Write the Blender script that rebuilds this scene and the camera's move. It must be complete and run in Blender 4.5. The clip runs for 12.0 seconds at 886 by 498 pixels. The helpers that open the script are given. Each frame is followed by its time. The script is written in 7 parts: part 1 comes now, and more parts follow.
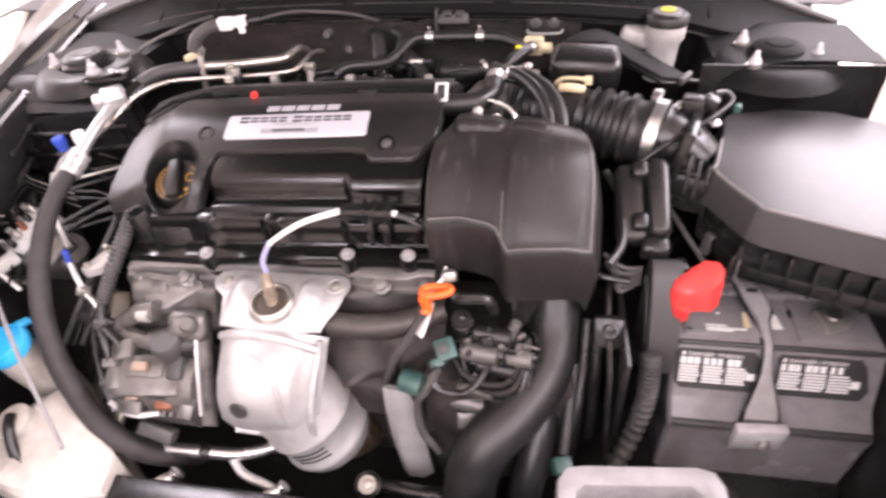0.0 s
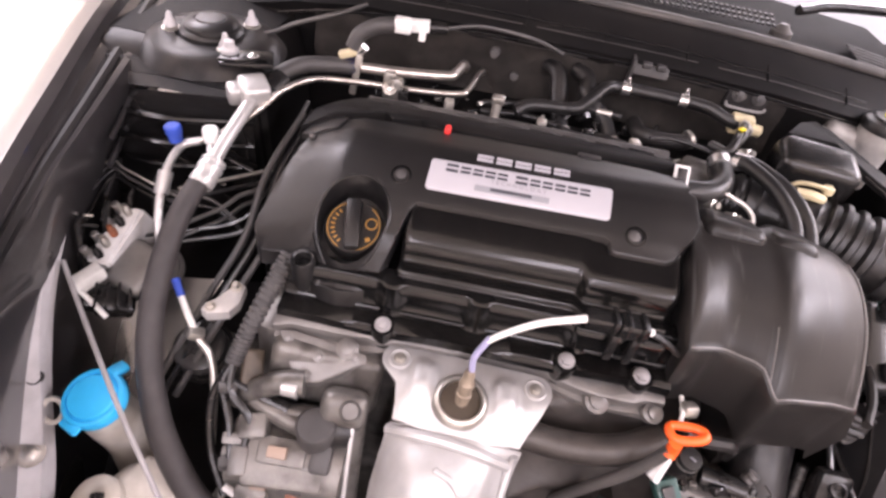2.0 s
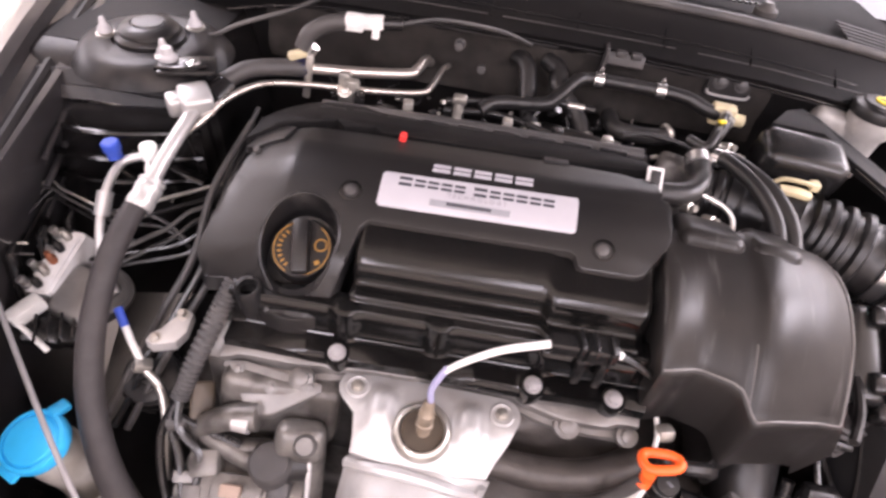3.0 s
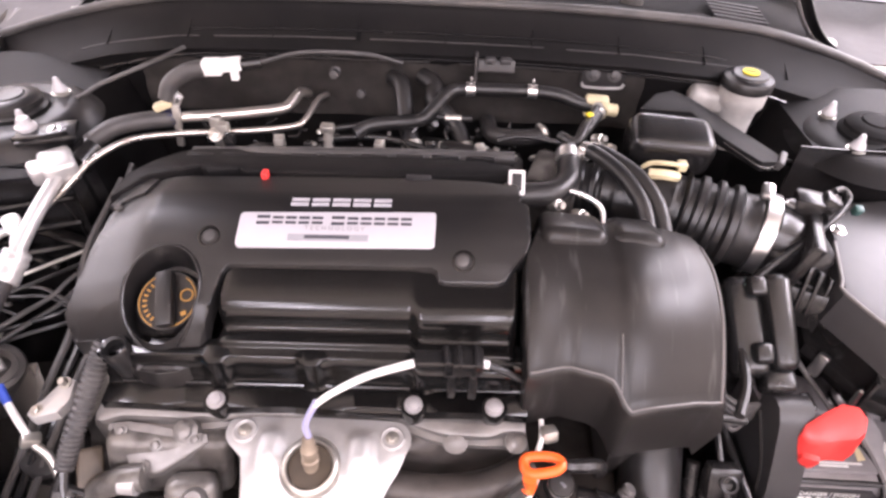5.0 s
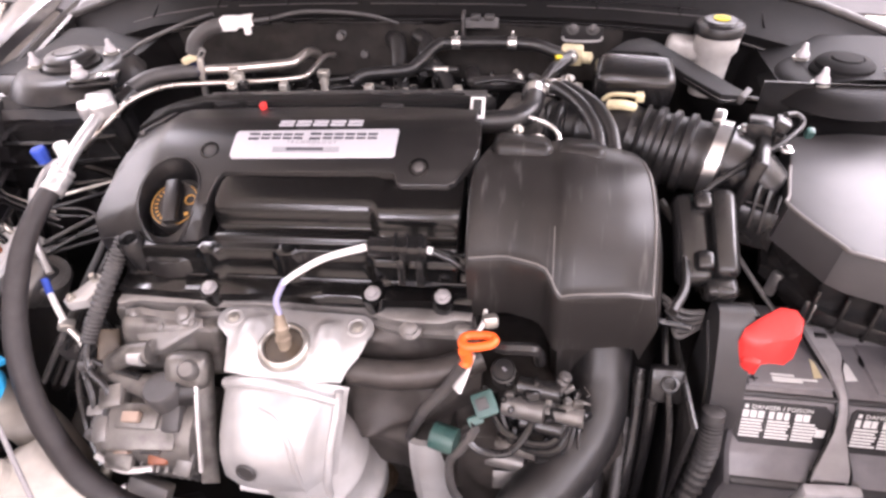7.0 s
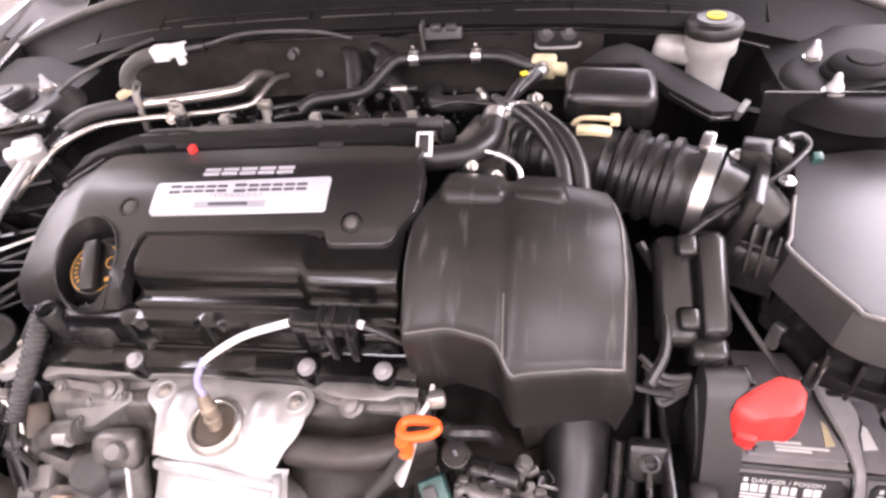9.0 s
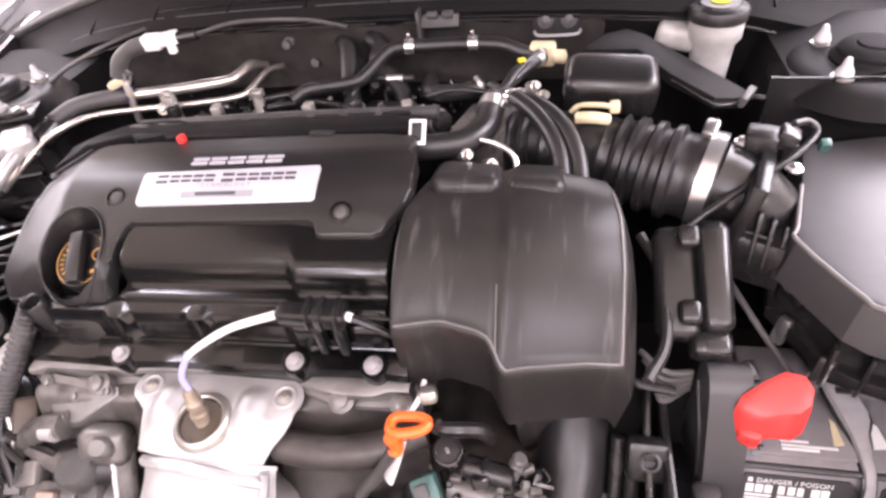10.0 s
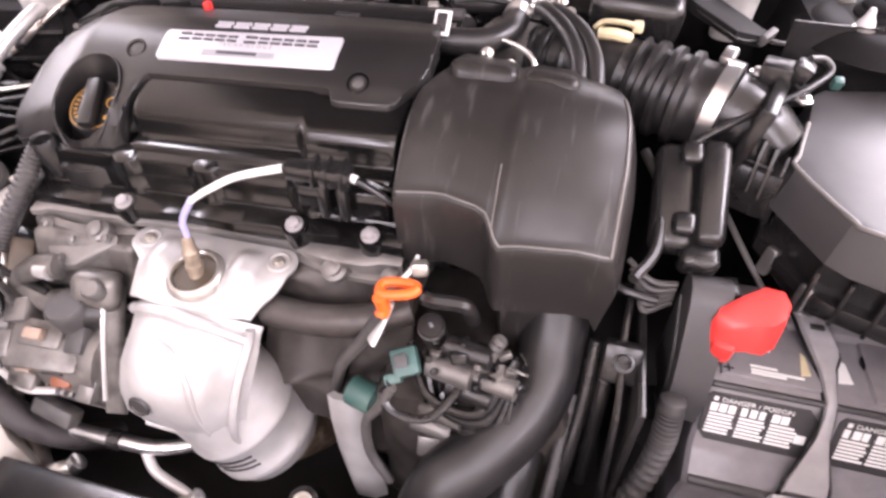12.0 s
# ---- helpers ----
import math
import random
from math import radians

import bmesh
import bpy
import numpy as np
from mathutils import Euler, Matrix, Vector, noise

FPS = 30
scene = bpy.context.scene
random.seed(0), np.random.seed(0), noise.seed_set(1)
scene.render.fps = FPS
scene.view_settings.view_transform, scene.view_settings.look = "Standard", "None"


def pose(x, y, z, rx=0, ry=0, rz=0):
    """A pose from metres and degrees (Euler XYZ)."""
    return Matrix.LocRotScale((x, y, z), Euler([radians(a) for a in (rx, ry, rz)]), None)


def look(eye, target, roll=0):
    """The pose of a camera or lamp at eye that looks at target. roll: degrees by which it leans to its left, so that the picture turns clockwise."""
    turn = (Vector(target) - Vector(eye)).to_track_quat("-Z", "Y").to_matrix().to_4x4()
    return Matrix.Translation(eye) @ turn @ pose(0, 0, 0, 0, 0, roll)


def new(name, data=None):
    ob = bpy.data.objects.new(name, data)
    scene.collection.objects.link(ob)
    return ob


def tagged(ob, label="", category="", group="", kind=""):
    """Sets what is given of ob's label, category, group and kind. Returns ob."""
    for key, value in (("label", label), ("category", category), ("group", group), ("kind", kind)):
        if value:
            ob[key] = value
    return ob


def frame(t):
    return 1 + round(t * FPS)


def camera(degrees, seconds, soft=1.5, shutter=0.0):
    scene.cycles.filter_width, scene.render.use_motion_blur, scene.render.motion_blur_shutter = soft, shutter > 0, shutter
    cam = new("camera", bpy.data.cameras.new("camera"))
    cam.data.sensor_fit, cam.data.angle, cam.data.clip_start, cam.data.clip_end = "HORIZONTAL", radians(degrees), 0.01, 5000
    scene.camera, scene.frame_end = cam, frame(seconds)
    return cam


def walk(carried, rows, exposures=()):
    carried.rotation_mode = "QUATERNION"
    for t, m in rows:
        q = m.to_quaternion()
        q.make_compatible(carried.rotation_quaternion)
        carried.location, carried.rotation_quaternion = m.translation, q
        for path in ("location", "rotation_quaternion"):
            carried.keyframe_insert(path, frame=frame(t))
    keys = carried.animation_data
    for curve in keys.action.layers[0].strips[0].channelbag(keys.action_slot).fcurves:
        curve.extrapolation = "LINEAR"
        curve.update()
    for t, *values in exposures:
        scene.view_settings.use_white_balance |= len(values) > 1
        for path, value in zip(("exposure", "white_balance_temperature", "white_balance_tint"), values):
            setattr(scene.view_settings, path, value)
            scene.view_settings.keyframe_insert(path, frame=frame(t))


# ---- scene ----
cam = camera(75.0, 12.0, soft=2.7, shutter=0.5)
PATH = [
    (0, (0.22, -0.014, 1.19), (-0.105, 1.5, -0.076), -4.9),
    (0.5, (0.161, -0.005, 1.171), (-0.258, 1.496, -0.083), -8.3),
    (1, (0.089, 0.033, 1.181), (-0.277, 1.53, -0.094), -0.8),
    (1.5, (-0.029, 0.062, 1.173), (-0.259, 1.547, -0.147), 6.6),
    (2, (-0.131, 0.109, 1.198), (-0.2, 1.607, -0.126), 11.1),
    (2.5, (-0.136, 0.148, 1.196), (-0.183, 1.602, -0.176), 10.8),
    (3, (-0.097, 0.174, 1.207), (-0.155, 1.617, -0.177), 9.3),
    (5, (0.024, 0.193, 1.223), (-0.012, 1.668, -0.127), 1.9),
    (5.5, (0.067, 0.156, 1.223), (-0.075, 1.646, -0.103), -1.7),
    (6, (0.134, 0.103, 1.198), (-0.12, 1.601, -0.104), -4.2),
    (6.5, (0.148, 0.081, 1.186), (-0.1, 1.603, -0.088), -2.6),
    (7, (0.149, 0.071, 1.176), (-0.128, 1.581, -0.106), -3.1),
    (7.5, (0.171, 0.122, 1.182), (-0.139, 1.615, -0.112), -2.6),
    (9.5, (0.225, 0.202, 1.18), (-0.171, 1.632, -0.16), -9.3),
    (10, (0.229, 0.207, 1.162), (-0.178, 1.639, -0.173), -8.9),
    (10.5, (0.233, 0.206, 1.152), (-0.201, 1.606, -0.209), -7.3),
    (11, (0.242, 0.204, 1.158), (-0.22, 1.607, -0.191), -6.4),
    (11.5, (0.237, 0.136, 1.108), (-0.222, 1.551, -0.229), -4.8),
    (12, (0.234, 0.136, 1.103), (-0.15, 1.535, -0.274), -0.8),
]
walk(cam, [(t, look(eye, target, roll)) for t, eye, target, roll in PATH], exposures=[(0, 0.36, 6400, 13), (1.0, 0.27, 6400, 13), (2.0, 0.12, 6400, 13), (3.0, 0.16, 6350, 13), (5.0, 0.44, 6270, 13), (6.0, 0.46, 6270, 13), (7.5, 0.43, 6270, 13), (9.5, 0.58, 6270, 13), (12.0, 0.53, 6270, 13)])

# ---- light and room ----
world = bpy.data.worlds.new("garage_air")
world.use_nodes = True
world.node_tree.nodes["Background"].inputs[0].default_value = (0.9, 0.95, 1.0, 1)
world.node_tree.nodes["Background"].inputs[1].default_value = 0.05
scene.world = world


def unseen_ceiling_lamp(x, y, z, sx, sy, watts):
    data = bpy.data.lights.new("unseen_ceiling_lamp", "AREA")
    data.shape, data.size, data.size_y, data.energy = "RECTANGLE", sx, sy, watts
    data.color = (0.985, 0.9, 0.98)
    ob = new("unseen_ceiling_lamp", data)
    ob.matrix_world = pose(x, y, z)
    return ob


# Unseen lamps; the 4.4 m panels are added to brighten lid and cover end.
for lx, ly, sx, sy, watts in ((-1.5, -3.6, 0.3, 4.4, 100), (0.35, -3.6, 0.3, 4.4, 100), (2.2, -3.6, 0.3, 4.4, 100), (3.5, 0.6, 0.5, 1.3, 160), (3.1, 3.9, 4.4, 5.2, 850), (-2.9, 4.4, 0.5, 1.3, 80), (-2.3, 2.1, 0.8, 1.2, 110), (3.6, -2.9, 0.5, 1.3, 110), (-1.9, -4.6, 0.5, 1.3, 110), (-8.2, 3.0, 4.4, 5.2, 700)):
    unseen_ceiling_lamp(lx, ly, 3.15, sx, sy, watts)


# ---- materials ----
def material(name, colour, rough=0.5, metal=0.0, var=0.25, scale=60.0, bump=0.15, fine=900.0, coat=0.0, spec=0.5, dirt=None, dirt_amount=0.0, dirt_scale=9.0, rough_var=0.12, scuff=0.0):
    """Principled surface with variation at two scales, optional dirt blotches and fine relief."""
    m = bpy.data.materials.new(name)
    m.use_nodes = True
    nt = m.node_tree
    nodes, links = nt.nodes, nt.links
    b = nodes["Principled BSDF"]
    b.inputs["Metallic"].default_value = metal
    b.inputs["Coat Weight"].default_value = coat
    b.inputs["Coat Roughness"].default_value = 0.08
    b.inputs["Specular IOR Level"].default_value = spec
    co = nodes.new("ShaderNodeTexCoord")

    def noisy(s, detail=4.0):
        n = nodes.new("ShaderNodeTexNoise")
        n.inputs["Scale"].default_value = s
        n.inputs["Detail"].default_value = detail
        links.new(co.outputs["Object"], n.inputs["Vector"])
        return n

    n1, n2 = noisy(scale), noisy(scale * 0.13, 3.0)
    mid = nodes.new("ShaderNodeMix")
    mid.data_type = "FLOAT"
    mid.inputs[0].default_value = 0.5
    links.new(n1.outputs[0], mid.inputs[2])
    links.new(n2.outputs[0], mid.inputs[3])
    ramp = nodes.new("ShaderNodeValToRGB")
    lo = [max(0.0, c * (1 - var)) for c in colour]
    hi = [min(1.0, c * (1 + var)) for c in colour]
    ramp.color_ramp.elements[0].position, ramp.color_ramp.elements[1].position = 0.32, 0.68
    ramp.color_ramp.elements[0].color, ramp.color_ramp.elements[1].color = (*lo, 1), (*hi, 1)
    links.new(mid.outputs[0], ramp.inputs[0])
    out = ramp.outputs[0]
    if dirt:
        d = noisy(dirt_scale, 8.0)
        dr = nodes.new("ShaderNodeValToRGB")
        dr.color_ramp.elements[0].position, dr.color_ramp.elements[1].position = 0.48, 0.66
        dr.color_ramp.elements[0].color, dr.color_ramp.elements[1].color = (0, 0, 0, 1), (dirt_amount,) * 3 + (1,)
        links.new(d.outputs[0], dr.inputs[0])
        mx = nodes.new("ShaderNodeMix")
        mx.data_type = "RGBA"
        links.new(dr.outputs[0], mx.inputs[0])
        links.new(out, mx.inputs[6])
        mx.inputs[7].default_value = (*dirt, 1)
        out = mx.outputs[2]
    if scuff:
        mp = nodes.new("ShaderNodeMapping")
        mp.inputs["Scale"].default_value = (95.0, 13.0, 13.0)
        links.new(co.outputs["Object"], mp.inputs["Vector"])
        sn = nodes.new("ShaderNodeTexNoise")
        sn.inputs["Scale"].default_value = 1.0
        sn.inputs["Detail"].default_value = 6.0
        links.new(mp.outputs[0], sn.inputs["Vector"])
        sr = nodes.new("ShaderNodeValToRGB")
        sr.color_ramp.elements[0].position, sr.color_ramp.elements[1].position = 0.60, 0.74
        sr.color_ramp.elements[0].color, sr.color_ramp.elements[1].color = (0, 0, 0, 1), (scuff,) * 3 + (1,)
        links.new(sn.outputs[0], sr.inputs[0])
        sx = nodes.new("ShaderNodeMix")
        sx.data_type = "RGBA"
        links.new(sr.outputs[0], sx.inputs[0])
        links.new(out, sx.inputs[6])
        sx.inputs[7].default_value = (0.16, 0.15, 0.145, 1)
        out = sx.outputs[2]
    links.new(out, b.inputs["Base Color"])
    rr = nodes.new("ShaderNodeMapRange")
    rr.inputs["To Min"].default_value, rr.inputs["To Max"].default_value = max(0.02, rough - rough_var), min(1.0, rough + rough_var)
    links.new(n2.outputs[0], rr.inputs["Value"])
    links.new(rr.outputs[0], b.inputs["Roughness"])
    if bump:
        n3 = noisy(fine, 2.0)
        bp = nodes.new("ShaderNodeBump")
        bp.inputs["Strength"].default_value = bump
        bp.inputs["Distance"].default_value = 0.0006
        links.new(n3.outputs[0], bp.inputs["Height"])
        links.new(bp.outputs[0], b.inputs["Normal"])
    return m


DUST = (0.07, 0.062, 0.055)
M = {
    "cover": material("satin_black_plastic", (0.010, 0.0094, 0.0094), 0.36, bump=0.2, dirt=DUST, dirt_amount=0.05, var=0.12, rough_var=0.05),
    "gloss": material("gloss_black_plastic", (0.0035, 0.0032, 0.0032), 0.2, bump=0.04, dirt=DUST, dirt_amount=0.02, var=0.12, rough_var=0.05),
    "res": material("dusty_black_plastic", (0.021, 0.0193, 0.0182), 0.31, spec=0.28, scuff=0.28, bump=0.12, dirt=DUST, dirt_amount=0.04, dirt_scale=9, var=0.12, rough_var=0.06),
    # paler plastic that paints in the highlights along box and lid edges
    "resedge": material("highlight_grey_moulding", (0.11, 0.101, 0.095), 0.3, bump=0.06, dirt=DUST, dirt_amount=0.1, dirt_scale=40, var=0.12, rough_var=0.04),
    "black": material("black_plastic", (0.0115, 0.0107, 0.0107), 0.26, dirt=DUST, dirt_amount=0.1, var=0.12, rough_var=0.06),
    "rubber": material("black_rubber", (0.0135, 0.0128, 0.0128), 0.36, bump=0.25, dirt=DUST, dirt_amount=0.12),
    "greyrub": material("worn_grey_rubber", (0.05, 0.047, 0.046), 0.5, bump=0.3, dirt=(0.2, 0.18, 0.16), dirt_amount=0.2),
    "dark": material("dark_underbody", (0.018, 0.0165, 0.0165), 0.6, dirt=DUST, dirt_amount=0.12),
    "paint": material("dark_body_paint", (0.03, 0.028, 0.029), 0.3, coat=0.7, bump=0.05, dirt=DUST, dirt_amount=0.08),
    # body paint lightened at the fender corners to imitate their reflection
    "fendertop": material("sheen_grey_fender_paint", (0.10, 0.095, 0.097), 0.6, spec=0.12, bump=0.05, var=0.1, dirt=DUST, dirt_amount=0.1),
    "blockalu": material("machined_aluminium", (0.66, 0.65, 0.64), 0.42, 0.25, var=0.12, bump=0.15, dirt=(0.3, 0.27, 0.25), dirt_amount=0.25, dirt_scale=40),
    "apron": material("dull_body_paint", (0.012, 0.0115, 0.012), 0.38, coat=0.0, spec=0.22, bump=0.06, dirt=(0.2, 0.18, 0.16), dirt_amount=0.15, dirt_scale=16),
    "alu": material("cast_aluminium", (0.2, 0.192, 0.184), 0.42, 0.55, var=0.25, bump=0.4, fine=400, dirt=(0.07, 0.062, 0.056), dirt_amount=0.5, dirt_scale=30),
    "alu_dirty": material("oily_cast_aluminium", (0.17, 0.16, 0.148), 0.42, 0.5, var=0.35, bump=0.6, fine=500, dirt=(0.035, 0.03, 0.026), dirt_amount=0.75, dirt_scale=34),
    "shield": material("pressed_aluminised_steel", (0.45, 0.443, 0.438), 0.46, 0.4, var=0.12, bump=0.25, fine=700, dirt=(0.35, 0.31, 0.27), dirt_amount=0.25, dirt_scale=18),
    "steel": material("bright_steel", (0.62, 0.61, 0.6), 0.28, 0.95, var=0.12, bump=0.1),
    "pipe": material("aluminium_pipe", (0.55, 0.54, 0.53), 0.38, 0.5, var=0.12, bump=0.15, dirt=(0.25, 0.22, 0.2), dirt_amount=0.3, dirt_scale=30),
    "inkblue": material("dark_blue_tape", (0.012, 0.014, 0.05), 0.4, var=0.2),
    "mauve": material("mauve_grey_lead", (0.32, 0.31, 0.46), 0.45, var=0.1),
    "lidgrey": material("satin_grey_black_lid", (0.04, 0.0385, 0.039), 0.42, bump=0.08, dirt=DUST, dirt_amount=0.05, var=0.12, rough_var=0.05),
    "fold": material("sooty_folded_sheet", (0.06, 0.053, 0.048), 0.45, 0.35, var=0.45, bump=0.4, fine=500, dirt=(0.02, 0.017, 0.015), dirt_amount=0.6, dirt_scale=30),
    "cowl": material("dull_black_cowl_plastic", (0.008, 0.0075, 0.0075), 0.55, spec=0.12, bump=0.15, dirt=DUST, dirt_amount=0.06, var=0.12, rough_var=0.05),
    "cowltop": material("weathered_cowl_plastic", (0.012, 0.0115, 0.0115), 0.75, spec=0.1, bump=0.2, dirt=DUST, dirt_amount=0.06, var=0.15),
    "suction": material("tarnished_aluminium_pipe", (0.6, 0.56, 0.52), 0.3, 0.9, var=0.12, bump=0.1),
    "hose": material("matt_grey_hose_rubber", (0.04, 0.036, 0.036), 0.6, spec=0.35, bump=0.3, dirt=DUST, dirt_amount=0.1),
    # glossy black battery plastic, base greyed to paint in its glare
    "batt": material("glare_grey_battery_plastic", (0.2, 0.19, 0.193), 0.24, bump=0.15, dirt=(0.22, 0.2, 0.19), dirt_amount=0.2, var=0.15),
    "palegrey": material("pale_grey_painted_metal", (0.46, 0.447, 0.453), 0.4, var=0.15, bump=0.1, dirt=(0.2, 0.18, 0.17), dirt_amount=0.3, dirt_scale=25),
    "sensor": material("baked_sensor_metal", (0.3, 0.245, 0.185), 0.45, 0.4, var=0.3, bump=0.2),
    "umber": material("brown_guard", (0.06, 0.045, 0.03), 0.55, var=0.3, bump=0.2),
    "tan": material("tan_plastic", (0.3, 0.22, 0.17), 0.5, var=0.2),
    "greyplastic": material("grey_plastic", (0.27, 0.258, 0.26), 0.34, dirt=(0.3, 0.28, 0.26), dirt_amount=0.3, bump=0.1),
    "felt": material("brown_grey_insulation", (0.026, 0.0235, 0.0215), 0.9, spec=0.1, var=0.3, bump=0.5, fine=400, dirt=(0.05, 0.045, 0.04), dirt_amount=0.5, dirt_scale=20),
    "zinc": material("zinc_plated", (0.5, 0.48, 0.44), 0.38, 0.85, var=0.25),
    "rust": material("heat_stained_steel", (0.22, 0.15, 0.1), 0.6, 0.5, var=0.4, bump=0.5, dirt=(0.5, 0.42, 0.32), dirt_amount=0.5, dirt_scale=60),
    "brown": material("brown_connector", (0.22, 0.07, 0.03), 0.5, var=0.4),
    "white": material("white_plastic", (0.8, 0.79, 0.76), 0.4, bump=0.1, dirt=(0.5, 0.44, 0.36), dirt_amount=0.15),
    "fluid": material("translucent_reservoir_plastic", (0.42, 0.405, 0.385), 0.4, var=0.2, bump=0.1, dirt=(0.2, 0.17, 0.14), dirt_amount=0.5, dirt_scale=24),
    "tank": material("yellowed_white_plastic", (0.52, 0.487, 0.437), 0.42, var=0.2, bump=0.15, dirt=(0.32, 0.26, 0.18), dirt_amount=0.5, dirt_scale=11),
    "cream": material("cream_plastic", (0.6, 0.52, 0.33), 0.45, dirt=(0.3, 0.22, 0.1), dirt_amount=0.3),
    "blue": material("sky_blue_plastic", (0.03, 0.42, 0.8), 0.4, var=0.1, bump=0.1, dirt=(0.2, 0.35, 0.45), dirt_amount=0.2),
    "navy": material("blue_plastic", (0.05, 0.1, 0.5), 0.4, var=0.15),
    "red": material("red_plastic", (0.72, 0.045, 0.04), 0.34, var=0.08, bump=0.08),
    "orange": material("orange_plastic", (0.95, 0.13, 0.02), 0.4, var=0.08, bump=0.08),
    "green": material("teal_plastic", (0.035, 0.085, 0.075), 0.42, var=0.25, dirt=(0.16, 0.19, 0.16), dirt_amount=0.3),
    "yellow": material("yellow_print", (0.75, 0.6, 0.03), 0.5, var=0.08),
    "gold": material("amber_print", (0.42, 0.22, 0.045), 0.5, var=0.1),
    "plate": material("silver_plate", (0.5, 0.488, 0.52), 0.34, 0.2, var=0.04, bump=0.03),
    "ink": material("dark_print", (0.05, 0.05, 0.06), 0.5, var=0.1, bump=0),
    "greyink": material("grey_print", (0.28, 0.28, 0.3), 0.5, var=0.1, bump=0),
    "label": material("white_print", (0.72, 0.71, 0.69), 0.5, var=0.05, bump=0),
    "glass": material("dark_glass", (0.02, 0.02, 0.022), 0.06, var=0.1, bump=0),
    "floor": material("pale_concrete", (0.56, 0.5, 0.43), 0.5, var=0.08, scale=4, bump=0.1, fine=120, dirt=(0.5, 0.46, 0.4), dirt_amount=0.3, dirt_scale=1.2),
    "wall": material("cream_wall", (0.8, 0.76, 0.71), 0.7, var=0.05, scale=3, bump=0.1, fine=150),
    "ceil": material("white_ceiling", (0.82, 0.8, 0.78), 0.8, var=0.08, scale=2),
}


# ---- modelling helpers ----
ORIGIN = {}


def thing(name, at, label, category, group="", kind=""):
    ob = new(name)
    ob.location = at
    ob.empty_display_size = 0.02
    ORIGIN[ob] = Vector(at)
    return tagged(ob, label, category, group, kind)


def part(name, bm, mat, parent=None, label="", angle=38):
    """Links bm, given in world coordinates, as one mesh under a thing or part."""
    bmesh.ops.remove_doubles(bm, verts=bm.verts, dist=1e-6)
    bmesh.ops.recalc_face_normals(bm, faces=bm.faces)
    me = bpy.data.meshes.new(name)
    at = ORIGIN.get(parent, Vector())
    bmesh.ops.translate(bm, verts=bm.verts, vec=-at)
    bm.to_mesh(me)
    bm.free()
    me.shade_smooth()
    me.set_sharp_from_angle(angle=radians(angle))
    me.materials.append(M[mat])
    ob = new(name, me)
    if parent:
        ob.parent = parent
        ORIGIN[ob] = at
    if label:
        tagged(ob, label)
    return ob


def box(bm, c, s, rot=(0, 0, 0), bev=0.002, seg=2):
    m = pose(*c, *rot) @ Matrix.Diagonal((*s, 1))
    made = bmesh.ops.create_cube(bm, size=1.0, matrix=m)["verts"]
    if bev:
        edges = list({e for v in made for e in v.link_edges})
        bmesh.ops.bevel(bm, geom=edges, offset=min(bev, 0.45 * min(s)), segments=seg, affect="EDGES", profile=0.5)
    return bm


def one(f, *a, **k):
    bm = bmesh.new()
    f(bm, *a, **k)
    return bm


def curve_points(pts, steps=8):
    """Catmull-Rom through pts."""
    p = [Vector(q) for q in pts]
    if len(p) < 3:
        return [p[0].lerp(p[-1], i / steps) for i in range(steps + 1)]
    p = [2 * p[0] - p[1], *p, 2 * p[-1] - p[-2]]
    out = []
    for a, b, c, d in zip(p, p[1:], p[2:], p[3:]):
        for i in range(steps):
            t = i / steps
            out.append(0.5 * (2 * b + (c - a) * t + (2 * a - 5 * b + 4 * c - d) * t * t + (3 * b - a - 3 * c + d) * t**3))
    out.append(p[-2])
    return out


def tube(bm, pts, r, n=10, steps=8, rf=None, cap=True, flat=1.0):
    """Sweep of a round (or flattened) section along a smooth line; rf(i, u) scales the radius."""
    line = curve_points(pts, steps)
    up = Vector((0.13, 0.31, 0.94))
    rings = []
    for i, q in enumerate(line):
        d = (line[min(i + 1, len(line) - 1)] - line[max(i - 1, 0)]).normalized()
        side = d.cross(up)
        if side.length < 1e-3:
            side = d.cross(Vector((1, 0, 0)))
        side.normalize()
        up = side.cross(d).normalized()
        u = i / (len(line) - 1)
        rad = r[0] + (r[1] - r[0]) * u if isinstance(r, tuple) else r
        rad *= rf(i, u) if rf else 1
        rings.append([bm.verts.new(q + rad * (math.cos(a) * side + flat * math.sin(a) * up)) for a in (2 * math.pi * k / n for k in range(n))])
    for a, b in zip(rings, rings[1:]):
        for k in range(n):
            bm.faces.new((a[k], a[(k + 1) % n], b[(k + 1) % n], b[k]))
    if cap:
        bm.faces.new(rings[0][::-1])
        bm.faces.new(rings[-1])
    return bm


def ribbed(depth=0.12, every=2):
    return lambda i, u: 1 + (depth if (i // every) % 2 else -depth)


def lathe(bm, prof, at=(0, 0, 0), axis=(0, 0, 1), n=24):
    """Turned body: prof is rows of radius and height along axis."""
    m = Matrix.Translation(at) @ Vector(axis).to_track_quat("Z", "Y").to_matrix().to_4x4()
    rings = []
    for r, h in prof:
        rings.append([bm.verts.new(m @ Vector((r * math.cos(a), r * math.sin(a), h))) for a in (2 * math.pi * k / n for k in range(n))])
    for a, b in zip(rings, rings[1:]):
        for k in range(n):
            bm.faces.new((a[k], a[(k + 1) % n], b[(k + 1) % n], b[k]))
    for ring, r in ((rings[0], prof[0][0]), (rings[-1], prof[-1][0])):
        if r > 1e-5:
            bm.faces.new(ring)
    return bm


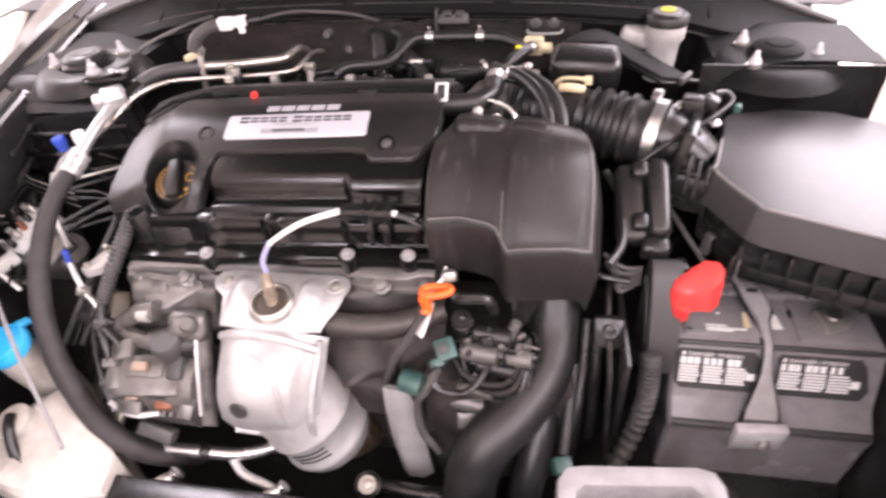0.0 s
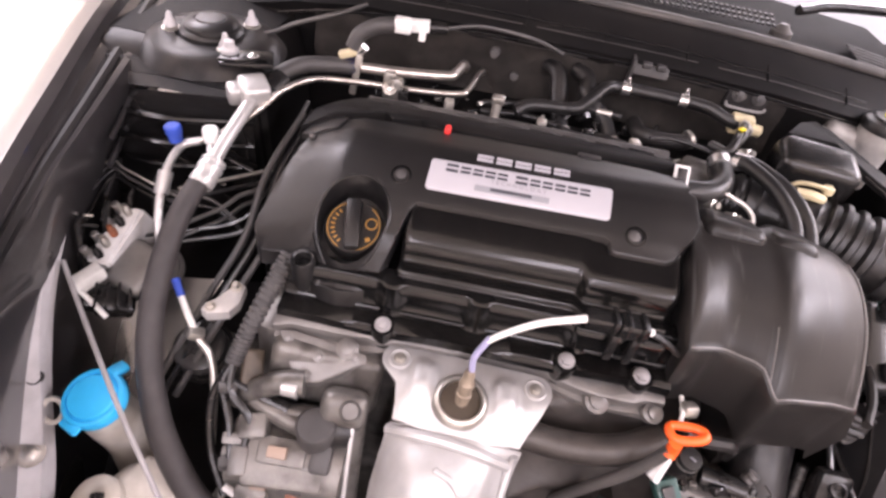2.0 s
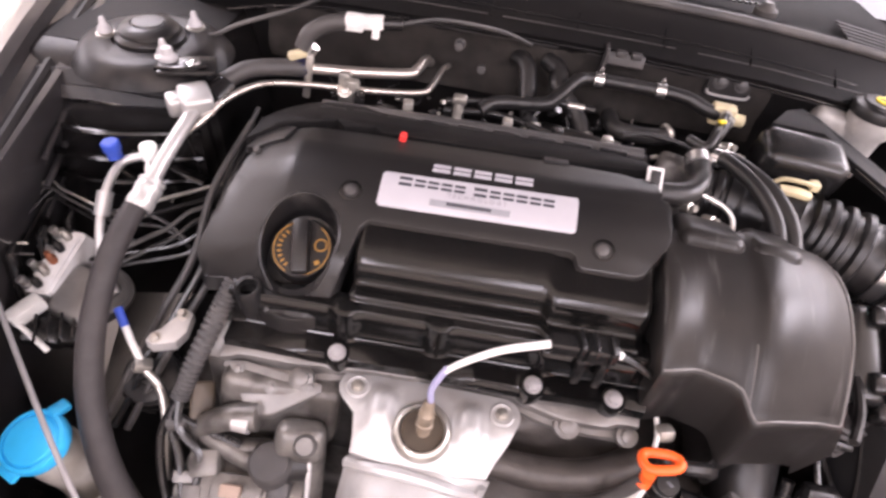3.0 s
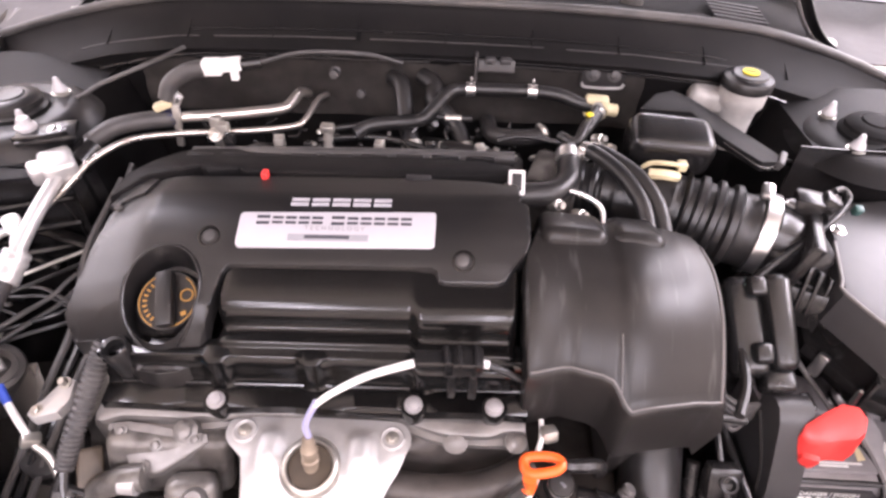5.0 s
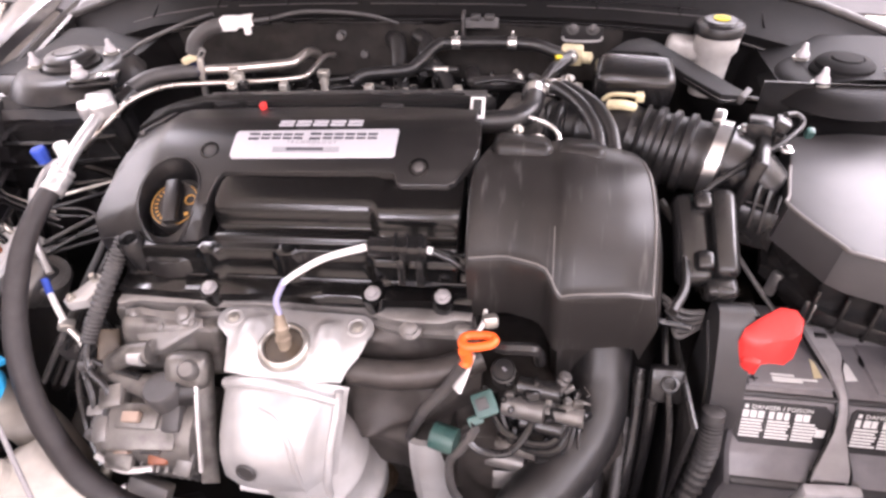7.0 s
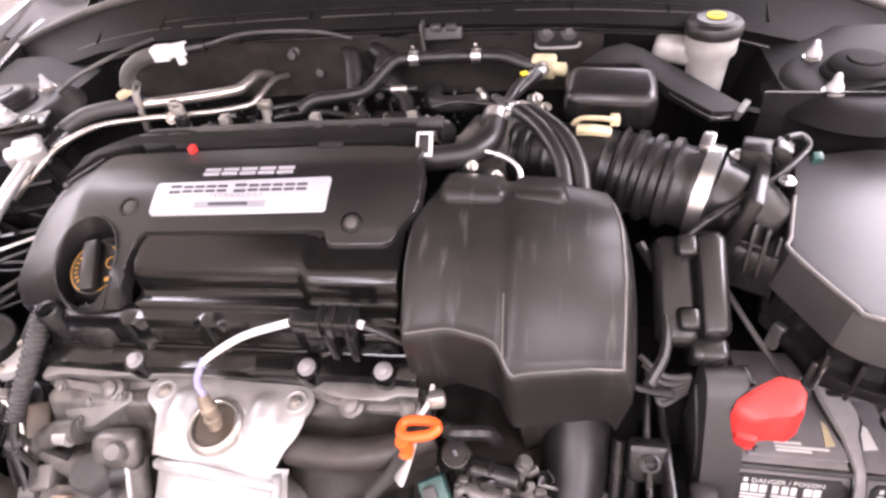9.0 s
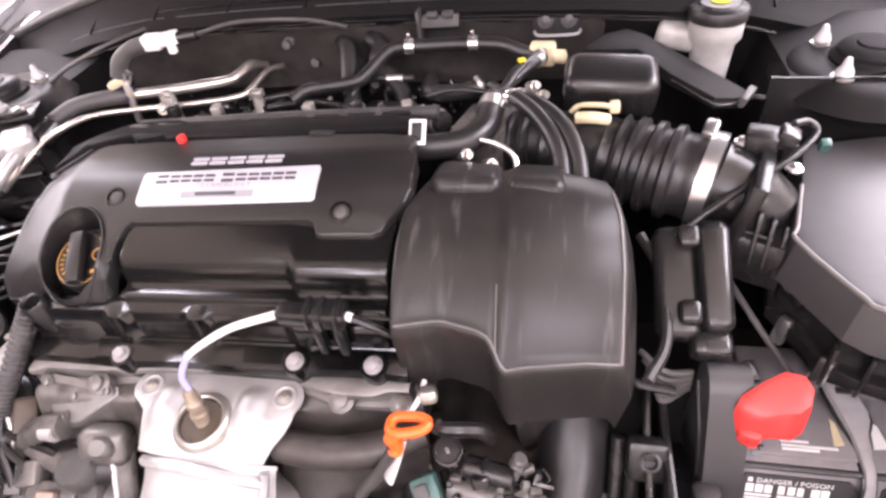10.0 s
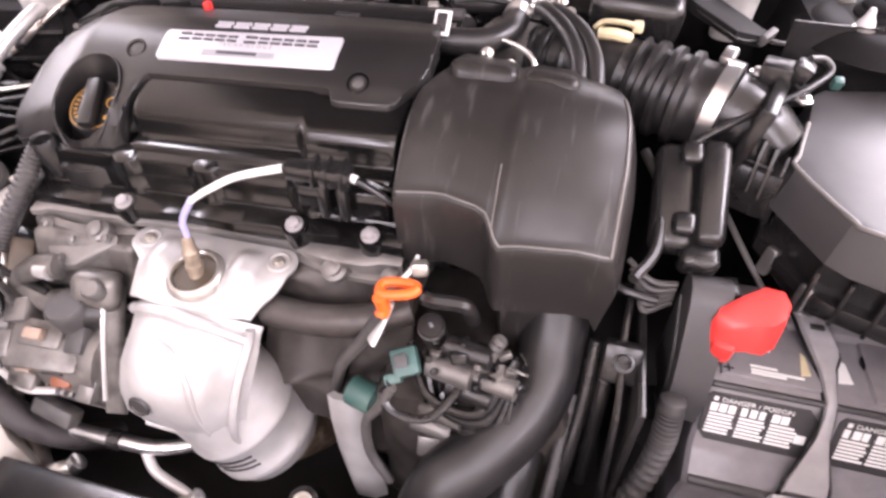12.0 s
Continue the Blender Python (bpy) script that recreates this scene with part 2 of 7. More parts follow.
def plate(bm, outline, f, thick, holes=(), ycuts=(), xcuts=(), skew=None, bev=0.0):
    """A formed panel: the outline in x and y (with holes), cut at xcuts and ycuts, laid on z = f(x, y) and thickened downwards.
    skew(x, y) shifts the lower rim."""
    edges = []
    for loop in (outline, *holes):
        vs = [bm.verts.new((x, y, 0)) for x, y in loop]
        edges += [bm.edges.new((a, b)) for a, b in zip(vs, vs[1:] + vs[:1])]
    bmesh.ops.triangle_fill(bm, edges=edges, use_beauty=True, use_dissolve=False)
    for axis, cuts in ((1, ycuts), (0, xcuts)):
        for c in cuts:
            co, no = [0, 0, 0], [0, 0, 0]
            co[axis], no[axis] = c, 1
            bmesh.ops.bisect_plane(bm, geom=[*bm.verts, *bm.edges, *bm.faces], plane_co=co, plane_no=no, dist=1e-7)
    top = list(bm.faces)
    flat = {v: (v.co.x, v.co.y) for v in bm.verts}
    made = bmesh.ops.extrude_face_region(bm, geom=top)
    low = [g for g in made["geom"] if isinstance(g, bmesh.types.BMVert)]
    lowset = set(low)
    for v in bm.verts:
        x, y = v.co.x, v.co.y
        t = thick(x, y) if callable(thick) else thick
        if v in lowset:
            dx, dy = skew(x, y) if skew else (0, 0)
            v.co = (x + dx, y + dy, f(x, y) - t)
        else:
            v.co = (x, y, f(x, y))
    if bev:
        rim = [e for e in bm.edges if len(e.link_faces) == 2 and (e.verts[0] not in lowset) and (e.verts[1] not in lowset) and e.calc_face_angle(0) > 0.6]
        bmesh.ops.bevel(bm, geom=rim, offset=bev, segments=2, affect="EDGES", profile=0.6)
    return bm


def grid(bm, rows, closed=False, thick=0.0, sub=1):
    """A skin over rows of points (equal counts), optionally thickened along its normals."""
    vs = [[bm.verts.new(p) for p in row] for row in rows]
    for a, b in zip(vs, vs[1:]):
        n = len(a)
        for k in range(n if closed else n - 1):
            bm.faces.new((a[k], a[(k + 1) % n], b[(k + 1) % n], b[k]))
    if thick:
        bmesh.ops.recalc_face_normals(bm, faces=bm.faces)
        bmesh.ops.solidify(bm, geom=list(bm.faces), thickness=thick)
    return bm


def bolt(bm, at, axis=(0, 0, 1), r=0.007, h=0.006, flange=1.5):
    lathe(bm, [(r * flange, 0), (r * flange, h * 0.25), (r, h * 0.3)], at, axis, 14)
    lathe(bm, [(r, 0.0), (r, h), (r * 0.8, h * 1.12), (0, h * 1.12)], at, axis, 6)
    return bm


def circle(cx, cy, rx, ry, n=20):
    return [(cx + rx * math.cos(2 * math.pi * k / n), cy + ry * math.sin(2 * math.pi * k / n)) for k in range(n)]


def interp(rows, v):
    rows = sorted(rows)
    return float(np.interp(v, [r[0] for r in rows], [r[1] for r in rows]))


def words(body, size, at, right_way, up_way, mat, parent, name):
    """Raised plain lettering laid on a face."""
    c = bpy.data.curves.new(name, "FONT")
    c.body, c.size, c.extrude, c.resolution_u = body, size, 0.0002, 2
    c.align_x = "CENTER"
    ob = bpy.data.objects.new(name, c)
    me = bpy.data.meshes.new_from_object(ob)
    bpy.data.objects.remove(ob)
    bm2 = bmesh.new()
    bm2.from_mesh(me)
    rx, uy = Vector(right_way).normalized(), Vector(up_way).normalized()
    m = Matrix((rx, uy, rx.cross(uy))).transposed().to_4x4()
    bmesh.ops.transform(bm2, matrix=Matrix.Translation(at) @ m, verts=bm2.verts)
    return part(name, bm2, mat, parent)


def clutter(name, parent, mat, seed, count, lo, hi, size, label):
    """Small mixed fittings (blocks, stubs, short pipes) strewn over a region, joined into one part."""
    rnd = random.Random(seed)
    bm = bmesh.new()
    for i in range(count):
        p = [rnd.uniform(a, b) for a, b in zip(lo, hi)]
        k = rnd.random()
        s0 = rnd.uniform(*size)
        if k < 0.4:
            box(bm, p, (s0 * rnd.uniform(0.8, 2), s0, s0 * rnd.uniform(0.5, 1.2)), (rnd.uniform(-40, 40), rnd.uniform(-20, 20), rnd.uniform(-30, 30)), s0 * 0.15, 1)
        elif k < 0.7:
            lathe(bm, [(s0 * 0.5, -s0), (s0 * 0.5, s0 * 0.3), (s0 * 0.35, s0 * 0.5), (0, s0 * 0.5)], p, (rnd.uniform(-0.5, 0.5), -0.6, rnd.uniform(0.3, 1)), 10)
        else:
            q = [c + rnd.uniform(-2.5, 2.5) * s0 for c in p]
            m = [(a + b) / 2 + rnd.uniform(-1, 1) * s0 for a, b in zip(p, q)]
            tube(bm, [p, m, q], s0 * 0.22, 7, 4)
    return tagged(part(name, bm, mat, parent, label), kind="stuff")


# ---- room ----
def room():
    bm = bmesh.new()
    box(bm, (-2, 0.5, -0.05), (16, 17, 0.1), bev=0)
    tagged(part("floor", bm, "floor"), "pale smooth concrete garage floor under the car", "floor", kind="structure")
    for name, c, s in (("wall_north", (-2, 9.05, 1.7), (16.2, 0.1, 3.4)), ("wall_south", (-2, -8.05, 1.7), (16.2, 0.1, 3.4)), ("wall_east", (6.05, 0.5, 1.7), (0.1, 17, 3.4)), ("wall_west", (-10.05, 0.5, 1.7), (0.1, 17, 3.4))):
        tagged(part(name, one(box, c, s, bev=0), "wall"), "plain cream painted garage wall", "wall", kind="structure")
    tagged(part("ceiling", one(box, (-2, 0.5, 3.45), (16, 17, 0.1), bev=0), "ceil"), "plain white garage ceiling with lamps", "ceiling", kind="structure")


room()


# ---- car body round the engine bay ----
FENDER = [(-0.74, 1.25, 0.91), (-0.70, 1.05, 0.905), (-0.665, 0.90, 0.895), (-0.63, 0.75, 0.88), (-0.595, 0.62, 0.862), (-0.562, 0.50, 0.845), (-0.528, 0.38, 0.82), (-0.485, 0.27, 0.79), (-0.42, 0.15, 0.75)]
COWL = [(-0.66, 0.866), (-0.545, 0.901), (-0.45, 0.924), (-0.356, 0.937), (-0.2, 0.942), (-0.068, 0.943), (0.1, 0.942), (0.25, 0.937), (0.421, 0.923), (0.544, 0.892), (0.66, 0.85)]


def flip(p, s, out=0.0):
    return (p[0] * s + (out if s < 0 else 0.0), p[1], p[2])


def car_body():
    car = thing("car_body", (0, 1.0, 0), "dark grey car front with its dusty engine bay open", "car")
    for s in (1, -1):
        line = curve_points(FENDER, 4)
        rows = []
        for p in line:
            x, y, z = p
            sec = [(-0.19, -0.66), (-0.19, -0.3), (-0.165, -0.14), (-0.115, -0.05), (-0.055, -0.010), (-0.012, 0.0), (0.004, -0.006), (0.008, -0.02)]
            wide = 0.72 + 1.0 * float(np.clip((y - 0.8) / 0.3, 0, 1))
            rows.append([flip((x + a * wide, y - 0.25 * a, z + b), s, 0.13) for a, b in sec])
        bm = grid(bmesh.new(), rows, thick=0.002)
        fender = part("fender", bm, "paint", car, "dark painted fender skin")
        rows = []
        for p in line:
            x, y, z = p
            sec = [(0.006, -0.02), (0.016, -0.024), (0.022, -0.034), (0.034, -0.034), (0.039, -0.024), (0.046, -0.026), (0.049, -0.05), (0.03, -0.10), (0.0, -0.2), (-0.02, -0.5)]
            k = float(np.interp(y, [0.42, 0.72], [0.3, 1.0]))
            rows.append([flip((x + (a * k if a > 0 else a), y, z + b), s, 0.13) for a, b in sec])
        part("fender_rail", grid(bmesh.new(), rows, thick=0.002), "paint", car, "stepped inner rail of dark paint")
        for a, b, r0 in ((0.044, -0.062, 0.003), (0.030, -0.105, 0.004), (0.012, -0.155, 0.003)):
            part("rail_fold", one(tube, [flip((p[0] + a, p[1], p[2] + b), s, 0.13) for p in FENDER[2:5]], r0, 8, 4), "paint", car)
        bm = tube(bmesh.new(), [flip((x + 0.028 * float(np.interp(y, [0.42, 0.72], [0.3, 1.0])), y, z - 0.028), s, 0.13) for x, y, z in FENDER], 0.007, 8, 4)
        part("seal_strip", bm, "rubber", car, "black rubber weather strip")
        # strut tower
        cx, cy, cz = (-0.505, 0.787, 0.872) if s > 0 else (0.534, 0.842, 0.858)
        tower = part("strut_tower", one(lathe, [(0.092, -0.022), (0.085, -0.013), (0.078, -0.006), (0.070, -0.0015), (0.060, 0.0), (0.043, 0.0), (0.041, -0.003)], (cx, cy, cz), n=44), "apron" if s > 0 else "cowl", car, "domed dark strut tower with studs")
        part("strut_cap", one(lathe, [(0.0385, -0.005), (0.039, 0.003), (0.0365, 0.0065), (0.034, 0.0075), (0.0335, 0.0115), (0.029, 0.0155), (0.020, 0.0175), (0.0185, 0.0165), (0.017, 0.019), (0, 0.0205)], (cx, cy, cz), n=36), "rubber" if s > 0 else "cowltop", tower, "black rubber dome cap")
        for dx, dy in ((0.036, 0.040), (0.038, -0.040), (-0.047, -0.014)):
            px, py = cx + s * dx, cy + dy
            part("strut_nut", one(bolt, (px, py, cz), r=0.0062, h=0.008, flange=1.8), "zinc", tower)
            part("strut_stud", one(lathe, [(0.0088, 0.004), (0.0078, 0.008), (0.0046, 0.013), (0.0034, 0.019), (0.0022, 0.021), (0, 0.021)], (px, py, cz), n=12), "palegrey", tower)
        # ledge between tower and rail, with pressed ribs
        bm = grid(bmesh.new(), [[flip((x, y + back * (0.66 + x) * 0.2, z + dz), s) for x, z in ((-0.66, 0.858), (-0.60, 0.862), (-0.54, 0.862), (-0.455, 0.852), (-0.44, 0.80), (-0.42, 0.5))] for y, dz, back in ((0.676, -0.034, 1), (0.684, -0.022, 1), (0.69, -0.024, 1), (0.70, -0.010, 1), (0.708, -0.012, 1), (0.722, 0.0, 1), (0.76, 0.004, 0.6))] if s > 0 else [[flip((x, y, z), s) for x, z in ((-0.66, 0.862), (-0.60, 0.866), (-0.54, 0.866), (-0.455, 0.852), (-0.44, 0.80), (-0.42, 0.5))] for y in (0.80, 0.81, 0.90, 0.95)], thick=0.002)
        part("tower_skirt", bm, "apron" if s > 0 else "cowl", car)
        if s > 0:
            bm = grid(bmesh.new(), [[(x, y, z) for x, z in ((-0.66, 0.862), (-0.60, 0.866), (-0.54, 0.866), (-0.455, 0.856), (-0.44, 0.80), (-0.42, 0.5))] for y in (0.759, 0.90, 0.95)], thick=0.002)
            part("skirt_rear", bm, "cowl", car, "dull black panel behind the strut tower")
            part("brake_line", one(tube, [(-0.452, 0.822, 0.868), (-0.432, 0.815, 0.878), (-0.408, 0.821, 0.891), (-0.351, 0.843, 0.910), (-0.335, 0.90, 0.905)], 0.0028, 8, 6), "greyrub", car, "thin grey line by the tower")
        bm = grid(bmesh.new(), [[flip((x, y, z), s) for x, y in ((-0.66, 0.674 if s > 0 else 0.795), (-0.56, 0.695 if s > 0 else 0.795), (-0.48, 0.713 if s > 0 else 0.797), (-0.43, 0.726 if s > 0 else 0.80))] for z in ((0.824, 0.815, 0.79, 0.77, 0.70, 0.5) if s > 0 else (0.862, 0.83, 0.825, 0.80, 0.70, 0.5))], thick=0.002)
        part("tower_panel", bm, "black", car)
        for k, (yy, zz) in enumerate(((0.676, 0.805), (0.668, 0.775), (0.664, 0.745)) if s > 0 else ((0.79, 0.83),)):
            part("pressed_rib", one(tube, [flip((-0.60, yy, zz), s), flip((-0.52, yy - 0.004, zz), s), flip((-0.42, yy + 0.035, zz - 0.004), s)], 0.0045, 8, 5), "gloss", car)
        # front headlight bracket
        bm = grid(bmesh.new(), [[flip((x - 0.028, y - 0.01, z + 0.012), s, 0.13), flip((x - 0.012, y, z + 0.004), s, 0.13), flip((x + 0.009, y + 0.004, z), s, 0.13), flip((x + 0.013, y + 0.004, z - 0.03), s, 0.13)] for x, y, z in curve_points([(-0.59, 0.63, 0.832), (-0.575, 0.56, 0.80), (-0.555, 0.47, 0.74), (-0.53, 0.40, 0.68), (-0.50, 0.335, 0.615), (-0.48, 0.27, 0.56)], 4)], thick=0.002)
        bracket = part("headlight_bracket", bm, "palegrey", car, "pale grey headlight support strip")
        part("bracket_clip", one(bolt, flip((-0.500, 0.335, 0.617), s, 0.13), (0.2 * s, -0.3, 0.9), 0.008, 0.005, 1.7), "steel", bracket)
        for q, rr in (((-0.556, 0.476, 0.7435), 0.010), ((-0.524, 0.386, 0.664), 0.008)):
            part("strip_hole", one(lathe, [(rr, -0.004), (rr, 0.0012), (rr * 0.8, 0.0016), (rr * 0.75, -0.001), (0, -0.001)], flip((q[0] + 0.004, q[1] + 0.002, q[2]), s, 0.13), (0.15 * s, -0.5, 0.85), 18), "dark", bracket, "dark oval hole")
        clip = part("slotted_clip", one(box, flip((-0.494, 0.285, 0.575), s, 0.13), (0.03, 0.085, 0.006), (-38, 0, 20 * s), 0.003), "palegrey", bracket, "grey lattice clip")
        for i in range(6):
            for j in range(2):
                q = pose(*flip((-0.494, 0.285, 0.575), s, 0.13), -38, 0, 20 * s) @ Vector((-0.007 + 0.014 * j, -0.034 + 0.0135 * i, 0.0032))
                part("lattice_cell", one(box, q, (0.010, 0.009, 0.003), (-38, 0, 20 * s), 0.0008), "dark", clip)
        part("lamp_housing", one(box, flip((-0.47, 0.262, 0.49), s, 0.13), (0.09, 0.1, 0.06), (-20, 15 * s, 30 * s), 0.012), "palegrey", car, "grey headlight housing edge")
    # firewall and cowl
    bm = bmesh.new()
    rows = []
    for y, zf in ((0.952, lambda z: 0.27), (0.948, lambda z: 0.70), (0.94, lambda z: z - 0.075), (0.925, lambda z: z - 0.045), (0.935, lambda z: z - 0.037), (0.972, lambda z: z - 0.016), (0.978, lambda z: z - 0.006), (0.984, lambda z: z), (0.995, lambda z: z + 0.002), (1.0, lambda z: z - 0.006), (1.06, lambda z: z - 0.012), (1.16, lambda z: z + 0.012)):
        rows.append([(x, y, zf(z)) for x, z in COWL])
    firewall = part("firewall", grid(bm, rows, thick=0.002), "cowl", car, "dark firewall and cowl panel")
    pad = grid(bmesh.new(), [[(x, 0.938 + 0.004 * math.sin(40 * x + 9 * v), 0.80 + (interp(COWL, x) - 0.055 - 0.80) * v) for x in np.linspace(-0.42, 0.27, 24)] for v in np.linspace(0, 1, 6)], thick=0.006)
    part("insulation_pad", pad, "felt", firewall, "brown-grey insulation pad")
    # grey instead of black rubber, the gloss reflection put into its colour
    part("cowl_seal", one(tube, [(x, 0.987, z + 0.002) for x, z in COWL], 0.0065, 10, 4), "greyrub", firewall, "rounded rubber hood seal")
    for zoff, yy in ((-0.028, 0.951), (-0.052, 0.926)):
        part("cowl_bead", one(tube, [(x * 0.92, yy, z + zoff) for x, z in COWL], 0.0022, 6, 4), "black", firewall)
    # paler dashed lines paint the light caught by the cowl's step edges
    for zoff, yy, spans in ((-0.034, 0.941, ((-0.50, -0.33), (-0.31, -0.12), (-0.10, 0.13), (0.16, 0.40))), (-0.0575, 0.930, ((-0.42, -0.24), (-0.22, -0.02), (0.02, 0.22), (0.24, 0.36)))):
        for x0, x1 in spans:
            part("cowl_crease", one(tube, [(x, yy, interp(COWL, x) + zoff) for x in np.linspace(x0, x1, 6)], 0.0011, 6, 2), "greyrub", firewall)
    for k in range(9):
        x = -0.46 + 0.115 * k
        z = interp(COWL, x)
        part("cowl_clip", one(box, (x, 0.952, z - 0.028), (0.0016, 0.030, 0.004), (24, 0, 0), 0.0005), "cowl", firewall)
    bm = bmesh.new()
    for i in range(44):
        for j in range(3):
            box(bm, (-0.12 + 0.0085 * i, 1.05 + 0.014 * j, 0.945 + 0.003 * j), (0.0045, 0.009, 0.003), bev=0)
    tagged(part("cowl_grille", bm, "dark", firewall, "small square air slots"), kind="stuff")
    bm = grid(bmesh.new(), [[(x, y, z0 + 0.02 * (1 - (x / 0.75) ** 2)) for x in np.linspace(-0.75, 0.75, 13)] for y, z0 in ((1.14, 0.915), (1.3, 1.0), (1.6, 1.17), (1.8, 1.28))], thick=0.004)
    part("windshield", bm, "glass", car, "dark windshield base")
    for x0, d in ((-0.45, 1), (0.28, 1)):
        part("wiper_arm", one(tube, [(x0, 1.08, 0.965), (x0 + 0.1 * d, 1.12, 0.975), (x0 + 0.5 * d, 1.2, 0.985)], 0.008, 8, 5), "black", car)
    for k in range(5):
        part("vent_louvre", one(box, (0.415, 1.035 + 0.012 * k, 0.921 + 0.001 * k), (0.085, 0.007, 0.003), (0, 8, 4), 0.001), "dark", firewall)
    part("wiper_nut", one(lathe, [(0.016, -0.01), (0.016, 0.004), (0.010, 0.008), (0.006, 0.014), (0, 0.014)], (0.262, 1.055, 0.935), n=18), "greyrub", firewall, "wiper pivot nut")
    for s in (1, -1):
        rows = [[(x * s, y, z + 0.03 * (y - 1.0)) for x, z in ((0.50, 0.872), (0.54, 0.888), (0.60, 0.882), (0.66, 0.878), (0.70, 0.892), (0.80, 0.895), (0.95, 0.85))] for y in (0.995, 1.02, 1.08, 1.16, 1.3, 1.5)]
        part("fender_corner", grid(bmesh.new(), rows, thick=0.003), "fendertop", car, "fender corner beside the cowl, its colour lightened for the sheen")
        arm = [(0.640 * s, 1.03, 0.845), (0.575 * s, 1.045, 0.875), (0.535 * s, 1.06, 0.905), (0.505 * s, 1.09, 0.965), (0.50 * s, 1.15, 1.04)]
        hinge = part("hood_hinge", one(tube, arm, 0.020, 12, 6, flat=0.25), "apron", car, "dark bent hood hinge arm")
        part("hinge_edge", one(tube, [(x - 0.018 * s, y - 0.01, z + 0.004) for x, y, z in arm], 0.003, 8, 6), "paint", hinge)
        part("hinge_bolt", one(bolt, (0.56 * s, 1.045, 0.886), (0.3 * s, -0.5, 0.8), 0.007, 0.006), "zinc", hinge)
    # open hood, its inner side down
    rows = [[(x, 1.17 - 0.80 * v, 1.06 + 0.82 * v + 0.05 * (1 - (x / 0.68) ** 2)) for x in np.linspace(-0.66, 0.66, 9)] for v in np.linspace(0, 1, 6)]
    part("hood", grid(bmesh.new(), rows, thick=0.01), "dark", car, "open hood with its dark inner side down")
    # floor of the bay and front crossmember
    part("underbody", one(box, (0, 0.5, 0.27), (1.2, 0.95, 0.05), bev=0), "dark", car, "dark undertray below the engine")
    part("crossmember", one(box, (0.0, 0.235, 0.50), (0.98, 0.05, 0.07), (10, 0, 0), 0.012), "black", car, "black radiator support beam")
    cowl_top = grid(bmesh.new(), [[(x, y, z + dz) for x, z in COWL[1:-1]] for y, dz in ((1.003, 0.0), (1.03, -0.002), (1.06, -0.007), (1.16, 0.018))], thick=0.003)
    part("cowl_top", cowl_top, "cowltop", car, "dull black plastic cowl top below the windshield")
    for s in (1, -1):
        tyre = part("front_tyre", one(lathe, [(0.2, -0.09), (0.30, -0.09), (0.325, -0.075), (0.33, -0.03), (0.33, 0.03), (0.325, 0.075), (0.30, 0.09), (0.2, 0.09)], (s * 0.73, 0.62, 0.33), (1, 0, 0), 40), "rubber", car, "black front tyre")
        part("rim", one(lathe, [(0.2, -0.07), (0.2, 0.07), (0.05, 0.05), (0, 0.05)], (s * 0.73, 0.62, 0.33), (s, 0, 0), 30), "pipe", tyre, "silver wheel rim")
    part("radiator", one(box, (-0.05, 0.285, 0.41), (0.72, 0.05, 0.22), (4, 0, 0), 0.006), "black", car, "radiator with black end tanks")
    part("bumper_beam", one(box, (0.0, 0.12, 0.45), (1.0, 0.1, 0.28), (0, 0, 0), 0.03), "dark", car)
    return car


car_body()


# ---- engine ----
def eng(x):
    """The engine leans a little: higher at the gearbox end."""
    return 0.042 * (x + 0.09)


COVER = [(0.74, 0.858), (0.70, 0.864), (0.675, 0.867), (0.65, 0.870), (0.625, 0.867), (0.608, 0.861), (0.592, 0.853), (0.565, 0.838), (0.541, 0.822), (0.525, 0.800), (0.512, 0.77)]


def cover_z(x, y):
    """Top of the cover: a curved back-to-front section with a flat facet falling away at the belt end."""
    drop = max(0.0, -0.272 - x)
    return interp(COVER, y) + eng(x) - 0.42 * drop * drop / (drop + 0.012)


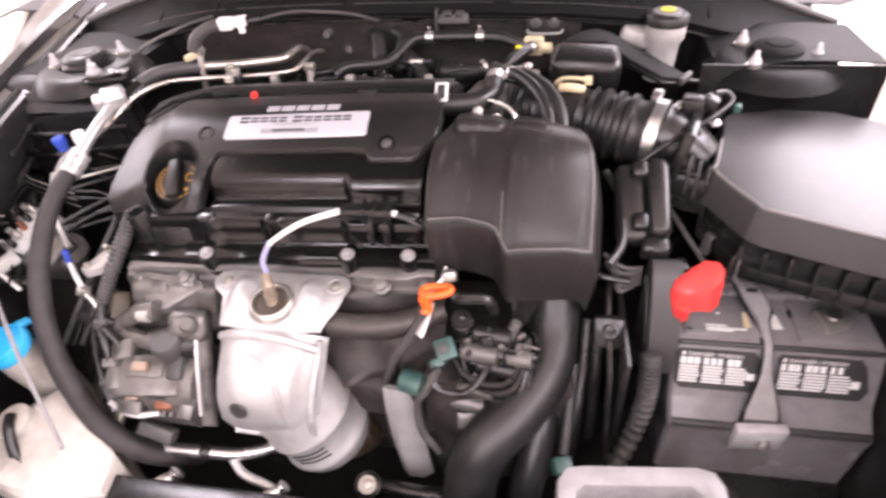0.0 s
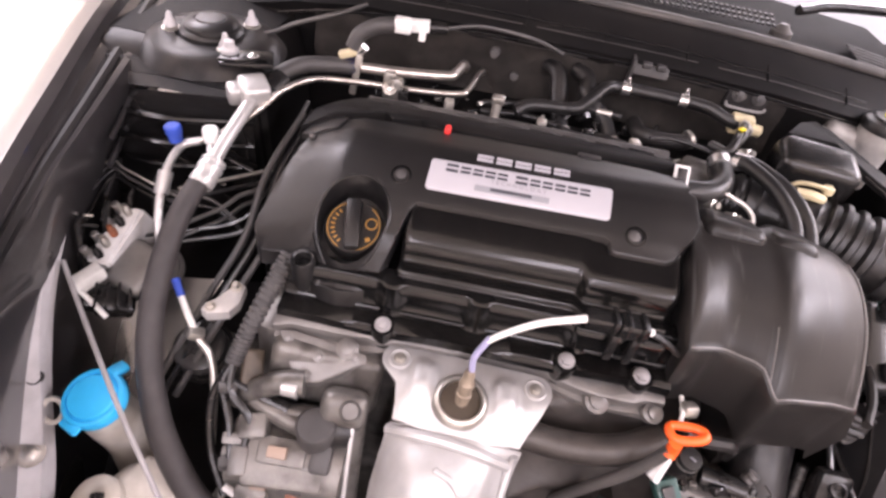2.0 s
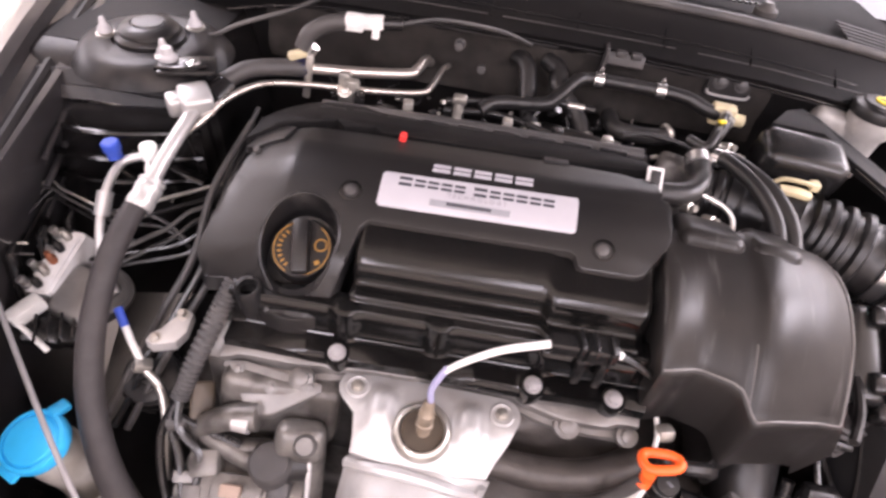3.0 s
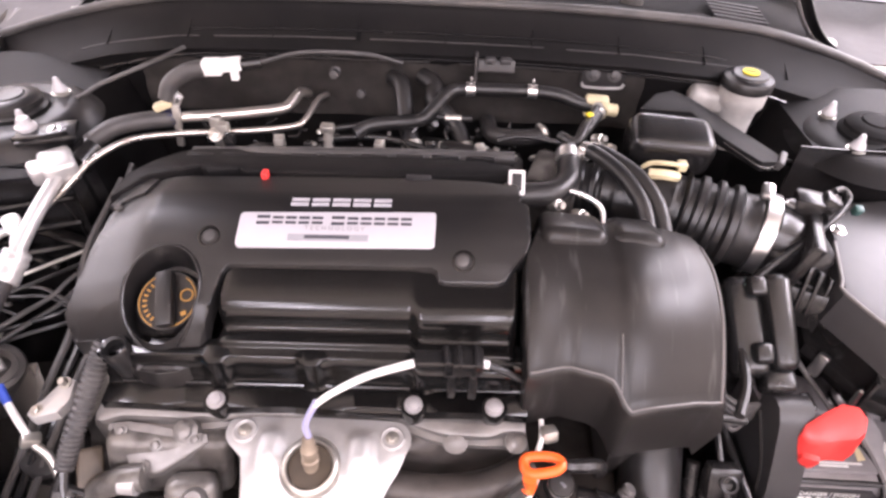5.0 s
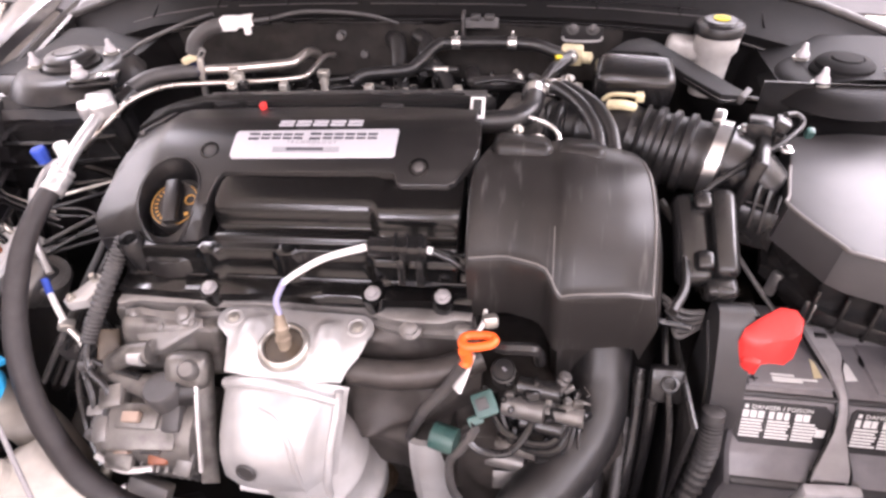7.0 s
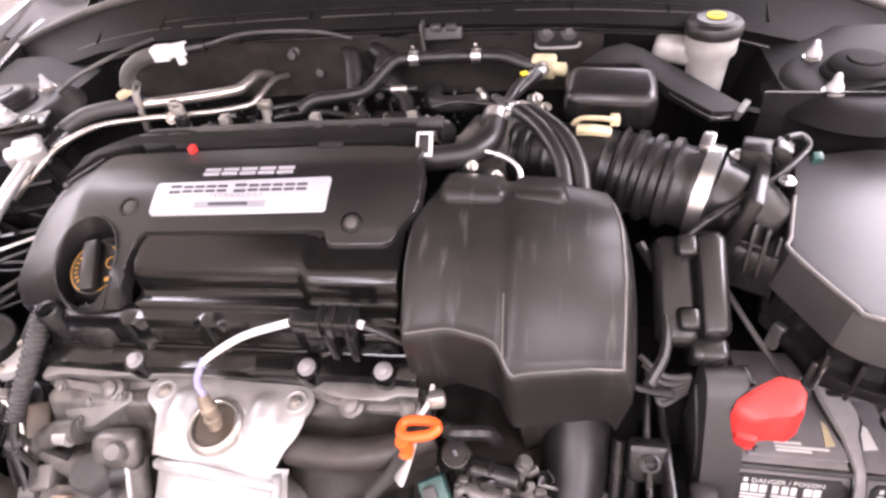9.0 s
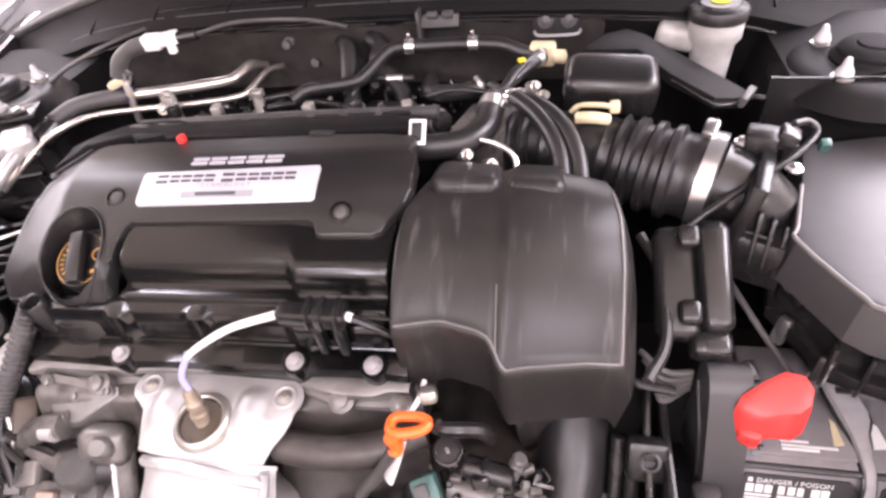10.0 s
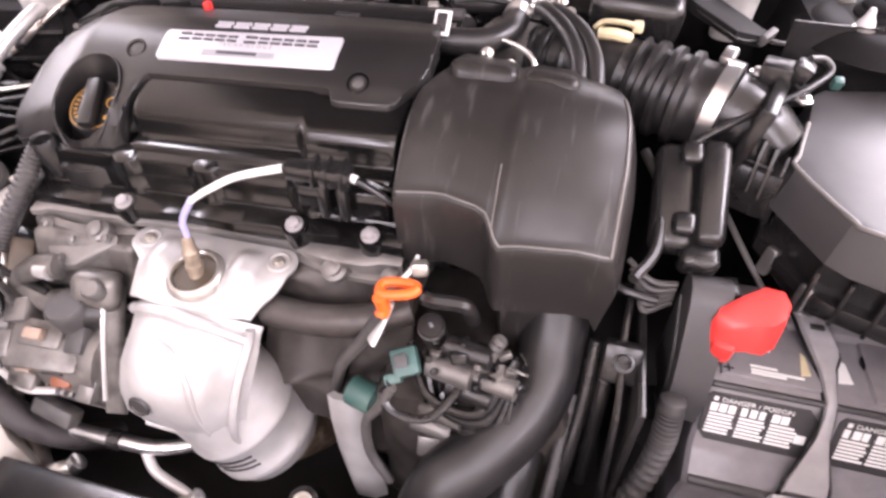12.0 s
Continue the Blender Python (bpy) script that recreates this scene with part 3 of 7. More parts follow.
def engine():
    e = thing("engine", (-0.1, 0.55, 0.30), "dirty cast aluminium four-cylinder engine under a black cover", "engine")
    head = part("cylinder_head", one(box, (-0.10, 0.588, 0.62), (0.39, 0.17, 0.2), (0, -2.4, 0), 0.012), "alu_dirty", e, "oily grey cast head")
    part("engine_block", one(box, (-0.10, 0.60, 0.42), (0.40, 0.2, 0.24), (0, 0, 0), 0.02), "alu_dirty", e, "grimy cast block")
    valve = part("valve_cover", one(box, (-0.10, 0.62, 0.755), (0.39, 0.2, 0.05), (0, -2.4, 0), 0.008), "gloss", e, "black plastic valve cover")
    xs = np.linspace(-0.305, 0.10, 90)

    def web(x):
        """Upright rounded webs on the front face."""
        return sum(math.exp(-((x - c) / 0.011) ** 4) for c in (-0.192, -0.102, 0.0))

    rows = []
    for y, z, k in ((0.530, 0.789, 0), (0.5125, 0.788, 0.6), (0.5105, 0.785, 1), (0.5095, 0.770, 1), (0.509, 0.753, 1), (0.506, 0.7485, 0.8), (0.489, 0.745, 0), (0.4862, 0.743, 0), (0.4855, 0.733, 0), (0.488, 0.730, 0)):
        rows.append([(x, y - 0.0055 * k * web(x), z + eng(x) + (0.002 * math.sin(38 * x) if 0.7 < z < 0.744 else 0)) for x in xs])
    part("front_skirt", grid(bmesh.new(), rows, thick=0.002), "gloss", valve, "gloss black front with a bolted flange")
    part("flange_bead", one(tube, [(x, 0.5075, 0.7505 + eng(x)) for x in np.linspace(-0.29, 0.095, 12)], 0.0022, 8, 3), "gloss", valve)
    for x, z in ((-0.194, 0.742), (-0.006, 0.752), (0.069, 0.755)):
        part("bolt_boss", one(lathe, [(0.0105, -0.042), (0.0125, -0.03), (0.0128, -0.004), (0.0118, 0)], (x, 0.4905, z), (0, -0.3, 1), 22), "gloss", valve, "black moulded bolt boss")
        part("flange_bolt", one(bolt, (x, 0.4905, z), (0, -0.3, 1), r=0.0064, h=0.006, flange=1.35), "greyplastic", valve, "dull hexagon bolt head")
    # wavy cast flange below the black skirt
    def lip(x, k):
        return 0.0035 * math.tanh(5 * math.sin(34 * x + 0.6)) * k
    rows = []
    for y, z, k in ((0.490, 0.7315, 0), (0.4795, 0.7295, 1), (0.4775, 0.7275, 1), (0.4775, 0.7215, 1), (0.4815, 0.7185, 0.6), (0.4815, 0.711, 0.4), (0.476, 0.7085, 0.2), (0.4755, 0.7025, 0), (0.485, 0.698, 0)):
        rows.append([(x, y - lip(x, k) + 0.018 * math.exp(-((x + 0.098) / 0.105) ** 6), z + 0.6 * eng(x) - 0.006 * math.exp(-((x + 0.098) / 0.105) ** 6)) for x in xs])
    part("head_flange", grid(bmesh.new(), rows, thick=0.003), "alu", head, "stepped cast flange of the head")
    for x, y, z, r in ((0.035, 0.474, 0.722, 0.0085), (-0.225, 0.472, 0.715, 0.008), (0.092, 0.474, 0.724, 0.007)):
        part("flange_stud", one(lathe, [(r * 1.5, -0.012), (r * 1.5, -0.002), (r, 0), (r, 0.005), (r * 0.5, 0.007), (0, 0.007)], (x, y, z), (0, -0.5, 0.85), 16), "alu", head)
    # sooty folded covers beside the shield
    def fold(x, v):
        crease = 0.016 * abs(math.sin(17 * x + 5 * v)) + 0.007 * abs(math.sin(33 * x - 6 * v + 1))
        return (x + 0.012 * math.sin(7 * v), 0.484 - 0.075 * v ** 0.7 + crease, 0.705 - 0.19 * v + 0.012 * math.sin(11 * x + 9 * v))
    part("manifold_cover", grid(bmesh.new(), [[fold(x, v) for x in np.linspace(-0.05, 0.10, 26)] for v in np.linspace(0, 1, 30)], thick=0.003), "fold", e, "sooty creased manifold cover")
    part("manifold_pipe", one(tube, [(-0.03, 0.45, 0.672), (0.02, 0.445, 0.676), (0.07, 0.45, 0.684), (0.11, 0.47, 0.69)], 0.016, 16, 5), "fold", e, "sooty round pipe")
    part("timing_cover", one(box, (-0.318, 0.55, 0.55), (0.03, 0.13, 0.30), (0, 0, 0), 0.012), "alu", e, "cast timing cover at the belt end")
    part("timing_cap", grid(bmesh.new(), [[(x, y, z - 0.02 * k * k) for k, (x, y) in enumerate(((-0.335, 0.60), (-0.337, 0.56), (-0.333, 0.53), (-0.32, 0.51), (-0.30, 0.503)))] for z in (0.775, 0.755, 0.73, 0.69)], thick=0.004), "alu", e, "smooth pale cover end")
    return e


engine()


def engine_cover():
    c = thing("engine_cover", (-0.12, 0.60, 0.80), "satin black plastic engine cover with a silver badge plate", "engine cover")
    outline = [(-0.352, 0.549), (-0.3505, 0.545), (-0.341, 0.5305), (-0.337, 0.528), (-0.300, 0.5235), (-0.291, 0.518), (-0.283, 0.512), (-0.270, 0.5055), (-0.250, 0.502), (-0.232, 0.504), (-0.214, 0.512), (-0.204, 0.53), (-0.199, 0.545), (-0.193, 0.57), (-0.187, 0.576),
               (0.004, 0.5765), (0.009, 0.574), (0.012, 0.566), (0.018, 0.564), (0.066, 0.564), (0.073, 0.567), (0.092, 0.592), (0.096, 0.602), (0.095, 0.64), (0.088, 0.646), (0.087, 0.675), (0.05, 0.684), (0.0, 0.686), (-0.1, 0.688), (-0.2, 0.688), (-0.29, 0.686), (-0.318, 0.682), (-0.326, 0.66), (-0.334, 0.62), (-0.344, 0.58)]
    hole = circle(-0.248, 0.553, 0.037, 0.038, 28)
    f = lambda x, y: cover_z(x, y)

    def deep(x, y):
        return 0.020 + 0.022 * float(np.clip(1.2 - abs(x + 0.248) / 0.045, 0, 1)) * float(np.clip((0.57 - y) / 0.04, 0, 1))

    shell = part("shell", plate(bmesh.new(), outline, f, deep, [hole], ycuts=[0.506 + 0.0085 * i for i in range(21)], xcuts=[-0.335, -0.32, -0.31, -0.30, -0.295, -0.289, -0.283, -0.277, -0.272, -0.265, -0.2], bev=0.002), "cover", c, "", 30)
    # bowl of the oil filler
    m = Vector((0, -0.52, 0.85))
    bm = bmesh.new()
    rings = []
    for k, drop in ((1.0, 0.0), (0.985, 0.003), (0.965, 0.008), (0.945, 0.018), (0.93, 0.030)):
        rings.append([(-0.248 + (x + 0.248) * k, 0.553 + (y - 0.553) * k + 0.2 * drop, (f(x, y) if drop == 0 else 0.35 * f(x, y) + 0.65 * (f(-0.248, 0.553) + 0.52 * (y - 0.553))) - drop) for x, y in hole])
    grid(bm, rings, closed=True)
    bm.verts.ensure_lookup_table()
    bm.faces.new(bm.verts[-len(hole):])
    part("filler_bowl", bm, "cover", shell, "round moulded bowl", 60)
    part("bowl_rim", one(tube, [(x, y, f(x, y) + 0.0004) for x, y in hole + hole[:1]], 0.0016, 8, 2, cap=False), "cover", shell)
    part("corner_boss", one(lathe, [(0.0125, -0.05), (0.0125, 0.0), (0.0108, 0.0022), (0.0088, 0.0), (0.0082, -0.012), (0, -0.012)], (-0.286, 0.512, 0.787), (0, -0.2, 1), 22), "cover", shell, "hollow screw boss")
    # recessed mounting bolts
    for x, y in ((-0.211, 0.600), (0.034, 0.582)):
        z = f(x, y)
        part("bolt_ring", one(lathe, [(0.0108, -0.002), (0.0108, 0.0007), (0.0086, 0.0009), (0.0078, -0.004)], (x, y, z), m, 22), "gloss", shell)
        part("mounting_bolt", one(lathe, [(0.0072, -0.004), (0.0072, -0.0006), (0.0045, 0.0006), (0, 0.0008)], (x, y, z), m, 14), "greyrub", shell, "dull grey bolt")
    # gloss coil panel: flat top, rounded front ridge, upright face and two ledges; it steps forward at the gearbox end
    prof = [(0.584, 0.8425), (0.574, 0.838), (0.562, 0.8325), (0.553, 0.828), (0.549, 0.8257), (0.5455, 0.823), (0.543, 0.8198), (0.541, 0.8158), (0.540, 0.811), (0.5395, 0.8055), (0.5392, 0.7985), (0.538, 0.7968), (0.531, 0.7958), (0.524, 0.7954), (0.5222, 0.7942), (0.5216, 0.7895), (0.5204, 0.7885), (0.5125, 0.788), (0.511, 0.7868), (0.5105, 0.776), (0.5105, 0.76)]
    xs = [-0.1935, -0.193, -0.1915, -0.189, -0.184, *np.linspace(-0.17, -0.03, 8), *np.linspace(-0.016, 0.002, 8), 0.02, 0.05, 0.076, 0.082, 0.0845, 0.0855]
    cols = []
    for i, x in enumerate(xs):
        k = float(np.clip((x + 0.014) / 0.012, 0, 1))
        k = k * k * (3 - 2 * k)
        end = (0.006, 0.003, 0.0012, 0.0003)[i] if i < 4 else ((0.0005, 0.002, 0.005)[i - len(xs) + 3] if i >= len(xs) - 3 else 0.0)
        cols.append([(x, y - 0.0085 * k * float(np.clip((0.57 - y) / 0.02, 0, 1)) + (end if y < 0.55 else 0), z + eng(x) - 0.0025 * k - end) for y, z in prof])
    bm = grid(bmesh.new(), cols)
    for col in (cols[0], cols[-1]):
        bm.faces.new([bm.verts.new(p) for p in col] + [bm.verts.new((col[0][0], 0.584, 0.76))])
    bmesh.ops.remove_doubles(bm, verts=bm.verts, dist=1e-6)
    part("coil_panel", bm, "gloss", c, "gloss black coil panel with a rounded front ridge", 50)
    # badge plate, wordmarks as plain bars
    def on(x, y, h=0.0):
        return Vector((x, y, f(x, y) + h))
    rim = [(-0.184 + 0.19 * u, 0.590 + 0.033 * v) for u, v in ((0.015, 0.0), (0.985, 0.06), (1.0, 0.12), (1.0, 1.02), (0.99, 1.1), (0.012, 1.02), (0.0, 0.94), (0.0, 0.08))]
    badge = part("badge_plate", plate(bmesh.new(), rim, lambda x, y: f(x, y) + 0.0025, 0.0035, ycuts=[0.597, 0.603, 0.609, 0.615, 0.62], bev=0.0006), "plate", c, "brushed silver badge plate")

    def mark(x0, x1, y, h, mat, name, under, up=0.0035, deep=0.0012):
        part(name, plate(bmesh.new(), [(x0, y - h / 2), (x1, y - h / 2), (x1, y + h / 2), (x0, y + h / 2)], lambda x, yy: f(x, yy) + up, deep), mat, under)

    x = -0.167
    for k in range(11):
        w = 0.0142 if k in (0, 5) else 0.0118
        if k == 5:
            x += 0.006
        tall = 0.0088 if k in (0, 5) else 0.0072
        for dy in (-0.36, 0.36):
            mark(x, x + w * 0.88, 0.6152 + dy * tall, 0.28 * tall, "ink", "wordmark_bar", badge)

        x += w + 0.0011
    words("T E C H N O L O G Y", 0.0062, on(-0.09, 0.6045, 0.0042), (1, 0, 0.03), on(-0.09, 0.607) - on(-0.09, 0.603), "greyink", badge, "small_words")
    mark(-0.134, -0.057, 0.5985, 0.0056, "greyink", "grey_bar", badge)
    mark(-0.118, -0.075, 0.5985, 0.0026, "ink", "grey_bar_print", badge, 0.0042)
    for k in range(5):
        x0 = -0.138 + 0.0205 * k
        for dy in (-0.0031, 0.0031):
            mark(x0, x0 + 0.0172, 0.6395 + dy, 0.0027, "plate", "raised_wordmark_bar", c, 0.002, 0.003)

    # rear strip with tabs behind the shell
    def rz(x, y):
        return interp([(0.765, 0.850), (0.72, 0.864), (0.70, 0.868), (0.68, 0.862)], y) + eng(x) - 0.25 * max(0, -0.30 - x)
    strip = [(-0.345, 0.668), (-0.318, 0.688), (-0.27, 0.697), (-0.255, 0.704), (-0.243, 0.694), (-0.21, 0.700), (-0.203, 0.694), (-0.03, 0.692), (-0.028, 0.686), (-0.005, 0.686), (-0.003, 0.692), (0.07, 0.694), (0.088, 0.70), (0.08, 0.715), (0.05, 0.728), (-0.02, 0.735), (-0.12, 0.742), (-0.19, 0.746), (-0.215, 0.752), (-0.235, 0.765), (-0.265, 0.768), (-0.285, 0.765), (-0.318, 0.735), (-0.338, 0.70)]
    part("rear_strip", plate(bmesh.new(), strip, rz, 0.03, ycuts=[0.69, 0.70, 0.715, 0.73, 0.75], bev=0.002), "cowl", c, "matt black rear harness cover")
    part("corner_tab", plate(bmesh.new(), [(-0.338, 0.653), (-0.325, 0.648), (-0.312, 0.655), (-0.296, 0.656), (-0.292, 0.682), (-0.31, 0.695), (-0.335, 0.68)], lambda x, y: cover_z(x, y) + 0.004, 0.008, bev=0.0012), "cover", c, "folded corner tab")
    part("tab_stud", one(lathe, [(0.004, -0.006), (0.004, 0.004), (0.0025, 0.006), (0, 0.006)], (-0.322, 0.646, cover_z(-0.322, 0.646)), (0, -0.6, 0.8), 10), "greyrub", c)
    part("red_plug", one(box, (-0.178, 0.686, 0.8645), (0.007, 0.010, 0.011), (0, 0, 0), 0.002), "red", c, "small red connector lock")
    part("dark_slot", one(box, (-0.016, 0.688, 0.868), (0.026, 0.008, 0.006), (0, 0, 0), 0.001), "dark", c)
    for i in range(9):
        x = -0.27 + 0.04 * i
        part("strip_edge", one(box, (x, 0.741 - 0.03 * max(0, x) , 0.853 + eng(x)), (0.032, 0.006, 0.012), (0, -2, -3), 0.002), "cover", c)
    return c


engine_cover()


def oil_cap():
    c = thing("oil_filler_cap", (-0.245, 0.552, 0.80), "black oil filler cap with amber printed marks", "oil cap")
    ax = Vector((0.0, -0.46, 0.89)).normalized()
    at = Vector((-0.247, 0.556, 0.806))
    part("cap_body", one(lathe, [(0.031, -0.02), (0.031, -0.002), (0.029, 0.001), (0.0, 0.001)], at, ax, 32), "cover", c)
    side = Vector((1, 0, 0))
    fw = ax.cross(side).normalized()
    rot = Matrix((side, fw, ax)).transposed().to_4x4()
    m = Matrix.Translation(at) @ rot
    bm = bmesh.new()
    box(bm, (0, 0, 0.006), (0.016, 0.054, 0.013), (0, 0, 0), 0.003)
    bmesh.ops.transform(bm, matrix=m @ pose(0, 0, 0, 0, 0, 12), verts=bm.verts)
    part("grip", bm, "cover", c)
    def ring(a0, a1, r0, r1, name, h=0.0018):
        bm = bmesh.new()
        rows = []
        for a in np.linspace(a0, a1, 10):
            a = radians(a)
            rows.append([m @ Vector((r * math.cos(a), r * math.sin(a), h)) for r in (r0, r1)])
        grid(bm, rows, thick=0.0005)
        part(name, bm, "gold", c)
    ring(120, 250, 0.0265, 0.0275, "amber_arc")
    ring(-70, 60, 0.0265, 0.0275, "amber_arc")
    for a in range(140, 240, 14):
        ring(a, a + 5, 0.0195, 0.0235, "amber_bar")
    hoop = [(0.0175 + 0.0058 * math.cos(a), 0.006 + 0.0058 * math.sin(a), 0.0016) for a in np.linspace(0, 2 * math.pi, 17)]
    bm = tube(bmesh.new(), hoop, 0.0008, 6, 2, cap=False)
    bmesh.ops.transform(bm, matrix=m, verts=bm.verts)
    part("amber_ring", bm, "gold", c)
    bm = box(bmesh.new(), (0.018, -0.012, 0.002), (0.005, 0.004, 0.0008), (0, 0, 30), 0)
    bmesh.ops.transform(bm, matrix=m, verts=bm.verts)
    part("amber_mark", bm, "gold", c)


oil_cap()


# ---- exhaust heat shield ----
def heat_shield():
    h = thing("exhaust_heat_shield", (-0.09, 0.42, 0.45), "bright pressed metal exhaust heat shield with a slotted lower can", "heat shield")
    # rows: y, z, left x, right x, bulge, bow of the middle
    secs = [(0.487, 0.699, -0.186, -0.006, 0.004), (0.474, 0.703, -0.187, -0.004, 0.006), (0.458, 0.703, -0.168, -0.016, 0.010), (0.440, 0.697, -0.164, -0.022, 0.014), (0.424, 0.686, -0.163, -0.026, 0.016), (0.415, 0.684, -0.168, -0.028, 0.02), (0.407, 0.676, -0.168, -0.030, 0.02),
            (0.388, 0.670, -0.170, -0.032, 0.03), (0.368, 0.655, -0.172, -0.035, 0.036), (0.353, 0.632, -0.172, -0.037, 0.036), (0.347, 0.604, -0.170, -0.040, 0.034), (0.352, 0.575, -0.160, -0.040, 0.03), (0.362, 0.555, -0.145, -0.042, 0.022), (0.372, 0.545, -0.13, -0.045, 0.016)]

    def skin(u, r, lift=0.0):
        """A point of the shield: u from -1 to 1 across, r the row."""
        y, z, a, b, bulge = (float(np.interp(r, range(len(secs)), [q[k] for q in secs])) for k in range(5))
        k = abs(u) ** 3.2
        dome = 0.013 * max(0.0, 1 - ((u + 0.22) / 0.72) ** 2) * max(0.0, 1 - ((r - 8.6) / 3.4) ** 2)
        step = 0.008 / (1 + math.exp(-(u - 0.66) * 40)) * min(1.0, max(0.0, (r - 5) / 1.5))
        lift += dome - step
        return Vector((0.5 * (a + b) + 0.5 * (b - a) * u, y + 0.55 * bulge * k - 0.5 * lift, z - bulge * k + 0.8 * lift))

    mouth = Vector((-0.1, 0.449, 0.704))

    def arc(cx, cy, r, a0, a1, n):
        return [(cx + r * math.cos(radians(t)), cy + r * math.sin(radians(t))) for t in np.linspace(a0, a1, n)]

    def deck(x, y):
        """Height of the flat top plate, with two oblong pressed bumps beside the hole."""
        z = interp([(0.395, 0.668), (0.418, 0.683), (0.432, 0.694), (0.444, 0.7015), (0.456, 0.7055), (0.50, 0.7095)], y)
        for bx in (-0.143, -0.056):
            z += 0.010 * math.exp(-((x - bx) / 0.0125) ** 4 - ((y - 0.462) / 0.021) ** 4)
        return z - 0.004 * max(0.0, (abs(x + 0.098) - 0.056) / 0.014) ** 2 * max(0.0, min(1.0, (0.465 - y) / 0.02))

    edge = [*arc(-0.026, 0.479, 0.0185, -20, 80, 8), (-0.04, 0.4975), (-0.098, 0.4975), (-0.155, 0.498), *arc(-0.170, 0.480, 0.0185, 100, 245, 9), (-0.168, 0.455), (-0.164, 0.436), (-0.163, 0.423), (-0.13, 0.4195), (-0.065, 0.4195), (-0.033, 0.423), (-0.026, 0.438), (-0.015, 0.458)]
    top = part("shield_top", plate(bmesh.new(), edge, deck, 0.0025, [circle(mouth.x, mouth.y, 0.0215, 0.0215, 28)], ycuts=[0.414 + 0.004 * i for i in range(21)], xcuts=[-0.166 + 0.0045 * i for i in range(31)]), "shield", h, "flat flanged top of the shield", 50)
    rows = [[skin(u, r) for u in np.linspace(-1, 1, 33)] for r in np.arange(4.4, len(secs) - 0.9, 0.4)]
    part("shield_shell", grid(bmesh.new(), rows, thick=0.002), "shield", h)
    part("edge_bead", one(tube, [skin(0.9, r, 0.003) for r in range(5, 14)], 0.0045, 8, 3), "shield", h)
    for x in (-0.170, -0.026):
        part("ear_seat", one(lathe, [(0.0125, -0.001), (0.0122, 0.0012), (0.0105, 0.002), (0.0085, 0.0005), (0, 0.0005)], (x, 0.480, deck(x, 0.48)), (0, -0.1, 1), 24), "shield", top, "raised bolt seat")
        part("shield_bolt", one(bolt, (x, 0.480, deck(x, 0.48) + 0.0005), (0, -0.1, 1), 0.0052, 0.004, 1.25), "zinc", top)
    part("sensor_collar", one(lathe, [(0.0295, -0.003), (0.0278, 0.0022), (0.0255, 0.0048), (0.0232, 0.0055), (0.0216, 0.0042), (0.0209, 0.0), (0.0209, -0.006)], mouth, (0, -0.2, 1), 34), "zinc", top, "rolled rim round the sensor hole")
    part("hole_liner", one(lathe, [(0.0205, 0.001), (0.0205, -0.040), (0.0, -0.040)], mouth, (0, -0.2, 1), 30), "umber", top, "scorched metal inside the hole")
    part("pressed_ridge", one(tube, [skin(u, 5.2 + 0.9 * max(0, u), 0.001) for u in (-0.97, -0.6, -0.2, 0.2, 0.5, 0.86)], 0.006, 8, 6), "shield", top)
    part("arc_ridge", one(tube, [skin(-0.15, 6.9), skin(0.15, 7.3), skin(0.4, 8.2), skin(0.52, 9.4), skin(0.55, 11)], 0.003, 8, 8), "shield", top)
    part("foot_ridge", one(tube, [skin(-0.85, 11), skin(-0.5, 11.8), skin(0.1, 12), skin(0.6, 11.6), skin(0.9, 10.5)], 0.005, 8, 8), "shield", top)
    part("round_dent", one(lathe, [(0.0115, 0.0), (0.010, 0.002), (0.009, 0.0), (0, -0.001)], (-0.1195, 0.3425, 0.627), (-0.05, -0.97, 0.22), 20), "greyrub", top, "dull round plug")
    # lower can
    ax = Vector((0.33, 0.10, -0.94)).normalized()
    at = Vector((-0.095, 0.405, 0.595))
    prof = [(0.054, 0.0), (0.060, 0.02), (0.061, 0.05), (0.064, 0.054), (0.064, 0.060), (0.061, 0.064), (0.061, 0.096), (0.064, 0.100), (0.064, 0.108), (0.061, 0.112), (0.057, 0.126), (0.042, 0.138), (0, 0.139)]
    can = part("lower_can", one(lathe, prof, at, ax, 36), "shield", h, "round shield can with slots")
    for k in range(3):
        ctr = at + ax * (0.071 + 0.0085 * k)
        f1 = (Vector((0.22, -1, 0)) - ax * ax.dot(Vector((0.22, -1, 0)))).normalized()
        f2 = ax.cross(f1).normalized()
        pts = [ctr + 0.0612 * (math.cos(t) * f1 + math.sin(t) * f2) for t in np.linspace(radians(-22), radians(22), 6)]
        part("slot", one(tube, pts, 0.0017, 6, 3), "dark", can, "dark cooling slot")
    part("exhaust_pipe", one(tube, [(-0.07, 0.41, 0.50), (-0.06, 0.44, 0.43), (-0.05, 0.5, 0.36)], 0.035, 16, 6), "rust", h)


heat_shield()


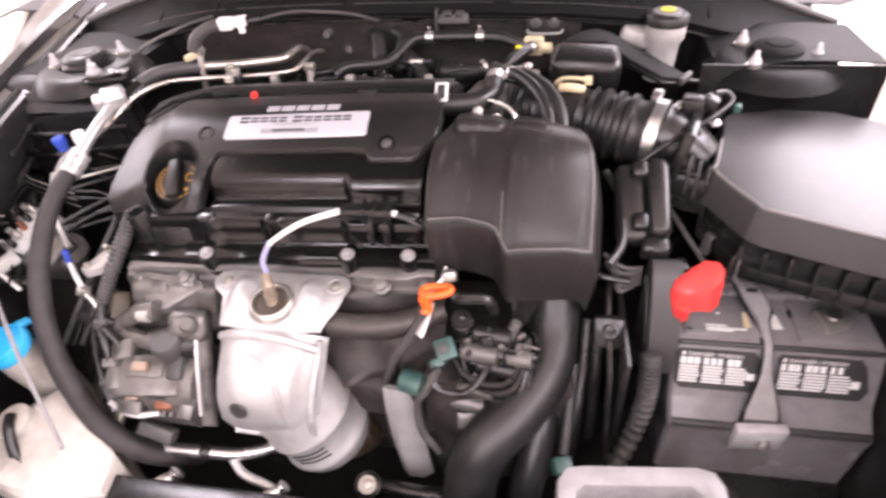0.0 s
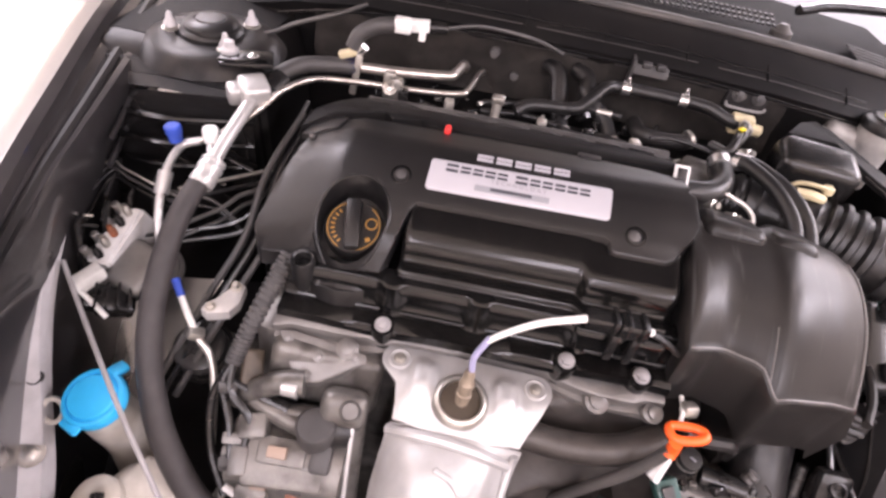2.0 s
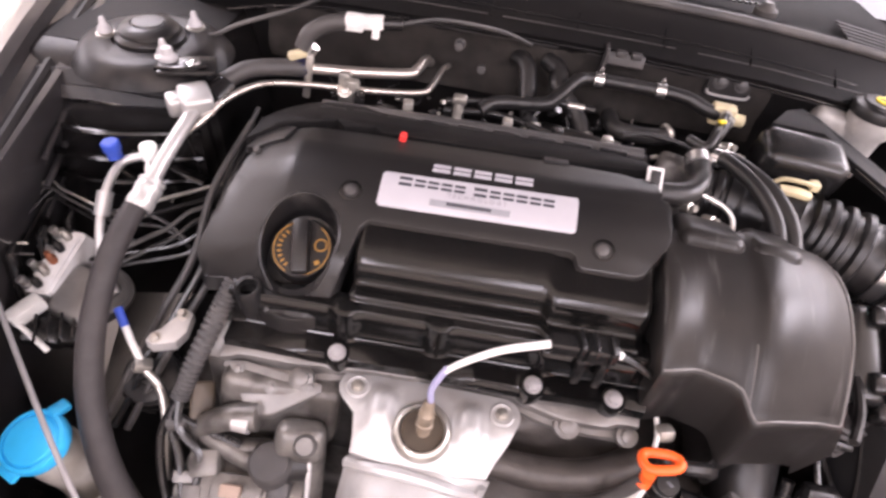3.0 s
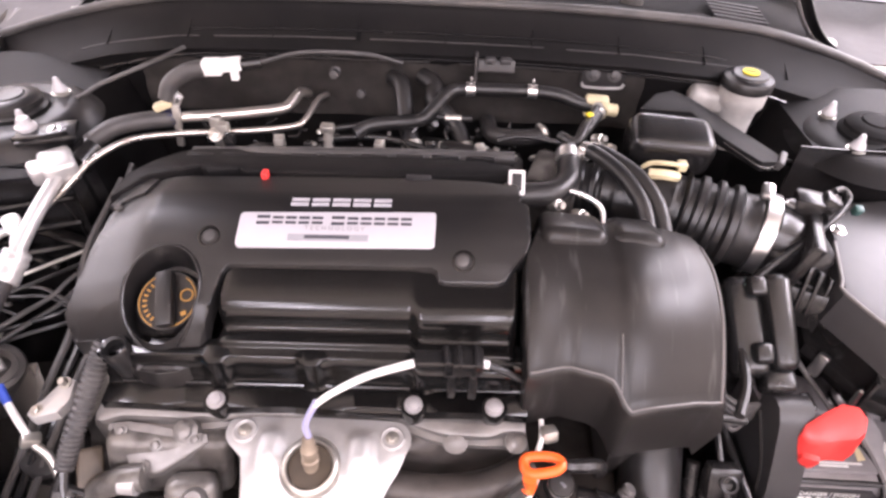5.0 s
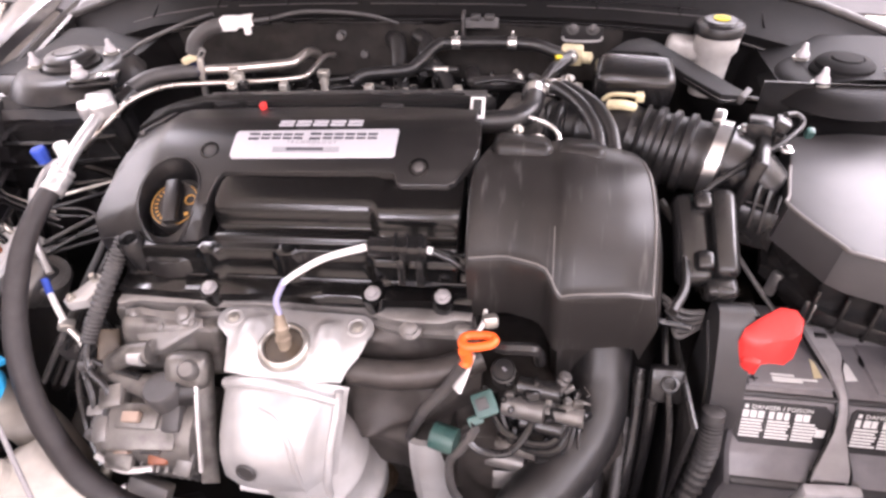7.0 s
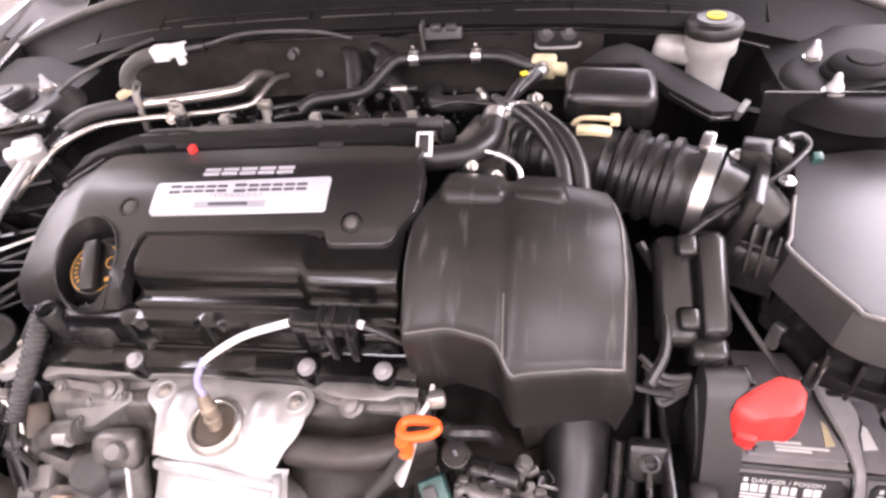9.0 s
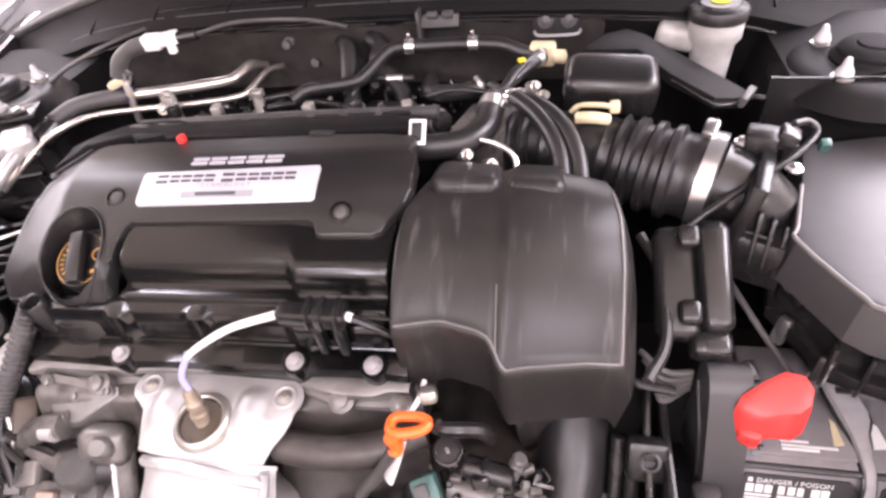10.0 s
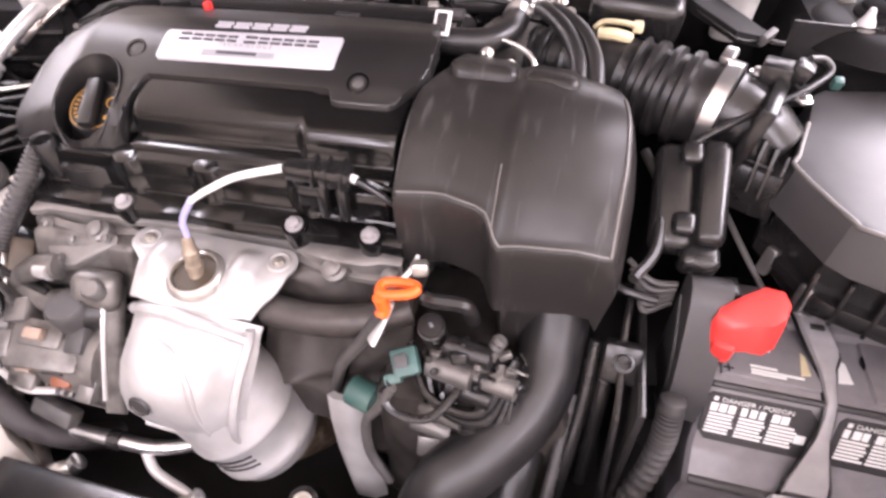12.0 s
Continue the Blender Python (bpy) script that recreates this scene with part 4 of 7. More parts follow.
def oxygen_sensor():
    o = thing("oxygen_sensor", (-0.094, 0.45, 0.70), "oxygen sensor with a white sleeved lead and black plug", "sensor")
    part("sensor_body", one(lathe, [(0.0105, -0.022), (0.0105, -0.004), (0.0095, -0.003), (0.0072, 0.0), (0.0072, 0.010), (0.0084, 0.011), (0.0084, 0.015), (0.007, 0.016), (0.007, 0.024), (0.0078, 0.025), (0.0078, 0.030), (0.0062, 0.032), (0.0058, 0.042), (0.004, 0.047), (0, 0.047)], (-0.099, 0.449, 0.702), (0.02, 0.12, 1), 20), "sensor", o, "heat-stained stepped sensor body")
    part("lead", one(tube, [(-0.097, 0.455, 0.748), (-0.098, 0.458, 0.765), (-0.088, 0.468, 0.785)], 0.0032, 10, 8), "mauve", o, "mauve grey lead")
    part("sleeve", one(tube, [(-0.09, 0.466, 0.782), (-0.074, 0.473, 0.792), (-0.045, 0.482, 0.806), (-0.005, 0.492, 0.815)], (0.0029, 0.0037), 10, 8), "white", o, "white braided sleeve")
    plug = part("plug", one(box, (0.041, 0.499, 0.811), (0.028, 0.021, 0.018), (0, 2, 4), 0.003), "black", o, "black plug in a bracket")
    part("plug_socket", one(box, (0.012, 0.497, 0.812), (0.034, 0.016, 0.015), (0, 2, 4), 0.003), "black", o)
    for q in (0.022, 0.034, 0.048):
        part("plug_rib", one(box, (q, 0.4985, 0.812), (0.004, 0.023, 0.021), (0, 2, 4), 0.0015), "black", plug)
    for q in (0.028, 0.047):
        part("bracket_leg", one(box, (q, 0.494, 0.785), (0.008, 0.010, 0.036), (0, 0, 0), 0.002), "black", o)
    part("plug_lead", one(tube, [(0.055, 0.498, 0.811), (0.075, 0.496, 0.803), (0.092, 0.498, 0.79), (0.105, 0.515, 0.775)], 0.0032, 8, 6), "rubber", o)
    part("red_tape", one(tube, [(0.055, 0.498, 0.811), (0.060, 0.4975, 0.81)], 0.0038, 8, 2), "label", o)


oxygen_sensor()


# ---- intake: silencer box, hose, boot, air cleaner ----
def intake_silencer():
    r = thing("intake_silencer_box", (0.18, 0.54, 0.66), "dusty black plastic intake resonator box", "intake box")
    def f(x, y):
        onset = interp([(0.097, 0.585), (0.131, 0.605), (0.184, 0.605), (0.278, 0.625)], x)
        bend = interp([(0.097, 5.3), (0.131, 5.3), (0.184, 4.8), (0.278, 5.0)], x)
        z = 0.857 - bend * max(0, onset - y) ** 2 - 4.0 * max(0, y - 0.62) ** 2
        z -= 6.0 * max(0, 0.108 - x) ** 2 + 0.22 * max(0, x - 0.2) + 0.12 * max(0, x - 0.252)
        return z + 0.002 * math.tanh((x - 0.180) * 220)
    def front(x):
        return interp([(0.088, 0.492), (0.098, 0.4925), (0.131, 0.506), (0.164, 0.500), (0.172, 0.4965), (0.1770, 0.490), (0.1825, 0.4805), (0.187, 0.4775), (0.25, 0.4955), (0.278, 0.5025), (0.284, 0.506)], x)
    def left(v):
        return interp([(0, 0.096), (0.35, 0.094), (0.62, 0.0945), (0.72, 0.099), (0.88, 0.108), (1, 0.113)], v)
    def right(v):
        return interp([(0, 0.279), (0.4, 0.279), (0.7, 0.276), (0.9, 0.270), (1, 0.264)], v)
    us = (0, 0.03, 0.06, 0.11, 0.16, 0.21, 0.26, 0.36, 0.41, 0.43, 0.45, 0.465, 0.48, 0.49, 0.5, 0.51, 0.52, 0.53, 0.545, 0.6, 0.68, 0.76, 0.79, 0.8, 0.81, 0.84, 0.91, 0.96, 1)
    vs = np.linspace(0, 1, 26)
    rows = []
    for v in vs:
        row = []
        for u in us:
            x = left(v) + (right(v) - left(v)) * u
            y = front(x) + (0.648 - front(x)) * v
            row.append(Vector((x, y, f(x, y))))
        rows.append(row)
    nv, nu = len(rows), len(us)
    rim = [rows[0][k] for k in range(nu)] + [rows[j][-1] for j in range(1, nv)] + [rows[-1][k] for k in range(nu - 2, -1, -1)] + [rows[j][0] for j in range(nv - 2, 0, -1)]
    rings = [[] for _ in range(5)]
    for k, p in enumerate(rim):
        d = (rim[(k + 1) % len(rim)] - rim[k - 1]).normalized()
        out = Vector((d.y, -d.x, 0)).normalized()
        w = min(1.0, max(0.0, (out.x - 0.25) / 0.5))
        for ring, (o1, d1, o2, d2) in zip(rings, ((0.0012, 0.0004, 0.0012, 0.0004), (0.0026, 0.0018, 0.003, 0.002), (0.0032, 0.004, 0.006, 0.010), (0.004, 0.012, 0.013, 0.036), (0.001, 0.078, 0.002, 0.095))):
            o, dn = o1 + (o2 - o1) * w, d1 + (d2 - d1) * w
            ring.append(p + out * o - Vector((0, 0, dn)))
    bm = grid(bmesh.new(), rows)
    grid(bm, [rim, *rings], closed=True)
    bm.faces.new([bm.verts.new(q) for q in rings[-1]])
    bmesh.ops.remove_doubles(bm, verts=bm.verts, dist=1e-5)
    top = part("upper_shell", bm, "res", r, angle=42)
    # pale beads stand in for the bright highlight on the box edges
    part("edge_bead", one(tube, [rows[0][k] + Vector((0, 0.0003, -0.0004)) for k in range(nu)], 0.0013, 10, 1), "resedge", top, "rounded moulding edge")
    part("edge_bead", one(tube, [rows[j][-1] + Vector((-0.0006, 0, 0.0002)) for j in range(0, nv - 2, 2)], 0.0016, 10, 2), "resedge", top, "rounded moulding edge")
    # thin pale line painted as the light streak on the crease
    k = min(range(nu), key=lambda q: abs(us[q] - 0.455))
    part("crease_bead", one(tube, [rows[j][k] for j in range(0, 7, 2)], 0.0007, 8, 2), "resedge", top, "crease with its highlight put in the colour")
    low = [(0.178, 0.500), (0.187, 0.484), (0.262, 0.503), (0.283, 0.515), (0.289, 0.56), (0.28, 0.62), (0.18, 0.62)]
    bm = plate(bmesh.new(), low, lambda x, y: 0.745, lambda x, y: 0.116 if y < 0.55 else 0.08, skew=lambda x, y: (-0.02 * (x - 0.22) / 0.08, 0.012))
    part("lower_shell", bm, "res", r)
    for x, w, z in ((0.1405, 0.066, 0.843), (0.2035, 0.052, 0.840)):
        part("shoulder_lobe", one(box, (x, 0.636, z), (w, 0.056, 0.036), (-18, 4, 0), 0.012, 4), "res", r)
    part("side_flange", one(tube, [(0.30, 0.50, 0.748), (0.318, 0.54, 0.752), (0.318, 0.60, 0.77), (0.30, 0.64, 0.785)], 0.005, 8, 5), "res", r)
    h = thing("intake_hose", (0.2, 0.42, 0.55), "wide soft black rubber intake hose", "hose")
    part("hose_body", one(tube, [(0.238, 0.560, 0.715), (0.242, 0.535, 0.680), (0.244, 0.502, 0.640), (0.236, 0.455, 0.608), (0.205, 0.410, 0.582), (0.168, 0.375, 0.555), (0.150, 0.355, 0.50), (0.148, 0.345, 0.42)], 0.033, 20, 8), "rubber", h)
    part("hose_end", one(tube, [(0.148, 0.346, 0.425), (0.148, 0.343, 0.38)], 0.04, 20, 3), "rubber", h)


intake_silencer()


def intake_boot():
    b = thing("intake_boot", (0.27, 0.72, 0.76), "ribbed black rubber intake boot with a steel hose clamp", "hose")
    line = [(0.165, 0.768, 0.800), (0.20, 0.757, 0.805), (0.24, 0.743, 0.807), (0.285, 0.727, 0.805), (0.325, 0.711, 0.802), (0.372, 0.694, 0.80)]
    def rf(i, u):
        if u < 0.2:
            return 0.86 + (0.07 if (i // 3) % 2 else 0)
        if 0.58 < u < 0.86:
            return 1.0 + (0.1 if (i // 3) % 2 else -0.03)
        return 0.95 + (0.03 if abs((u * 100) % 13) < 2.2 else 0)
    line = [(x, y + 0.002, z + 0.006) for x, y, z in line]
    body = part("bellows", one(tube, line, (0.037, 0.0445), 30, 14, rf=rf), "rubber", b)
    p, q = Vector((0.357, 0.702, 0.807)), Vector((0.370, 0.697, 0.806))
    part("clamp_band", one(tube, [p, q], 0.0475, 32, 2), "steel", b, "bright steel clamp band")
    part("clamp_screw", one(box, (0.361, 0.712, 0.856), (0.013, 0.022, 0.009), (10, 0, -20), 0.003), "steel", b)
    h = thing("maf_housing", (0.42, 0.68, 0.75), "black plastic air flow meter housing with sensor", "sensor housing")
    part("duct", one(tube, [(0.368, 0.697, 0.806), (0.39, 0.689, 0.80), (0.418, 0.679, 0.778)], (0.042, 0.036), 26, 6), "black", h)
    part("lower_duct", grid(bmesh.new(), [[Vector((x, y, z)) + Vector((0.3 * v, v, 0.1 * v)) for v, x, y, z in ((-0.036, a, b, c - 0.03), (-0.036, a, b, c + 0.004), (-0.030, a, b, c + 0.014), (0.012, a, b, c + 0.026), (0.03, a, b, c + 0.018))] for a, b, c in ((0.352, 0.695, 0.775), (0.385, 0.680, 0.772), (0.418, 0.664, 0.770), (0.432, 0.656, 0.772), (0.434, 0.655, 0.762))], thick=0.003), "black", h, "moulded duct to the air box")
    part("duct_seam", one(tube, [(0.356, 0.668, 0.785), (0.39, 0.652, 0.784), (0.424, 0.634, 0.782)], 0.0018, 8, 4), "greyrub", h)
    part("flange_frame", one(box, (0.398, 0.684, 0.80), (0.014, 0.1, 0.09), (0, 12, -18), 0.004), "black", h)
    part("edge_rail", one(tube, [(0.352, 0.664, 0.768), (0.39, 0.645, 0.762), (0.43, 0.625, 0.752)], 0.004, 8, 4), "greyrub", h)
    for i in range(4):
        part("duct_rib", one(box, (0.40 + 0.011 * i, 0.640 - 0.004 * i, 0.785 - 0.005 * i), (0.004, 0.012, 0.05), (-20, 0, -18), 0.001), "black", h)
    part("sensor_head", one(box, (0.405, 0.706, 0.846), (0.028, 0.028, 0.022), (0, 0, -18), 0.003), "black", h, "black sensor head")
    part("sensor_plug", one(box, (0.424, 0.702, 0.852), (0.018, 0.02, 0.018), (0, 20, -18), 0.003), "black", h)
    for x, y, z in ((0.389, 0.705, 0.845), (0.426, 0.672, 0.838)):
        part("sensor_screw", one(bolt, (x, y, z), r=0.005, h=0.005), "steel", h)
    w = thing("sensor_wire", (0.42, 0.66, 0.80), "black taped sensor lead with a green clip", "cable")
    part("lead", one(tube, [(0.43, 0.712, 0.86), (0.446, 0.722, 0.856), (0.452, 0.714, 0.848), (0.428, 0.688, 0.84), (0.38, 0.655, 0.825), (0.345, 0.632, 0.812), (0.333, 0.625, 0.797)], 0.0034, 10, 8), "rubber", w)
    part("green_clip", one(box, (0.456, 0.70, 0.845), (0.009, 0.009, 0.011), (20, 0, 0), 0.002), "green", w, "green clip")
    part("green_clip", one(box, (0.332, 0.628, 0.797), (0.010, 0.010, 0.010), (0, 30, 0), 0.002), "green", w, "green clip")


intake_boot()


def air_cleaner():
    a = thing("air_cleaner_box", (0.52, 0.64, 0.55), "black plastic air cleaner box with a smooth flat lid", "air box")
    lid = [(0.428, 0.632), (0.424, 0.614), (0.457, 0.552), (0.472, 0.540), (0.60, 0.492), (0.70, 0.47), (0.70, 0.72), (0.60, 0.765), (0.535, 0.768), (0.47, 0.756), (0.458, 0.744), (0.445, 0.69)]
    def f(x, y):
        return 0.806 + 0.04 * (y - 0.62) - 0.03 * max(0, x - 0.55)
    top = part("lid", plate(bmesh.new(), lid, f, 0.045, skew=lambda x, y: ((x - 0.55) * 0.06, (y - 0.64) * 0.06), bev=0.004), "lidgrey", a, "smooth flat lid", 18)
    rim = [(x, y, f(x, y) - 0.0012) for x, y in lid]
    # bead coloured pale in place of the lit bevel line
    part("lid_edge", one(tube, [rim[-1], *rim[:6]], 0.0022, 10, 3), "resedge", top, "rounded lid edge coloured pale for its highlight")
    body = [(0.43, 0.625), (0.455, 0.555), (0.60, 0.50), (0.695, 0.48), (0.695, 0.71), (0.60, 0.755), (0.47, 0.745)]
    bod = part("lower_case", plate(bmesh.new(), body, lambda x, y: 0.765, 0.072), "black", a)
    part("case_well", plate(bmesh.new(), [(0.475, 0.645), (0.69, 0.60), (0.69, 0.705), (0.60, 0.75), (0.475, 0.74)], lambda x, y: 0.70, 0.12), "black", a, "deep rear well of the case")
    part("flange", plate(bmesh.new(), [((x - 0.55) * 1.04 + 0.55, (y - 0.64) * 1.04 + 0.64) for x, y in lid], lambda x, y: 0.722, 0.012, bev=0.002), "black", a)
    for i in range(9):
        u = i / 8
        x, y = 0.452 + 0.2 * u, 0.548 - 0.075 * u
        part("case_rib", one(box, (x, y, 0.725), (0.004, 0.012, 0.05), (0, 0, -20), 0.001), "black", bod)
    for x, y in ((0.452, 0.556), (0.43, 0.60)):
        part("lid_clip", one(box, (x, y - 0.006, 0.712), (0.012, 0.008, 0.03), (-10, 0, -50), 0.002), "steel", a, "bright spring clip")
    part("lid_hook", one(box, (0.447, 0.748, 0.806), (0.016, 0.012, 0.022), (0, 0, 10), 0.003), "res", a)
    part("side_wall_edge", one(tube, [(0.385, 0.64, 0.735), (0.42, 0.592, 0.70), (0.455, 0.55, 0.668)], 0.003, 8, 4), "greyrub", a)


air_cleaner()


def relay_box():
    r = thing("relay_bracket", (0.35, 0.60, 0.70), "black relay bracket unit with bracing feet", "bracket")
    bm = bmesh.new()
    box(bm, (0.330, 0.597, 0.765), (0.04, 0.105, 0.03), (31, 0, 2), 0.012, 4)
    part("carrier", bm, "black", r)
    bm = bmesh.new()
    box(bm, (0.360, 0.597, 0.775), (0.028, 0.10, 0.032), (34, 0, 2), 0.010, 4)
    part("relay_cover", bm, "black", r, "rounded black cover")
    for t in (-0.03, 0.028):
        part("block", one(box, (0.338, 0.597 + t, 0.777 + 0.62 * t), (0.02, 0.022, 0.03), (31, 0, 2), 0.006, 3), "black", r)
    part("foot", one(box, (0.357, 0.550, 0.737), (0.034, 0.024, 0.026), (20, 0, 0), 0.007, 3), "black", r)
    for k in range(5):
        part("harness_fold", one(tube, [(0.300 + 0.004 * k, 0.552 - 0.004 * k, 0.722 - 0.007 * k), (0.322, 0.535 - 0.003 * k, 0.716 - 0.007 * k), (0.345, 0.538, 0.714 - 0.006 * k)], 0.003, 8, 6), "greyrub", r)


relay_box()


# ---- battery ----
def battery():
    b = thing("battery", (0.508, 0.542, 0.406), "black car battery with white warning labels and a hold-down bar", "battery")
    rows = []
    prof = [(0.635, 0.43), (0.64, 0.64), (0.632, 0.646), (0.506, 0.648), (0.499, 0.645), (0.496, 0.636), (0.4735, 0.574), (0.470, 0.569), (0.449, 0.551), (0.445, 0.545), (0.449, 0.525), (0.455, 0.42)]
    for x in (0.386, 0.390, 0.392, 0.618, 0.622, 0.626):
        inset = 0.004 if x in (0.386, 0.626) else 0.0
        rows.append([(x + 0.008, y + 0.002 + (inset if y < 0.5 else -inset), z - 0.014 - inset) for y, z in prof])
    bm = grid(bmesh.new(), rows, closed=False)
    for row in (0, 5):
        bm.faces.new([v for v in bm.verts if abs(v.co.x - (0.394, 0, 0, 0, 0, 0.634)[row]) < 1e-5])
    case = part("case", bm, "batt", b, "black ribbed battery case", 25)
    def on(u, v, h=0.002):
        """A point on the sloped label face: u across, v up."""
        return Vector((u + 0.008, 0.4695 + 0.0285 * v, 0.543 + 0.079 * v)) + h * Vector((0, -0.94, 0.33))
    for x0, x1 in ((0.389, 0.489), (0.505, 0.606)):
        bm = bmesh.new()
        c = 0.5 * (x0 + x1)
        pts = [on(x0 + 0.008, 0.34), on(x1 - 0.002, 0.34), on(x1 + 0.006, 0.5), on(x1 - 0.002, 0.9), on(x1 - 0.010, 1.0), on(x0 + 0.004, 1.0), on(x0, 0.92), on(x0, 0.46)]
        low = [p - 0.004 * Vector((0, -0.94, 0.33)) for p in pts]
        va, vb = [bm.verts.new(p) for p in pts], [bm.verts.new(p) for p in low]
        bm.faces.new(va)
        for k in range(8):
            bm.faces.new((va[k], va[(k + 1) % 8], vb[(k + 1) % 8], vb[k]))
        panel = part("label_panel", bm, "lidgrey", case, "raised black label panel")
        rnd = random.Random(int(x0 * 1000))
        def bar(a, c2, v, hh, name="label_bar"):
            bm = bmesh.new()
            q = [on(a, v - hh, 0.0028), on(c2, v - hh, 0.0028), on(c2, v + hh, 0.0028), on(a, v + hh, 0.0028)]
            bm.faces.new([bm.verts.new(p) for p in q])
            bmesh.ops.solidify(bm, geom=list(bm.faces), thickness=0.0004)
            part(name, bm, "label", panel)
        words("DANGER / POISON", 0.0075, on(x0 + 0.045, 0.90, 0.003), (1, 0, 0), (0, 0.334, 0.943), "label", panel, "warning_words")
        bar(x0 + 0.006, x0 + 0.010, 0.93, 0.03)
        for col in range(3):
            a = x0 + 0.005 + 0.0275 * col
            for k in range(3 if col < 2 else 2):
                w = rnd.uniform(0.006, 0.009)
                bar(a + 0.009 * k * 0.9, a + 0.009 * k * 0.9 + w * 0.85, 0.815, 0.058, "symbol_mark")
            for k in range(6):
                bar(a, a + rnd.uniform(0.021, 0.0255), 0.72 - 0.05 * k, 0.017)
        bar(x1 - 0.016, x1 - 0.006, 0.6, 0.06)
    for x0, x1, y in ((0.431, 0.455, 0.5235), (0.431, 0.478, 0.519), (0.431, 0.462, 0.5155), (0.447, 0.451, 0.545)):
        bm = bmesh.new()
        box(bm, (0.5 * (x0 + x1), y, 0.6390), (x1 - x0, 0.0022, 0.0012), bev=0)
        part("top_print_bar", bm, "label", case)
    for y, z, r0 in ((0.452, 0.5335, 0.006), (0.5005, 0.6305, 0.0034)):
        part("case_rim", one(tube, [(0.398, y, z), (0.45, y, z), (0.55, y, z), (0.63, y, z)], r0, 12, 2), "lidgrey", case)
    part("vent_cap", one(lathe, [(0.013, 0), (0.013, 0.004), (0.009, 0.005), (0, 0.005)], (0.548, 0.556, 0.633), n=20), "black", case)
    part("top_ridge", one(box, (0.513, 0.604, 0.638), (0.21, 0.05, 0.014), bev=0.004), "batt", case)
    part("top_panel", one(box, (0.449, 0.547, 0.6355), (0.088, 0.075, 0.006), bev=0.002), "batt", case)
    part("top_panel", one(box, (0.580, 0.547, 0.6355), (0.085, 0.075, 0.006), bev=0.002), "batt", case)
    for w2, h2 in ((0.009, 0.0016), (0.0016, 0.009)):
        part("plus_mark", one(box, (0.411, 0.516, 0.6388), (w2, h2, 0.0012), bev=0), "dark", case)
    for x0, w, name, mat, say in ((0.514, 0.013, "white_sticker", "label", "small white sticker"), (0.480, 0.009, "warning_triangle", "cream", "pale yellow warning triangle")):
        tri = [(x0 - 0.5 * w, 0.522), (x0 + 0.5 * w, 0.524), (x0 + 0.3 * w, 0.546), (x0 - 0.1 * w, 0.550)]
        part(name, plate(bmesh.new(), tri, lambda x, y: 0.6396, 0.001), mat, case, say)
    part("negative_post", one(lathe, [(0.011, 0), (0.009, 0.018), (0, 0.018)], (0.578, 0.540, 0.636), n=16), "steel", b, "lead post")
    part("negative_clamp", one(box, (0.578, 0.540, 0.645), (0.034, 0.03, 0.014), (0, 0, 20), 0.003), "zinc", b, "grey terminal clamp")
    # plus side: fuse cover and red boot
    f = thing("terminal_fuse_cover", (0.36, 0.50, 0.60), "grey-black plastic fuse cover beside the battery", "fuse cover")
    side = [(0.548, 0.60), (0.548, 0.716), (0.543, 0.727), (0.533, 0.732), (0.522, 0.730), (0.511, 0.718), (0.488, 0.672), (0.477, 0.648), (0.473, 0.630), (0.473, 0.60)]
    bm = bmesh.new()
    ends = [[bm.verts.new((x + 0.05 * (0.54 - y) * (1 if x < 0.37 else 0.3), y, z)) for y, z in side] for x in (0.353, 0.388)]
    for k in range(len(side)):
        n = (k + 1) % len(side)
        bm.faces.new((ends[0][k], ends[0][n], ends[1][n], ends[1][k]))
    bm.faces.new(ends[0])
    bm.faces.new(ends[1][::-1])
    bmesh.ops.bevel(bm, geom=[e for e in bm.edges if e.calc_face_angle(0) > 0.6], offset=0.004, segments=3, affect="EDGES")
    shell = part("cover", bm, "lidgrey", f, "", 50)
    part("latch", one(box, (0.389, 0.536, 0.722), (0.012, 0.020, 0.010), (8, 0, 10), 0.002), "black", shell)
    part("side_seam", one(tube, [(0.352, 0.54, 0.70), (0.354, 0.50, 0.66), (0.355, 0.478, 0.61)], 0.002, 8, 4), "res", shell)
    r = thing("red_terminal_boot", (0.41, 0.52, 0.65), "bright red plastic positive terminal boot", "terminal cover")
    bm = bmesh.new()
    top = [(0.374, 0.506), (0.379, 0.499), (0.392, 0.4955), (0.404, 0.4955), (0.418, 0.4945), (0.426, 0.499), (0.4285, 0.509), (0.423, 0.519), (0.409, 0.5245), (0.394, 0.520), (0.378, 0.513)]
    plate(bm, top, lambda x, y: 0.728 + 0.70 * (y - 0.505) + 0.45 * (x - 0.402), lambda x, y: 0.034 if x > 0.405 else 0.029, skew=lambda x, y: (0.0, -0.004), bev=0.0055)
    part("boot_shell", bm, "red", r, "", 36)
    part("boot_tongue", one(box, (0.389, 0.498, 0.684), (0.020, 0.016, 0.028), (12, 0, -15), 0.006), "red", r)
    # hold-down bar
    h = thing("battery_hold_down", (0.48, 0.53, 0.55), "dull grey steel battery hold-down bar with a threaded rod", "bracket")
    rows = []
